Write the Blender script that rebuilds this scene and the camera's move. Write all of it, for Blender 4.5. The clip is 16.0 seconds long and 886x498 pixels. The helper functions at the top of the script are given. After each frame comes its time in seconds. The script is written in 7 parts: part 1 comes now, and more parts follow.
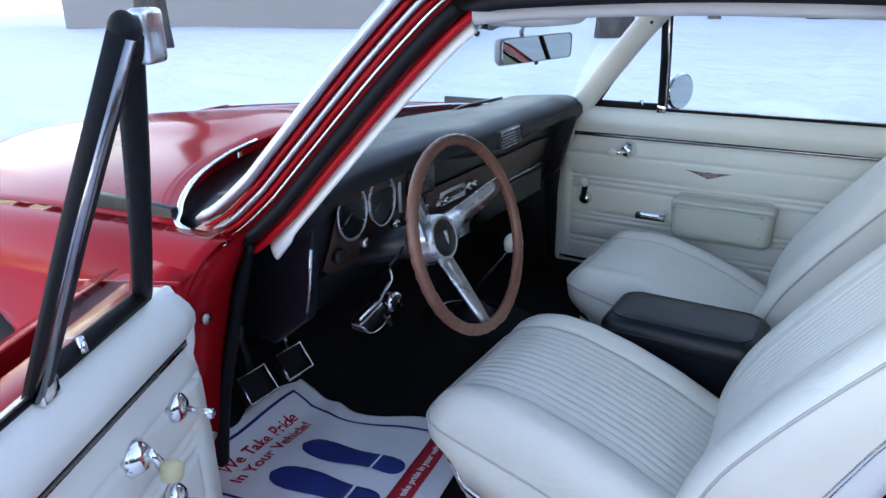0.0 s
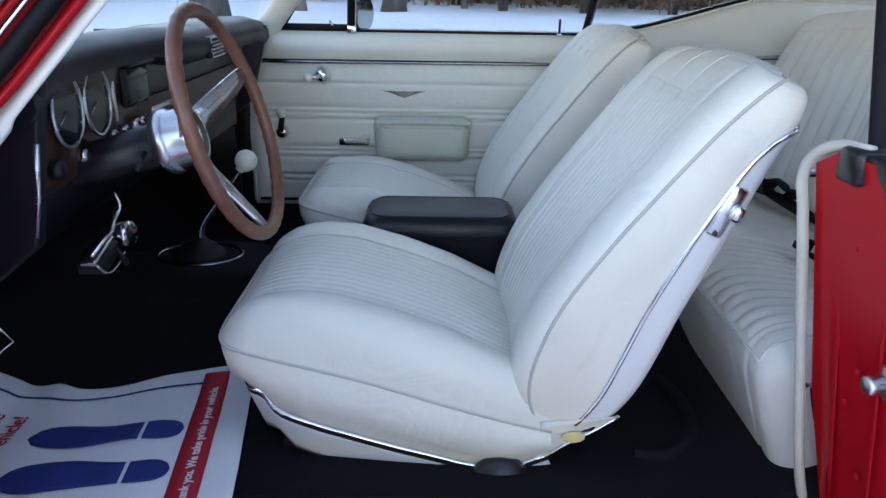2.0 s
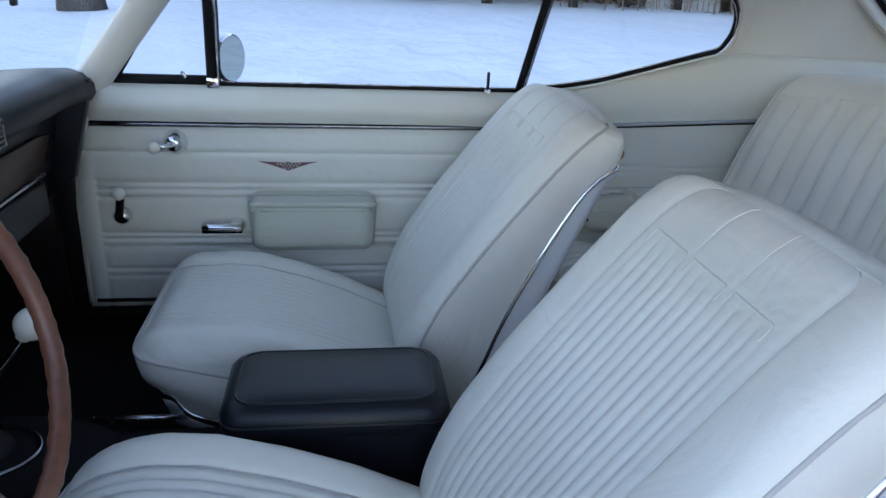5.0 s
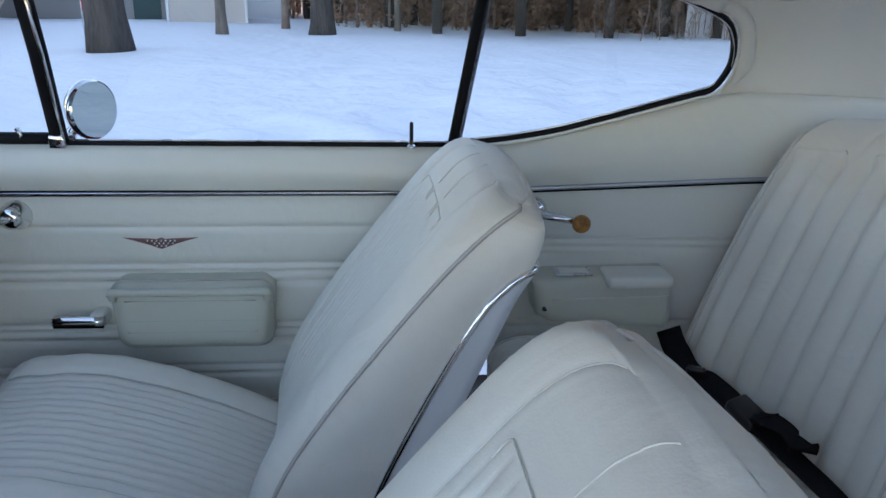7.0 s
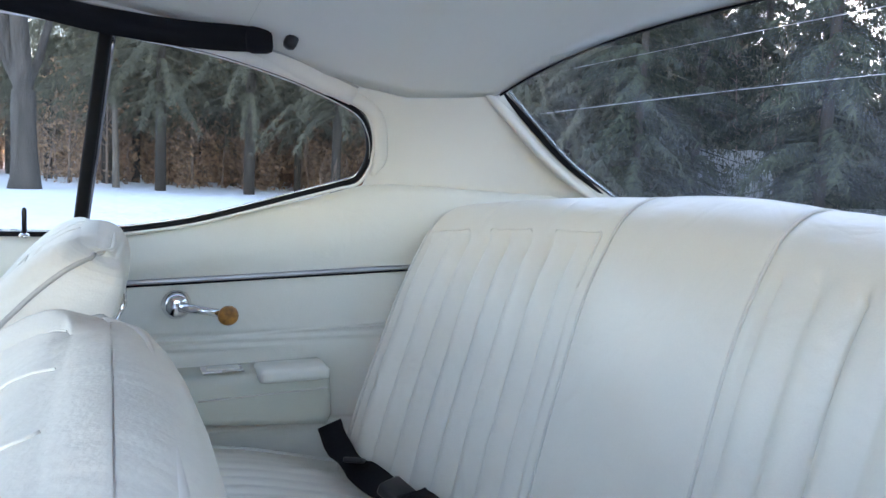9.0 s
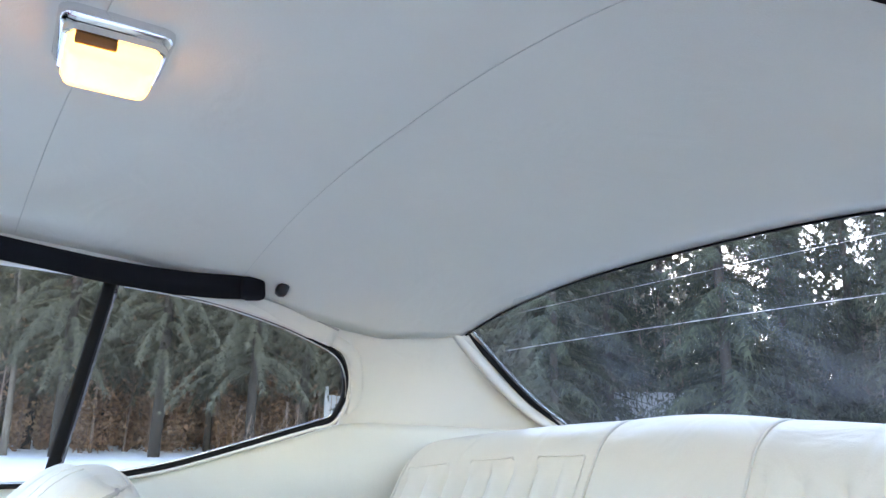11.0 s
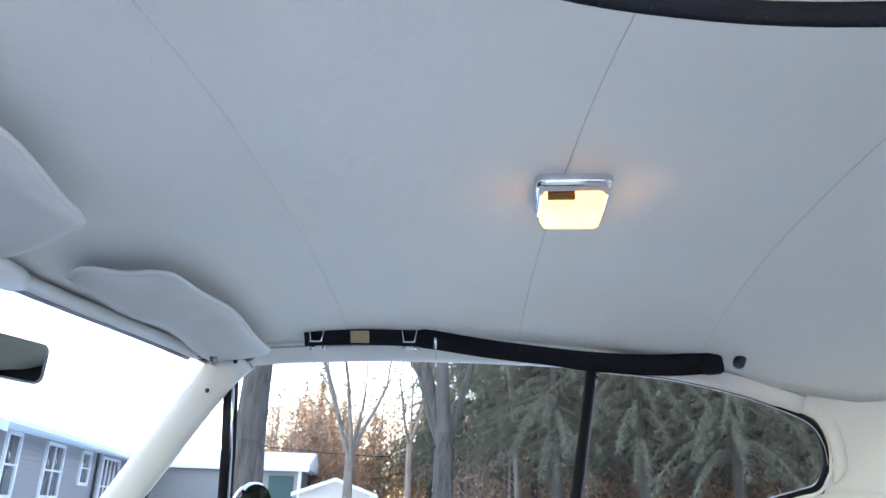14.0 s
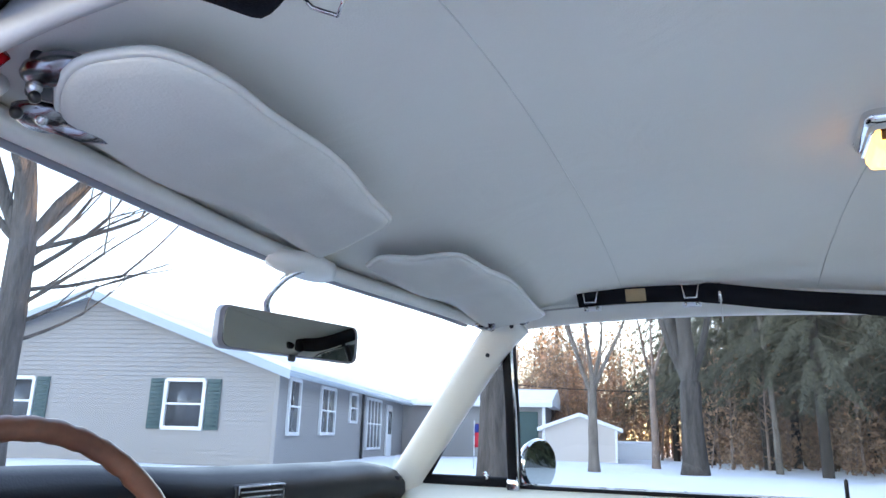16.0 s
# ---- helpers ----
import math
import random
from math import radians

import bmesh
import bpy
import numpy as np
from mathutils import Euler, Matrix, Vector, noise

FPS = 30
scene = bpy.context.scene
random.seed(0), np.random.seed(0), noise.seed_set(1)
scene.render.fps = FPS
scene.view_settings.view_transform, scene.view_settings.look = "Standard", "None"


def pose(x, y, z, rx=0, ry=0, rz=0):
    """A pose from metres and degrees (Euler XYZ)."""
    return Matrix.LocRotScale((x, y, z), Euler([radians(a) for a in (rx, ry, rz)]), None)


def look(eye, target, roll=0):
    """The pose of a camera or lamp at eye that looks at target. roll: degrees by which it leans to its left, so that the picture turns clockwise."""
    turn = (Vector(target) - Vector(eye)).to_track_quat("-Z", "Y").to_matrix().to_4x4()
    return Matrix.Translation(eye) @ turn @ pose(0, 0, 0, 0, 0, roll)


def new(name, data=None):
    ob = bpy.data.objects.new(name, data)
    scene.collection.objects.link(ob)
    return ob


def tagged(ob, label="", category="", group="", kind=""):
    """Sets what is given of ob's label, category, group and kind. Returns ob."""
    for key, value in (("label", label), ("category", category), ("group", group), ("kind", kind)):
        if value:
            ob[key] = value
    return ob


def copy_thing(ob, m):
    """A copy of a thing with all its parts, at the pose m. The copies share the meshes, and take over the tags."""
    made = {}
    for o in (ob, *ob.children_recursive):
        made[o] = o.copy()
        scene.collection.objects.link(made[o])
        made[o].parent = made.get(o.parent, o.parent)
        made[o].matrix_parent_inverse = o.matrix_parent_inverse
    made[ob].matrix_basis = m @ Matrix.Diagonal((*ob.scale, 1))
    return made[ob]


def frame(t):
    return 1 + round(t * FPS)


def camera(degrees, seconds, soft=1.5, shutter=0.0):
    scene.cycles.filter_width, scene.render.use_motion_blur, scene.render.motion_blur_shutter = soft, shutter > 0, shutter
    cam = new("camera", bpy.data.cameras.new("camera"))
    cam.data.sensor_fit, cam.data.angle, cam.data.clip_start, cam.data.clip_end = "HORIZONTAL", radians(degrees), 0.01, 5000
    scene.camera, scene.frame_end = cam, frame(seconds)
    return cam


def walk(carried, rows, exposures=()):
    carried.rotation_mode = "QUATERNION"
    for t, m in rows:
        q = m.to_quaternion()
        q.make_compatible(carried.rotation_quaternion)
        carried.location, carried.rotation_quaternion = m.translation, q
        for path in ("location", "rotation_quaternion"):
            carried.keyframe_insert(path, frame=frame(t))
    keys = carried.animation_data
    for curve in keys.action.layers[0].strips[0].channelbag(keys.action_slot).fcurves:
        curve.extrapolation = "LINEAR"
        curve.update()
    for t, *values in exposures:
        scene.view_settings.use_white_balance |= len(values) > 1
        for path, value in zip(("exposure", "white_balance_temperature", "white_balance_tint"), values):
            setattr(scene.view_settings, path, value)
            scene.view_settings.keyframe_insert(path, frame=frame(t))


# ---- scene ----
cam = camera(63.4, 16.0)
PATH = [
    (0, (-0.003, -1.665, 1.303), (-0.984, -0.07, 0.601), -1.1),
    (0.5, (-0.094, -1.747, 1.249), (-0.846, -0.02, 0.578), -0.5),
    (1, (-0.21, -1.759, 1.173), (-0.706, 0.063, 0.512), -0.0),
    (1.5, (-0.27, -1.723, 1.093), (-0.502, 0.147, 0.421), 0.4),
    (2, (-0.33, -1.694, 1.046), (-0.318, 0.179, 0.345), 1.0),
    (2.5, (-0.374, -1.665, 1.064), (-0.2, 0.183, 0.318), 1.5),
    (3, (-0.399, -1.611, 1.108), (-0.127, 0.212, 0.331), 1.8),
    (3.5, (-0.401, -1.492, 1.168), (-0.057, 0.312, 0.376), 2.2),
    (4, (-0.404, -1.366, 1.209), (-0.028, 0.431, 0.416), 2.9),
    (4.2, (-0.402, -1.327, 1.221), (-0.026, 0.471, 0.43), 3.1),
    (6.3, (-0.062, -0.645, 1.089), (0.03, 1.257, 0.477), 1.3),
    (6.5, (-0.033, -0.622, 1.1), (0.065, 1.28, 0.491), 1.2),
    (7, (-0.001, -0.678, 1.162), (0.157, 1.205, 0.506), 1.2),
    (7.5, (0.086, -0.742, 1.183), (0.279, 1.131, 0.508), 1.0),
    (8, (0.099, -0.775, 1.158), (0.475, 1.097, 0.562), 1.1),
    (8.5, (0.132, -0.74, 1.09), (0.763, 1.107, 0.657), 2.0),
    (9, (0.18, -0.697, 1.026), (1.028, 1.103, 0.824), 2.9),
    (9.5, (0.191, -0.694, 1.001), (1.156, 1.057, 1.029), 3.2),
    (9.7, (0.181, -0.695, 0.997), (1.188, 1.029, 1.116), 3.3),
    (11.8, (-0.01, -0.761, 0.975), (0.969, 0.876, 1.577), 0.1),
    (12, (-0.007, -0.773, 0.967), (0.878, 0.91, 1.586), -0.1),
    (12.5, (0.01, -0.831, 0.943), (0.611, 0.96, 1.598), 0.4),
    (13, (0.019, -0.868, 0.942), (0.331, 0.988, 1.617), 1.2),
    (13.5, (0.004, -0.908, 0.935), (0.059, 0.968, 1.626), 1.5),
    (14, (-0.004, -0.911, 0.944), (-0.174, 0.96, 1.631), 1.7),
    (14.5, (-0.011, -0.922, 0.948), (-0.375, 0.924, 1.626), 1.9),
    (15, (-0.067, -0.944, 1.0), (-0.58, 0.878, 1.645), 1.4),
    (15.5, (-0.108, -0.946, 1.005), (-0.748, 0.851, 1.605), 1.4),
    (16, (-0.099, -0.919, 0.995), (-0.868, 0.856, 1.502), 1.5),
]
walk(cam, [(t, look(eye, target, roll)) for t, eye, target, roll in PATH], exposures=[(0.0, 2.78, 7600, 23), (0.6, 2.58, 7100, 23), (1.3, 2.52, 7100, 23), (2.0, 2.7, 7800, 23), (3.0, 2.72, 7900, 23), (4.0, 2.6, 7400, 23), (7.0, 2.38, 7600, 23), (8.0, 2.66, 7800, 23), (8.6, 3.04, 7900, 23), (9.1, 3.4, 7900, 23), (12.0, 3.72, 8200, 23), (14.0, 3.57, 8000, 23), (16.0, 3.3, 8000, 23)])

# ---------- light ----------
SUN_AZ, SUN_EL = radians(48.5), radians(12.0)
world = bpy.data.worlds.new("sky")
scene.world = world
world.use_nodes = True
wn = world.node_tree.nodes
sky = wn.new("ShaderNodeTexSky")
sky.sky_type = "NISHITA"
sky.sun_disc = False
sky.sun_elevation, sky.sun_rotation = SUN_EL, SUN_AZ
sky.altitude, sky.air_density, sky.dust_density, sky.ozone_density = 100, 0.9, 0.12, 1.4
wn["Background"].inputs["Strength"].default_value = 0.15
world.node_tree.links.new(sky.outputs["Color"], wn["Background"].inputs["Color"])

sun = new("sun", bpy.data.lights.new("sun", "SUN"))
sun.data.energy, sun.data.angle, sun.data.color = 2.6, radians(0.6), (1.0, 0.72, 0.45)
to_sun = Vector((math.sin(SUN_AZ) * math.cos(SUN_EL), math.cos(SUN_AZ) * math.cos(SUN_EL), math.sin(SUN_EL)))
sun.matrix_world = look(to_sun * 60, (0, 0, 0))


# ---------- materials ----------
def mat(name, color, rough=0.5, metal=0.0, vary=0.12, scale=6.0, grain=60.0, bump=0.05, spec=0.5, coat=0.0, color2=None,
        rough_vary=0.1, stain=0.0, stretch=None, island=False, deep=0.002, fold=0.0, leaf=0.0):
    """A surface with variation at two scales, and fine relief."""
    m = bpy.data.materials.new(name)
    m.use_nodes = True
    nt = m.node_tree
    n, link = nt.nodes, nt.links
    bsdf = n["Principled BSDF"]
    co = n.new("ShaderNodeTexCoord")
    src = co.outputs["Object"]
    if stretch:
        mp = n.new("ShaderNodeMapping")
        mp.inputs["Scale"].default_value = stretch
        link.new(src, mp.inputs["Vector"])
        src = mp.outputs["Vector"]
    big = n.new("ShaderNodeTexNoise")
    big.inputs["Scale"].default_value, big.inputs["Detail"].default_value = scale, 5
    fine = n.new("ShaderNodeTexNoise")
    fine.inputs["Scale"].default_value, fine.inputs["Detail"].default_value = grain, 3
    link.new(src, big.inputs["Vector"])
    link.new(src, fine.inputs["Vector"])
    c2 = color2 or tuple(c * (1 - vary) for c in color)
    ramp = n.new("ShaderNodeValToRGB")
    ramp.color_ramp.elements[0].position, ramp.color_ramp.elements[1].position = 0.35, 0.65
    ramp.color_ramp.elements[0].color = (*c2, 1)
    ramp.color_ramp.elements[1].color = (*color, 1)
    mix = n.new("ShaderNodeMath")
    mix.operation = "MULTIPLY_ADD"
    mix.inputs[1].default_value = 0.3
    link.new(fine.outputs["Fac"], mix.inputs[0])
    half = n.new("ShaderNodeMath")
    half.operation = "MULTIPLY"
    half.inputs[1].default_value = 0.7
    link.new(big.outputs["Fac"], half.inputs[0])
    link.new(half.outputs[0], mix.inputs[2])
    fac = mix.outputs[0]
    if island:
        geo = n.new("ShaderNodeNewGeometry")
        ad = n.new("ShaderNodeMath")
        ad.operation = "MULTIPLY_ADD"
        ad.inputs[1].default_value, ad.inputs[2].default_value = 0.5, -0.25
        link.new(geo.outputs["Random Per Island"], ad.inputs[0])
        ad2 = n.new("ShaderNodeMath")
        link.new(ad.outputs[0], ad2.inputs[0])
        link.new(fac, ad2.inputs[1])
        fac = ad2.outputs[0]
    link.new(fac, ramp.inputs["Fac"])
    out_color = ramp.outputs["Color"]
    if stain:
        spots = n.new("ShaderNodeTexNoise")
        spots.inputs["Scale"].default_value, spots.inputs["Detail"].default_value = scale * 0.6, 8
        link.new(src, spots.inputs["Vector"])
        sr = n.new("ShaderNodeValToRGB")
        sr.color_ramp.elements[0].position, sr.color_ramp.elements[1].position = 0.52, 0.75
        sr.color_ramp.elements[0].color, sr.color_ramp.elements[1].color = (0, 0, 0, 1), (stain, stain, stain, 1)
        link.new(spots.outputs["Fac"], sr.inputs["Fac"])
        mx = n.new("ShaderNodeMix")
        mx.data_type = "RGBA"
        link.new(sr.outputs["Color"], mx.inputs["Factor"])
        link.new(out_color, mx.inputs["A"])
        mx.inputs["B"].default_value = (color[0] * 0.72, color[1] * 0.62, color[2] * 0.5, 1)
        out_color = mx.outputs["Result"]
    link.new(out_color, bsdf.inputs["Base Color"])
    bsdf.inputs["Metallic"].default_value = metal
    bsdf.inputs["Specular IOR Level"].default_value = spec
    bsdf.inputs["Coat Weight"].default_value = coat
    bsdf.inputs["Coat Roughness"].default_value = 0.05
    rr = n.new("ShaderNodeMath")
    rr.operation = "MULTIPLY_ADD"
    rr.inputs[1].default_value, rr.inputs[2].default_value = rough_vary * 2, max(0.0, rough - rough_vary)
    link.new(big.outputs["Fac"], rr.inputs[0])
    link.new(rr.outputs[0], bsdf.inputs["Roughness"])
    if bump:
        b = n.new("ShaderNodeBump")
        b.inputs["Strength"].default_value = min(1.0, bump * 4)
        b.inputs["Distance"].default_value = deep
        link.new(fine.outputs["Fac"], b.inputs["Height"])
        if fold:
            # soft creases under the fine grain
            f2, b2 = n.new("ShaderNodeTexNoise"), n.new("ShaderNodeBump")
            f2.inputs["Scale"].default_value, f2.inputs["Detail"].default_value, f2.inputs["Distortion"].default_value = 7.0, 3, 1.2
            b2.inputs["Strength"].default_value, b2.inputs["Distance"].default_value = 0.6, fold
            link.new(src, f2.inputs["Vector"])
            link.new(f2.outputs["Fac"], b2.inputs["Height"])
            link.new(b2.outputs["Normal"], b.inputs["Normal"])
        link.new(b.outputs["Normal"], bsdf.inputs["Normal"])
    if leaf:
        # thin leaves let some light through
        tl, ms = n.new("ShaderNodeBsdfTranslucent"), n.new("ShaderNodeMixShader")
        ms.inputs["Fac"].default_value = leaf
        link.new(out_color, tl.inputs["Color"])
        link.new(bsdf.outputs["BSDF"], ms.inputs[1])
        link.new(tl.outputs["BSDF"], ms.inputs[2])
        link.new(ms.outputs["Shader"], n["Material Output"].inputs["Surface"])
    return m


def glass_mat(name, tint=(0.93, 0.96, 0.95), haze=0.0):
    m = bpy.data.materials.new(name)
    m.use_nodes = True
    nt = m.node_tree
    n, link = nt.nodes, nt.links
    n.remove(n["Principled BSDF"])
    tr, gl, mx, lw, pw, ad = (n.new(k) for k in ("ShaderNodeBsdfTransparent", "ShaderNodeBsdfGlossy", "ShaderNodeMixShader", "ShaderNodeLayerWeight", "ShaderNodeMath", "ShaderNodeMath"))
    tr.inputs["Color"].default_value = (*tint, 1)
    gl.inputs["Roughness"].default_value = 0.01
    lw.inputs["Blend"].default_value = 0.5
    pw.operation, ad.operation = "POWER", "MULTIPLY_ADD"
    pw.inputs[1].default_value = 5.0
    ad.inputs[1].default_value, ad.inputs[2].default_value = 0.9, 0.045
    link.new(lw.outputs["Facing"], pw.inputs[0])
    link.new(pw.outputs[0], ad.inputs[0])
    link.new(ad.outputs[0], mx.inputs["Fac"])
    link.new(tr.outputs["BSDF"], mx.inputs[1])
    link.new(gl.outputs["BSDF"], mx.inputs[2])
    last = mx.outputs["Shader"]
    if haze:
        # a thin film of dust and dried streaks on the pane
        df, m2, tx, rp, co = (n.new(k) for k in ("ShaderNodeBsdfTranslucent", "ShaderNodeMixShader", "ShaderNodeTexNoise", "ShaderNodeValToRGB", "ShaderNodeTexCoord"))
        df.inputs["Color"].default_value = (0.8, 0.85, 0.9, 1)
        tx.inputs["Scale"].default_value, tx.inputs["Detail"].default_value, tx.inputs["Distortion"].default_value = 5.0, 8, 1.0
        link.new(co.outputs["Object"], tx.inputs["Vector"])
        rp.color_ramp.elements[0].position, rp.color_ramp.elements[1].position = 0.4, 0.75
        rp.color_ramp.elements[0].color, rp.color_ramp.elements[1].color = (haze * 0.3,) * 3 + (1,), (haze * 1.6,) * 3 + (1,)
        link.new(tx.outputs["Fac"], rp.inputs["Fac"])
        link.new(rp.outputs["Color"], m2.inputs["Fac"])
        link.new(last, m2.inputs[1])
        link.new(df.outputs["BSDF"], m2.inputs[2])
        last = m2.outputs["Shader"]
    link.new(last, n["Material Output"].inputs["Surface"])
    return m


def glow_mat(name, color, strength):
    m = bpy.data.materials.new(name)
    m.use_nodes = True
    b = m.node_tree.nodes["Principled BSDF"]
    b.inputs["Base Color"].default_value = (*color, 1)
    b.inputs["Emission Color"].default_value = (*color, 1)
    b.inputs["Emission Strength"].default_value = strength
    b.inputs["Roughness"].default_value = 0.3
    return m


VINYL = mat("white_vinyl", (0.735, 0.728, 0.662), 0.42, vary=0.05, scale=5, grain=420, bump=0.035, stain=0.3, fold=0.012)
VINYL_REAR = mat("aged_white_vinyl", (0.80, 0.785, 0.72), 0.33, vary=0.06, scale=4, grain=420, bump=0.035, stain=0.3, fold=0.012)
DOOR_VINYL = mat("ivory_door_vinyl", (0.76, 0.765, 0.70), 0.45, vary=0.06, scale=5, grain=380, bump=0.04, stain=0.15, fold=0.006)
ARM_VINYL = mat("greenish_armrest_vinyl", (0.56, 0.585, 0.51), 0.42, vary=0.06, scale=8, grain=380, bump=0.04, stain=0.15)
FLANK = mat("yellowed_vinyl", (0.745, 0.72, 0.65), 0.42, vary=0.08, scale=6, grain=420, bump=0.035, stain=0.35, fold=0.012)
SHELL = mat("seat_shell_plastic", (0.70, 0.72, 0.74), 0.4, vary=0.05, scale=8, grain=300, bump=0.03)
PIPING = mat("grey_piping", (0.42, 0.42, 0.40), 0.5, vary=0.1, scale=20, grain=200, bump=0.02)
WHITE_PIPING = mat("pale_piping", (0.72, 0.71, 0.66), 0.45, vary=0.08, scale=20, grain=200, bump=0.02)
HEADLINER = mat("headliner_vinyl", (0.79, 0.785, 0.74), 0.7, vary=0.04, scale=3, grain=500, bump=0.05, spec=0.3, stain=0.1, fold=0.006)
# stained visor vinyl, its base greyed for the shade on the undersides
VISOR_SHADED = mat("shaded_visor_vinyl", (0.66, 0.655, 0.62), 0.7, vary=0.10, scale=9, grain=420, bump=0.06, spec=0.3, stain=0.25, fold=0.004)
# driver's roof rail, the shade on it put into a greyer base colour
RAIL_SHADED = mat("shaded_rail_vinyl", (0.48, 0.47, 0.475), 0.5, vary=0.06, scale=6, grain=300, bump=0.03, stain=0.15)
WINDLACE = mat("cream_windlace_cloth", (0.60, 0.575, 0.50), 0.8, vary=0.15, scale=25, grain=500, bump=0.2, spec=0.2, stain=0.3)
CREAM_TRIM = mat("cream_painted_trim", (0.78, 0.77, 0.72), 0.35, vary=0.04, scale=8, grain=200, bump=0.01)
BLACK_VINYL = mat("black_padded_vinyl", (0.0045, 0.0068, 0.012), 0.38, vary=0.2, scale=8, grain=350, bump=0.05, spec=0.38)
BLACK_PLASTIC = mat("black_plastic", (0.007, 0.0075, 0.010), 0.33, vary=0.2, scale=10, grain=250, bump=0.02)
RUBBER = mat("black_rubber", (0.006, 0.0065, 0.009), 0.6, vary=0.25, scale=20, grain=150, bump=0.04, spec=0.2)
CARPET = mat("black_carpet", (0.010, 0.010, 0.012), 0.95, vary=0.4, scale=12, grain=350, bump=0.25, spec=0.15)
CHROME = mat("chrome", (0.78, 0.79, 0.80), 0.10, metal=1.0, vary=0.08, scale=12, grain=90, bump=0.0, rough_vary=0.05)
BRUSHED = mat("brushed_steel", (0.70, 0.71, 0.73), 0.28, metal=1.0, vary=0.12, scale=10, grain=200, bump=0.02)
RED_PAINT = mat("red_body_paint", (0.46, 0.008, 0.014), 0.13, vary=0.06, scale=4, grain=90, bump=0.0, coat=0.0, spec=0.12, rough_vary=0.04)
SATIN = mat("satin_steel", (0.52, 0.54, 0.58), 0.42, metal=1.0, vary=0.12, scale=10, grain=200, bump=0.02)
DARK_CHROME = mat("tarnished_chrome", (0.30, 0.30, 0.33), 0.22, metal=1.0, vary=0.3, scale=25, grain=120, bump=0.01)
WOOD_RIM = mat("wood_grain_rim", (0.24, 0.095, 0.055), 0.38, color2=(0.15, 0.055, 0.034), scale=14, grain=90, bump=0.03, coat=0.2)
WOOD_DASH = mat("walnut_dash_veneer", (0.075, 0.028, 0.018), 0.3, color2=(0.025, 0.010, 0.007), scale=9, grain=60, bump=0.01, stretch=(1, 0.15, 1))
IVORY = mat("ivory_knob", (0.80, 0.77, 0.66), 0.3, vary=0.08, scale=30, grain=100, bump=0.0)
YELLOW_KNOB = mat("yellowed_knob", (0.72, 0.62, 0.36), 0.4, vary=0.1, scale=30, grain=100, bump=0.01)
AMBER = mat("amber_knob", (0.48, 0.20, 0.04), 0.35, color2=(0.20, 0.08, 0.02), scale=60, grain=120, bump=0.02)
PAPER = mat("white_paper", (0.78, 0.80, 0.84), 0.8, vary=0.06, scale=12, grain=160, bump=0.04, stain=0.1)
INK_BLUE = mat("blue_ink", (0.012, 0.035, 0.22), 0.7, vary=0.35, scale=18, grain=90, bump=0.02)
INK_RED = mat("red_ink", (0.50, 0.012, 0.03), 0.7, vary=0.1, scale=18, grain=90, bump=0.02)
INK_WHITE = mat("white_ink", (0.75, 0.75, 0.78), 0.7, vary=0.05, scale=18, grain=90, bump=0.0)
WEBBING = mat("black_webbing", (0.008, 0.009, 0.013), 0.8, vary=0.3, scale=30, grain=500, bump=0.2, spec=0.2)
TAN_LABEL = mat("tan_paper_label", (0.42, 0.30, 0.17), 0.7, vary=0.2, scale=40, grain=200, bump=0.02)
FOAM = mat("yellow_foam", (0.75, 0.62, 0.28), 0.9, vary=0.15, scale=40, grain=200, bump=0.2)
GAUGE = mat("dark_gauge_face", (0.010, 0.013, 0.015), 0.12, vary=0.2, scale=20, grain=60, bump=0.0, spec=0.5)
EMBLEM_RED = mat("emblem_red_enamel", (0.20, 0.10, 0.10), 0.3, vary=0.2, scale=50, grain=100, bump=0.0)
MIRROR = mat("mirror_silver", (0.44, 0.47, 0.44), 0.01, metal=1.0, vary=0.01, scale=4, grain=20, bump=0.0, rough_vary=0.005)
MIRROR_GREY = mat("grey_mirror_case", (0.28, 0.29, 0.33), 0.35, vary=0.1, scale=15, grain=100, bump=0.0)
GLASS = glass_mat("window_glass")
REAR_GLASS = glass_mat("dusty_rear_glass", (0.86, 0.90, 0.92), haze=0.035)
SHIELD_GLASS = glass_mat("windshield_glass", (0.90, 0.95, 0.95), haze=0.02)
AMBER_LENS = mat("unlit_amber_lens", (0.30, 0.10, 0.02), 0.2, vary=0.2, scale=30, grain=90, bump=0.0)
LAMP_GLOW = glow_mat("lit_lamp_lens", (1.0, 0.52, 0.13), 0.5)
SEAM = mat("headliner_seam_thread", (0.66, 0.66, 0.62), 0.7, vary=0.05, scale=8, grain=300, bump=0.0)
PIPE_FINE = mat("greyed_seam_piping", (0.50, 0.49, 0.46), 0.5, vary=0.12, scale=20, grain=200, bump=0.02)
SNOW = mat("snow", (0.87, 0.89, 0.92), 0.75, vary=0.05, scale=0.8, grain=3.2, bump=0.18, spec=0.3, deep=0.09)
BARK = mat("grey_bark", (0.115, 0.098, 0.088), 0.9, color2=(0.042, 0.036, 0.032), scale=2.5, grain=9, bump=0.5, stretch=(3, 3, 0.5), deep=0.05)
DARK_BARK = mat("dark_spruce_bark", (0.075, 0.062, 0.052), 0.9, color2=(0.035, 0.028, 0.024), scale=2.5, grain=14, bump=0.4, stretch=(3, 3, 0.6), deep=0.02)
PALE_BARK = mat("pale_bark", (0.24, 0.20, 0.17), 0.9, color2=(0.11, 0.09, 0.075), scale=2.5, grain=14, bump=0.4, stretch=(3, 3, 0.8))
TWIG = mat("bare_twigs", (0.30, 0.21, 0.17), 0.9, color2=(0.17, 0.12, 0.095), scale=3, grain=20, bump=0.0, island=True)
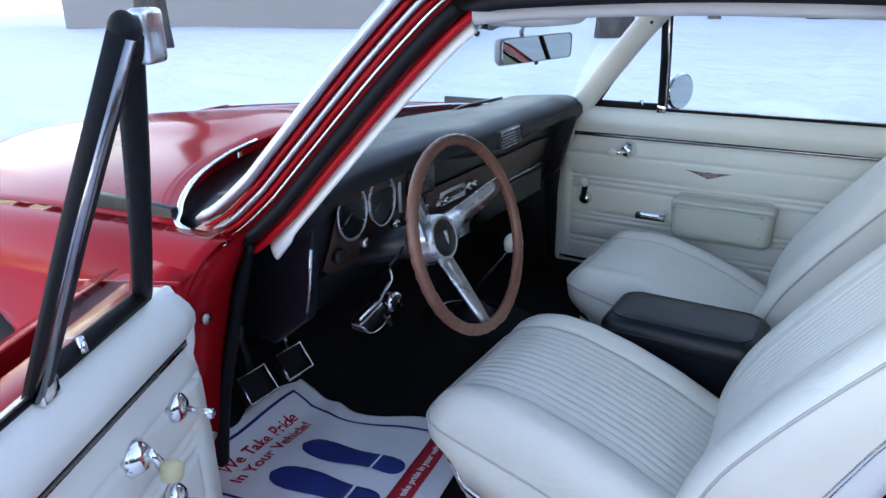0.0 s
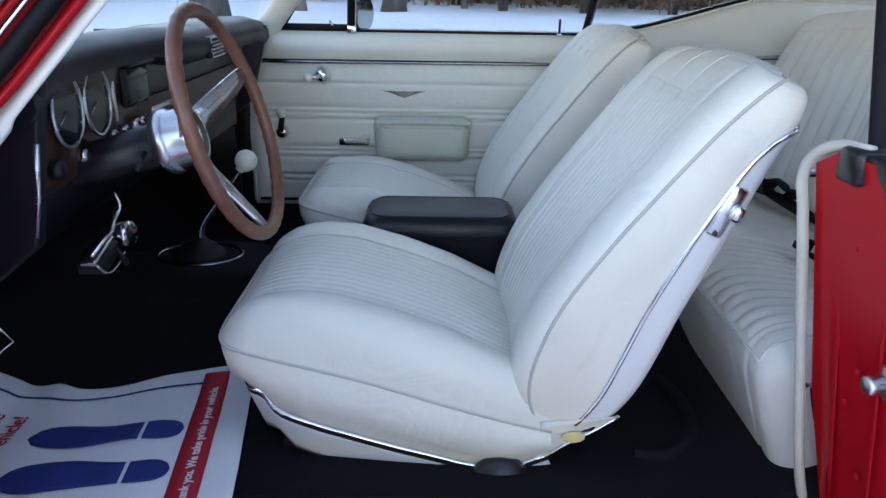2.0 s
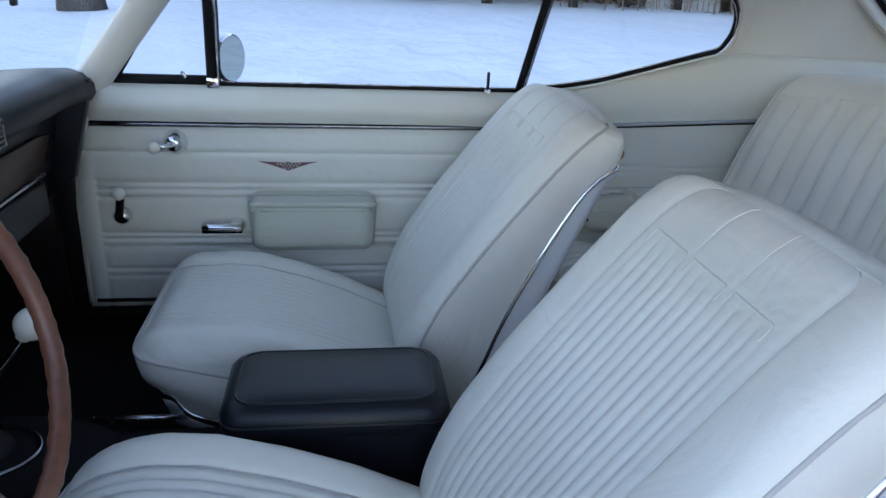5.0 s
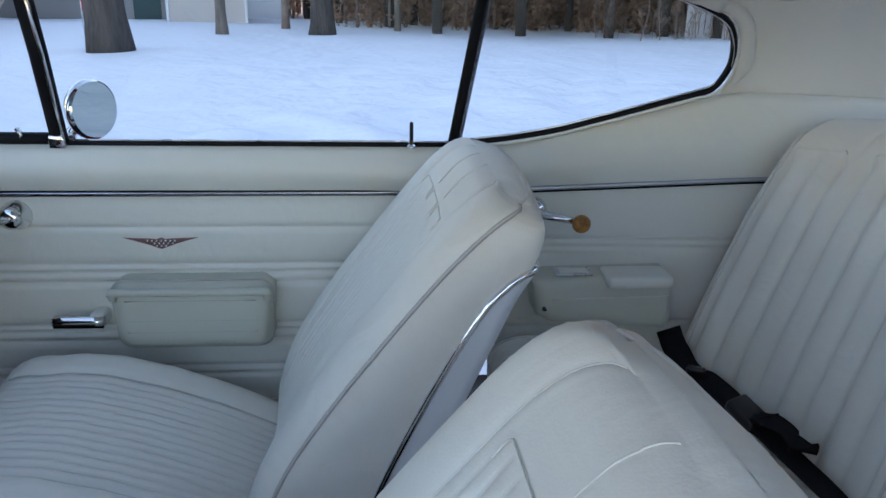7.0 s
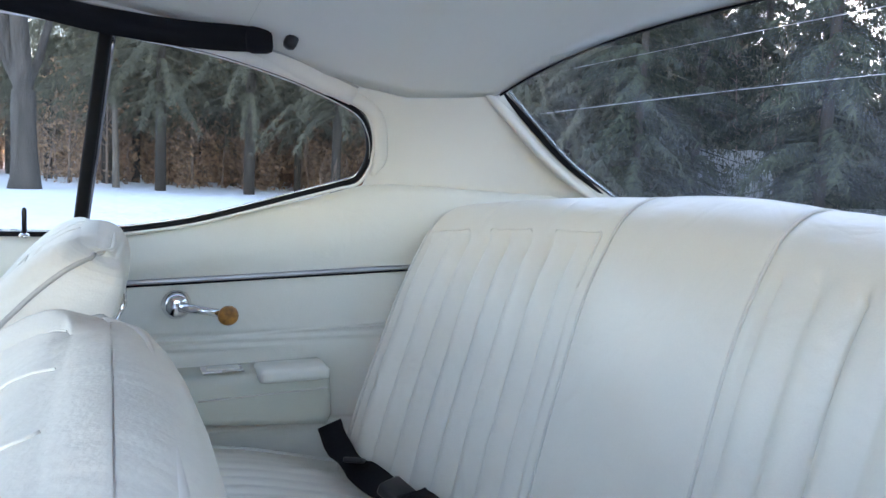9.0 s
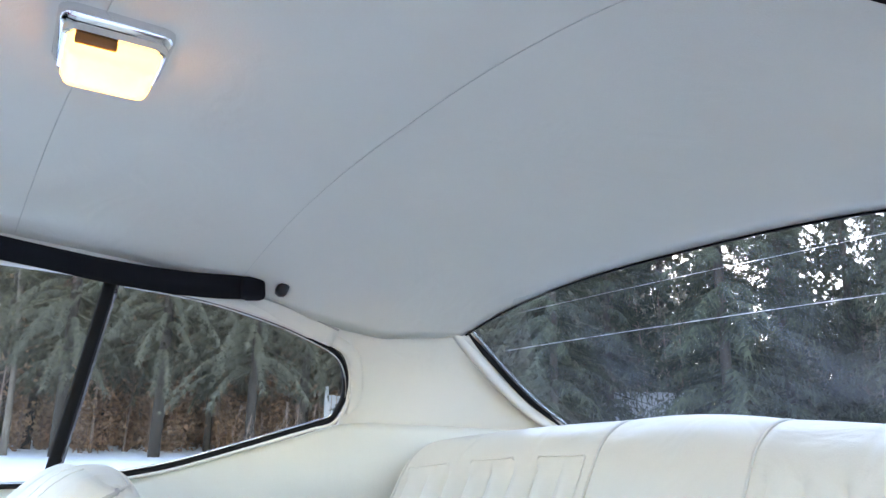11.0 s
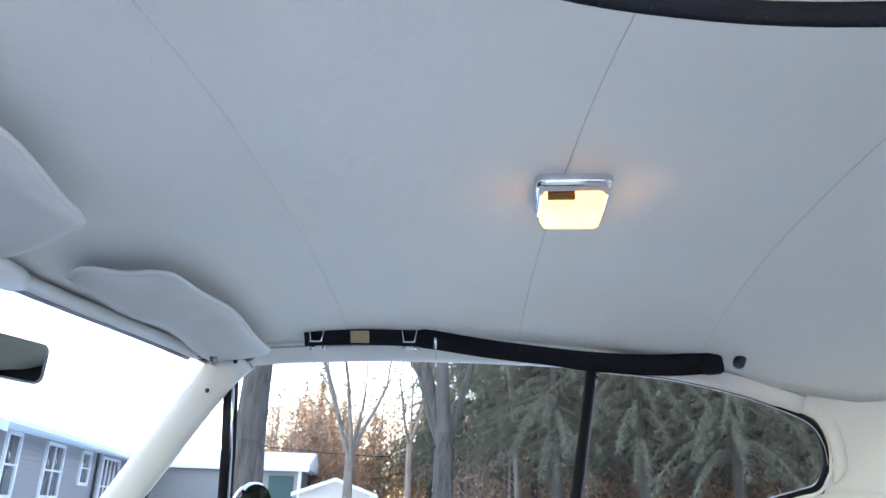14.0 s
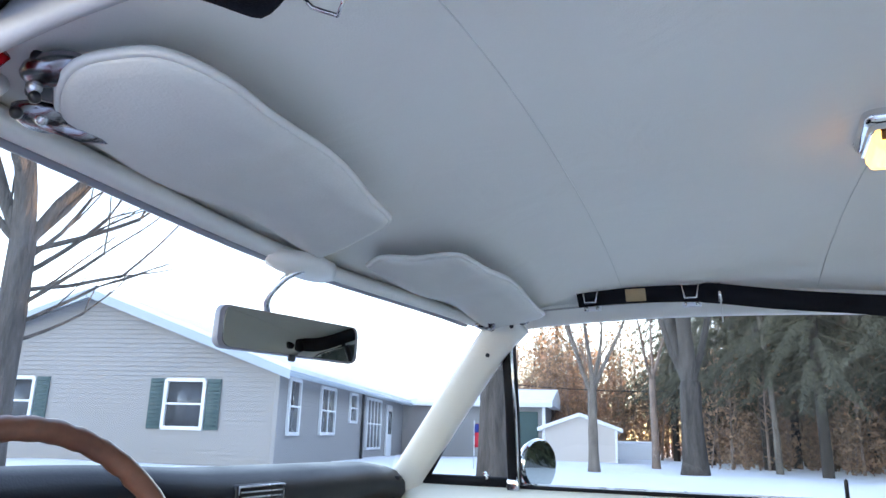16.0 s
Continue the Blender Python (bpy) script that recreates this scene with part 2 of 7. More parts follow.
NEEDLES = mat("spruce_needles", (0.195, 0.185, 0.135), 0.85, color2=(0.075, 0.077, 0.058), scale=0.5, grain=4, bump=0.0, island=True, spec=0.2, leaf=0.3)
CEDAR = mat("cedar_needles", (0.075, 0.085, 0.055), 0.85, color2=(0.028, 0.036, 0.028), scale=0.5, grain=4, bump=0.0, island=True, spec=0.2)
DRY_LEAVES = mat("rust_leaves", (0.52, 0.325, 0.215), 0.9, color2=(0.27, 0.175, 0.12), scale=0.4, grain=3, bump=0.0, island=True, spec=0.2, leaf=0.5)
SIDING = mat("taupe_siding", (0.325, 0.31, 0.305), 0.7, vary=0.06, scale=1.0, grain=30, bump=0.03)
SIDING_GREY = mat("grey_siding", (0.30, 0.29, 0.29), 0.7, vary=0.06, scale=1.0, grain=30, bump=0.03)
# white house trim with its bluish shade put into the colour
TRIM_SHADED = mat("shaded_white_trim_paint", (0.40, 0.47, 0.52), 0.5, vary=0.08, scale=2, grain=40, bump=0.01)
WHITE_PAINT = mat("white_paint", (0.78, 0.79, 0.80), 0.55, vary=0.05, scale=3, grain=60, bump=0.02)
SHUTTER_GREEN = mat("green_shutter_paint", (0.035, 0.085, 0.085), 0.6, vary=0.12, scale=4, grain=60, bump=0.02)
PANE = mat("dark_house_pane", (0.05, 0.055, 0.06), 0.05, vary=0.2, scale=1, grain=10, bump=0.0, spec=0.8)
SHED_WALL = mat("pale_shed_wall", (0.62, 0.56, 0.52), 0.7, vary=0.06, scale=1, grain=30, bump=0.02)
FENCE_GREY = mat("weathered_fence", (0.52, 0.52, 0.53), 0.85, vary=0.2, scale=2, grain=20, bump=0.1)


# ---------- mesh helpers ----------
class Geo:
    """Vertices and faces gathered for one mesh."""

    def __init__(self):
        self.v, self.f = [], []

    def add(self, verts, faces):
        k = len(self.v)
        self.v.extend([tuple(p) for p in verts])
        self.f.extend([tuple(i + k for i in q) for q in faces])
        return self

    def mesh(self, name, origin=(0, 0, 0), smooth=True):
        me = bpy.data.meshes.new(name)
        o = np.array(origin, float)
        me.from_pydata([tuple(np.array(p) - o) for p in self.v] if len(self.v) < 4000 else (np.array(self.v) - o).tolist(), [], self.f)
        me.validate()
        me.update()
        if smooth:
            me.polygons.foreach_set("use_smooth", [True] * len(me.polygons))
        return me


def recalc(me):
    bm = bmesh.new()
    bm.from_mesh(me)
    bmesh.ops.recalc_face_normals(bm, faces=bm.faces)
    bm.to_mesh(me)
    bm.free()


def thing(name, loc, label, category, group="", kind=""):
    ob = new(name)
    ob.location = loc
    ob.empty_display_size = 0.1
    return tagged(ob, label, category, group, kind)


def origin_of(ob):
    o = Vector((0, 0, 0))
    while ob:
        o += Vector(ob.location)
        ob = ob.parent
    return o


def part(name, geo, material, parent, label="", smooth=True, angle=None, fix=True):
    """Links geometry given in world coordinates as one mesh under a thing or a part."""
    o = origin_of(parent)
    me = geo.mesh(name, o, smooth)
    if fix and len(me.polygons) < 30000:
        recalc(me)
    me.materials.append(material)
    if smooth and angle:
        me.set_sharp_from_angle(angle=radians(angle))
    ob = new(name, me)
    ob.parent = parent
    if label:
        ob["label"] = label
    return ob


def solo(name, geo, material, label, category, kind="", group="", smooth=True, angle=None, origin=None):
    """One mesh that is a thing of its own."""
    o = origin or tuple(np.array(geo.v).mean(0) * (1, 1, 0) + (0, 0, np.array(geo.v)[:, 2].min()))
    me = geo.mesh(name, o, smooth)
    if len(me.polygons) < 30000:
        recalc(me)
    me.materials.append(material)
    if smooth and angle:
        me.set_sharp_from_angle(angle=radians(angle))
    ob = new(name, me)
    ob.location = o
    return tagged(ob, label, category, group, kind)


def box(c, s, bevel=0.0, turn=None, segs=2):
    """A box with rounded edges: centre, sizes, bevel width, and a turn as a matrix."""
    bm = bmesh.new()
    bmesh.ops.create_cube(bm, size=1)
    for v in bm.verts:
        v.co = Vector((v.co.x * s[0], v.co.y * s[1], v.co.z * s[2]))
    if bevel:
        bmesh.ops.bevel(bm, geom=bm.edges[:], offset=bevel, segments=segs, profile=0.5, affect="EDGES")
    m = turn.to_4x4() if turn else Matrix.Identity(4)
    m = Matrix.Translation(c) @ m
    g = Geo().add([m @ v.co for v in bm.verts], [[v.index for v in f.verts] for f in bm.faces])
    bm.free()
    return g


def grid_faces(nu, nv, closed_u=False, closed_v=False):
    f = []
    for i in range(nu if closed_u else nu - 1):
        for j in range(nv if closed_v else nv - 1):
            a, b = i, (i + 1) % nu
            c, d = j, (j + 1) % nv
            f.append((a * nv + c, b * nv + c, b * nv + d, a * nv + d))
    return f


def sheet(fn, us, vs, thick=0.0, way=None):
    """A surface fn(u, v); with a thickness it gets a back along way and closed edges."""
    P = [fn(u, v) for u in us for v in vs]
    nu, nv = len(us), len(vs)
    g = Geo().add(P, grid_faces(nu, nv))
    if thick:
        w = Vector(way) * thick
        k = nu * nv
        g.v.extend([tuple(Vector(p) + w) for p in P])
        g.f.extend([tuple(i + k for i in reversed(q)) for q in grid_faces(nu, nv)])
        rim = [i * nv for i in range(nu)] + [(nu - 1) * nv + j for j in range(1, nv)] + [i * nv + nv - 1 for i in range(nu - 2, -1, -1)] + [j for j in range(nv - 2, 0, -1)]
        for a, b in zip(rim, rim[1:] + rim[:1]):
            g.f.append((a, b, b + k, a + k))
    return g


def loft(rings, caps=True):
    """Closed rings of equal count joined into a skin."""
    n, m = len(rings), len(rings[0])
    g = Geo().add([p for r in rings for p in r], grid_faces(n, m, closed_v=True))
    if caps:
        g.f.append(tuple(range(m - 1, -1, -1)))
        g.f.append(tuple((n - 1) * m + j for j in range(m)))
    return g


def smooth_path(pts, n):
    """A Catmull-Rom line through the points with n places along it."""
    P = [Vector(p) for p in pts]
    P = [2 * P[0] - P[1]] + P + [2 * P[-1] - P[-2]]
    out = []
    k = len(P) - 3
    for i in range(n):
        s = i / (n - 1) * k
        a = min(int(s), k - 1)
        t = s - a
        p0, p1, p2, p3 = P[a:a + 4]
        out.append(0.5 * ((2 * p1) + (p2 - p0) * t + (2 * p0 - 5 * p1 + 4 * p2 - p3) * t * t + (3 * p1 - p0 - 3 * p2 + p3) * t ** 3))
    return out


def tube(pts, r, segs=8, closed=False, flat=1.0, up=None, caps=True):
    """A tube along points; r may be a number or a list; flat squeezes it along the up way."""
    P = [Vector(p) for p in pts]
    n = len(P)
    rs = r if isinstance(r, (list, tuple)) else [r] * n
    rings = []
    prev = None
    for i in range(n):
        a = P[(i - 1) % n] if (closed or i) else P[0]
        b = P[(i + 1) % n] if (closed or i < n - 1) else P[-1]
        t = (b - a).normalized()
        if prev is None or up is not None:
            h = Vector(up) if up is not None else (Vector((0, 0, 1)) if abs(t.z) < 0.9 else Vector((1, 0, 0)))
        else:
            h = prev
        x = t.cross(h).normalized()
        y = x.cross(t).normalized()
        prev = y
        rings.append([P[i] + rs[i] * (math.cos(2 * math.pi * j / segs) * x + flat * math.sin(2 * math.pi * j / segs) * y) for j in range(segs)])
    if closed:
        return Geo().add([p for q in rings for p in q], grid_faces(n, segs, closed_u=True, closed_v=True))
    return loft(rings, caps)


def band(pts, width, thick, face):
    """A flat band along points: its width lies across the path, its face looks along face."""
    P = [Vector(p) for p in pts]
    rings = []
    for i, p in enumerate(P):
        t = (P[min(i + 1, len(P) - 1)] - P[max(i - 1, 0)]).normalized()
        fw = Vector(face[i] if isinstance(face, list) else face).normalized()
        w = t.cross(fw).normalized()
        wd = width[i] if isinstance(width, (list, tuple)) else width
        rings.append([p + w * wd / 2 + fw * thick / 2, p - w * wd / 2 + fw * thick / 2, p - w * wd / 2 - fw * thick / 2, p + w * wd / 2 - fw * thick / 2])
    return loft(rings)


def lathe(profile, c, axis, segs=24, caps=True):
    """A turned form: profile of (radius, along) about an axis through c."""
    ax = Vector(axis).normalized()
    h = Vector((0, 0, 1)) if abs(ax.z) < 0.9 else Vector((1, 0, 0))
    x = ax.cross(h).normalized()
    y = ax.cross(x)
    c = Vector(c)
    return loft([[c + ax * a + r * (math.cos(2 * math.pi * j / segs) * x + math.sin(2 * math.pi * j / segs) * y) for j in range(segs)] for r, a in profile], caps)


def ball(c, r, squash=(1, 1, 1), segs=20, rings=12):
    g = Geo()
    V = []
    for i in range(rings + 1):
        a = math.pi * i / rings
        for j in range(segs):
            b = 2 * math.pi * j / segs
            V.append((c[0] + r * squash[0] * math.sin(a) * math.cos(b), c[1] + r * squash[1] * math.sin(a) * math.sin(b), c[2] + r * squash[2] * math.cos(a)))
    return g.add(V, grid_faces(rings + 1, segs, closed_v=True))


def prism(outline, way, bevel=0.0):
    """A flat outline (3D points in one plane) made solid along way, with softened edges."""
    bm = bmesh.new()
    vs = [bm.verts.new(p) for p in outline]
    f = bm.faces.new(vs)
    r = bmesh.ops.extrude_face_region(bm, geom=[f])
    bmesh.ops.translate(bm, vec=way, verts=[e for e in r["geom"] if isinstance(e, bmesh.types.BMVert)])
    if bevel:
        bmesh.ops.bevel(bm, geom=bm.edges[:], offset=bevel, segments=2, profile=0.5, affect="EDGES")
    bm.verts.index_update()
    g = Geo().add([v.co[:] for v in bm.verts], [[v.index for v in q.verts] for q in bm.faces])
    bm.free()
    return g


def interp(x, table):
    xs, ys = zip(*table)
    return float(np.interp(x, xs, ys))


def spaced(a, b, n):
    return [a + (b - a) * i / (n - 1) for i in range(n)]


def joined(*gs):
    g = Geo()
    for q in gs:
        g.add(q.v, q.f)
    return g

# ---------- the car's shell ----------
def y_glass(z):
    """Half width at the side glass, which leans inwards towards the roof."""
    return 0.745 - (z - 0.885) * 0.40


ZC = [(-0.76, 1.268), (-0.6, 1.305), (-0.45, 1.33), (-0.3, 1.346), (0.05, 1.36), (0.3, 1.356), (0.5, 1.34), (0.7, 1.312), (0.85, 1.285), (1.0, 1.252)]
ZE = [(-0.76, 1.245), (-0.5, 1.274), (-0.3, 1.290), (0.0, 1.288), (0.2, 1.268), (0.4, 1.236), (0.55, 1.19), (0.7, 1.172), (0.9, 1.19), (1.0, 1.2)]
YR = [(-0.76, 0.575), (-0.5, 0.60), (0.0, 0.605), (0.3, 0.60), (0.6, 0.60), (1.0, 0.61)]


def roof_z(x, y):
    a = min(1.0, abs(y) / interp(x, YR))
    return interp(x, ZE) + (interp(x, ZC) - interp(x, ZE)) * (1 - a ** 2.4)


def roof_point(u, v, lift=0.0):
    """u from the windshield header (0) to the rear window (1), v from -1 to 1 across."""
    xf, xr = -0.745 + 0.09 * v * v, 0.925 - 0.03 * v * v
    x = xf + (xr - xf) * u
    y = v * interp(x, YR) * (1.0 if v > 0 else 1.06 + 0.09 * max(0.0, x))
    return (x, y, roof_z(x, y) + lift)


car = thing("car", (0, 0, 0.0), "red two-door hardtop car with ivory interior, driver's door open", "car")

ceiling = solo("ceiling", sheet(roof_point, spaced(0, 1, 49), spaced(-1, 1, 41), 0.006, (0, 0, 1)), HEADLINER, "taut off-white vinyl headliner with cross seams", "headliner", kind="structure", origin=(0, 0, 1.2))
part("roof_panel", sheet(lambda u, v: (roof_point(u, v)[0] * 1.01, roof_point(u, v)[1] * 1.13, roof_point(u, v * 0.98)[2] + 0.045 - 0.02 * abs(v) ** 3), spaced(0, 1, 25), spaced(-1, 1, 25), 0.01, (0, 0, 1)), RED_PAINT, car)
for xs in (-0.335, 0.07, 0.415):
    line = []
    for v in spaced(-0.97, 0.97, 41):
        x = xs + (-0.045 * v if 0 < xs < 0.1 else -0.03 * v * v if xs > 0.1 else 0.0225 * (1 - v))
        y = v * interp(x, YR)
        line.append((x, y, roof_z(x, y) - 0.0004))
    part("headliner_seam", tube(line, 0.0009 if xs < 0.3 else 0.0005, 6), SEAM, ceiling)

# rear header and rear window surround
hdr = [roof_point(1, v, -0.002) for v in spaced(-0.97, 0.97, 31)]
part("rear_header_trim", tube(hdr, 0.0022, 6), RUBBER, car)


def rear_edge(s, k):
    """The side edge of the rear window; k from the roof (0) to the tray (1)."""
    p = smooth_path([(0.872, s * 0.56, 1.235), (0.90, s * 0.595, 1.218), (0.995, s * 0.615, 1.145), (1.115, s * 0.63, 1.06), (1.27, s * 0.635, 0.975)], 21)
    return p[int(round(k * 20))]


def rear_glass_at(u, v):
    a, b = rear_edge(-1, u), rear_edge(1, u)
    p = a.lerp(b, (v + 1) / 2)
    bow = (1 - v * v)
    top = 1 - u
    return (p.x + 0.10 * bow * (0.3 + 0.7 * u), p.y, p.z + 0.012 * bow + 0.008 * bow * top)


pane = part("rear_window", sheet(rear_glass_at, spaced(0, 1, 21), spaced(-1, 1, 25)), REAR_GLASS, car, "dusty curved rear window with thin wires")
pane.visible_shadow = False
for k, r in ((0.45, 0.0007), (0.27, 0.0004)):
    part("defroster_wire", tube([Vector(rear_glass_at(k, v)) + Vector((-0.0012, 0, -0.0012)) for v in spaced(-0.93, 0.93, 25)], r, 5), BRUSHED, car)
for s in (-1, 1):
    edge = [rear_edge(s, k / 20) for k in range(21)]
    inn = Vector((-0.012, -s * 0.004, -0.002))
    part("rear_window_rubber", tube([p + inn for p in edge], 0.0065, 8), RUBBER, car)
    part("rear_window_molding", tube([p + Vector((-0.004, -s * 0.012, 0.0)) for p in edge], 0.004, 6), CHROME, car)
    part("rear_window_trim", tube([p + Vector((-0.03, s * 0.008, -0.008)) for p in edge], 0.02, 8, flat=0.55, up=(0.3, -s * 0.8, 0.3)), CREAM_TRIM, car)

# quarter panels inside, with the sail panel over them
BELT = [(0.10, 0.882), (0.17, 0.884), (0.24, 0.893), (0.33, 0.912), (0.42, 0.936), (0.553, 0.971), (0.64, 0.998), (0.70, 1.005), (0.85, 1.0), (1.4, 0.985)]
Q_IN = [(0.1, 0.722), (0.3, 0.705), (0.7, 0.685), (1.0, 0.66), (1.4, 0.63)]
Q_GROOVES = (0.700, 0.684, 0.668, 0.515, 0.500)


def quarter_point(s, x, k):
    zb = interp(x, BELT)
    zs = 0.805 + 0.055 * (x - 0.2)
    y0 = interp(x, Q_IN)
    if k <= 0.6:
        z = 0.2 + (zs - 0.2) * k / 0.6
        y = y0 + sum(0.006 * math.exp(-((z - g) / 0.0045) ** 2) for g in Q_GROOVES)
        if 0.27 < x < 0.62 and z < 0.64:
            y += 0.006
    else:
        a = (k - 0.6) / 0.4
        z = zs + (zb - zs) * a
        out = (y_glass(zb) if x < 0.7 else y_glass(1.0) - (x - 0.7) * 0.06) - 0.012
        y = y0 - 0.012 * math.sin(min(1, a * 2.2) * math.pi / 2) + (out - y0 + 0.012) * max(0.0, (a - 0.3) / 0.7) ** 1.7
    return (x + max(0.0, 0.80 - z) * 0.17 * max(0.0, 1 - (x - 0.175) / 0.6), s * y, z)


def sail_point(s, u, v):
    low = smooth_path([(0.646, 0.695, 0.992), (0.9, 0.69, 0.988), (1.1, 0.665, 0.982), (1.27, 0.62, 0.963)], 11)
    top = smooth_path([(0.49, 0.604, 1.214), (0.66, 0.606, 1.192), (0.78, 0.600, 1.198), (0.885, 0.586, 1.224)], 11)
    front = smooth_path([(0.646, 0.695, 0.992), (0.668, 0.672, 1.065), (0.655, 0.652, 1.113), (0.607, 0.625, 1.158), (0.49, 0.604, 1.214)], 11)
    back = smooth_path([(1.27, 0.62, 0.963), (1.115, 0.62, 1.06), (0.995, 0.607, 1.145), (0.92, 0.590, 1.200), (0.885, 0.586, 1.224)], 11)

    def on(path, q):
        i = min(9, int(q * 10))
        return path[i].lerp(path[i + 1], q * 10 - i)

    p = on(low, u).lerp(on(top, u), v) + on(front, v).lerp(on(back, v), u)
    c = (low[0].lerp(low[10], u)).lerp(top[0].lerp(top[10], u), v)
    p = p - c
    return (p.x, s * p.y, p.z)


Q_LINE = [(0.165, 0.893), (0.243, 0.903), (0.33, 0.919), (0.42, 0.944), (0.540, 0.980), (0.600, 0.998), (0.630, 1.010), (0.646, 1.038), (0.650, 1.068), (0.639, 1.108), (0.612, 1.140), (0.55, 1.166), (0.465, 1.192), (0.337, 1.218), (0.19, 1.232)]
for s in (-1, 1):
    q = thing("quarter_trim_panel", (0.6, s * 0.72, 0.2), "ivory vinyl rear side panel with pleats and dark strip", "side panel", "rear side panels")
    zs = sorted(set([k / 100 for k in range(0, 101, 4)] + [0.6 * (g - 0.2 + d) / 0.605 for g in Q_GROOVES for d in (-0.008, -0.004, 0, 0.004, 0.008)]))
    part("panel", sheet(lambda x, k: quarter_point(s, x, k), spaced(0.175 if s > 0 else 0.27, 1.35, 36), zs, 0.01, (0, s, 0)), DOOR_VINYL, q)
    part("sail_panel", sheet(lambda u, v: sail_point(s, u, v), spaced(0, 1, 17), spaced(0, 1, 13), 0.006, (0, s, 0)), HEADLINER, q, "off-white padded sail panel beside the rear window")
    strip = [(x, s * (interp(x, Q_IN) - 0.004), 0.803 + 0.055 * (x - 0.2)) for x in spaced(0.18, 0.86, 14)]
    part("trim_strip", tube(strip, 0.0055, 6, flat=0.6, up=(0, 1, 0)), SATIN, q, "thin dull metal strip")
    part("trim_strip_groove", tube([(x, y, z - 0.006) for x, y, z in strip], 0.0022, 6), RUBBER, q)
    line = smooth_path([(x, s * (y_glass(z) - 0.004), z) for x, z in Q_LINE if s > 0 or x > 0.3], 60)
    win = thing("quarter_window", (0.4, s * 0.70, 0.9), "fixed rear quarter window in black rubber with bright edge", "car window", "quarter windows")
    part("rubber_seal", tube(line, 0.0064, 8), RUBBER, win)
    part("inner_bead", tube([p + Vector((0.006 if p.x > 0.6 else 0, -s * 0.010, -0.006 if p.z < 1.05 else 0.008)) for p in line], 0.0035, 6), CREAM_TRIM, win)
    part("chrome_edge", tube([p + Vector((0, -s * 0.002, 0.008 if p.z < 1.05 else -0.006)) for p in line], 0.0022, 6), CHROME, win)
    part("frame_trim", tube([p + Vector((0.022 if p.x > 0.55 else 0.004, -s * 0.012, 0.008 if p.z > 1.1 else 0.0)) for p in line[27:]], [0.004, 0.007, 0.010, 0.012] + [0.014] * 29, 8, flat=0.6, up=(0, 1, 0)), CREAM_TRIM, win)

    def q_glass(u, v):
        x = 0.155 + 0.494 * u
        top = interp(x, [(0.155, 1.235), (0.337, 1.218), (0.465, 1.192), (0.55, 1.166), (0.612, 1.140), (0.639, 1.108), (0.650, 1.068)])
        bot = interp(x, [(0.155, 0.89), (0.243, 0.903), (0.42, 0.944), (0.54, 0.98), (0.60, 0.998), (0.63, 1.01), (0.650, 1.045)])
        z = bot + (top - bot) * v
        return (x, s * y_glass(z), z)

    gl = part("pane", sheet(q_glass, spaced(0 if s > 0 else 0.27, 1, 20), spaced(0, 1, 8)), GLASS, win)
    gl.visible_shadow = False
    back = 0.0 if s > 0 else 0.117
    post = smooth_path([(0.128 + back + (0.045 if s > 0 else 0.02) * k + (0.0 if s > 0 else 0.010), s * (y_glass(0.885 + 0.34 * k) - 0.006), 0.885 + 0.345 * k) for k in ((0, 0.33, 0.66, 1) if s > 0 else (-0.2, 0.0, 0.25, 0.48))], 12)
    part("front_post", tube([p + Vector((0.004, 0, 0)) for p in post], 0.0105 if s > 0 else 0.018, 8, flat=0.5 if s > 0 else 0.8, up=(0, 1, 0.4)), RUBBER, win)
    part("post_edge", tube([p + Vector((0.017 if s > 0 else 0.036, -s * 0.002, 0)) for p in post], 0.0025 if s > 0 else 0.012, 8, flat=0.5, up=(0, 1, 0.4)), DARK_CHROME if s > 0 else BRUSHED, win)

# package tray behind the rear seat
part("package_tray", sheet(lambda u, v: (0.93 + 0.49 * u, v * 0.66, 0.955 - 0.012 * u + 0.004 * math.sin(9 * v)), spaced(0, 1, 8), spaced(-1, 1, 20), 0.01, (0, 0, -1)), BLACK_VINYL, car, "black rear package tray")
part("rear_deck", sheet(lambda u, v: (1.42 + 1.13 * u, v * 0.9, 0.935 - 0.03 * u - 0.10 * u * u - 0.05 * abs(v) ** 4), spaced(0, 1, 12), spaced(-1, 1, 16), 0.01, (0, 0, -1)), RED_PAINT, car)

# windshield, header and pillars
PILLAR = [(-1.005, 0.742, 0.785), (-0.96, 0.742, 0.82), (-0.90, 0.735, 0.885), (-0.80, 0.695, 1.005), (-0.70, 0.645, 1.12), (-0.62, 0.605, 1.205), (-0.57, 0.59, 1.247)]
RAIL = [(-0.57, 0.60, 1.245), (-0.45, 0.605, 1.255), (-0.2, 0.61, 1.262), (0.1, 0.61, 1.254), (0.3, 0.605, 1.236), (0.47, 0.602, 1.205), (0.60, 0.612, 1.165)]


def shield_at(u, v):
    """u from the cowl (0) to the header (1)."""
    base = Vector((-1.36 + 0.42 * v * v * (0.75 + 0.25 * v * v), v * 0.72, 0.895 - 0.01 * v * v))
    top = Vector(roof_point(0, v, 0.0)) + Vector((0.0, 0.02 * v, 0.004))
    p = base.lerp(top, u)
    return (p.x - 0.03 * math.sin(math.pi * u), p.y, p.z + 0.03 * math.sin(math.pi * u))


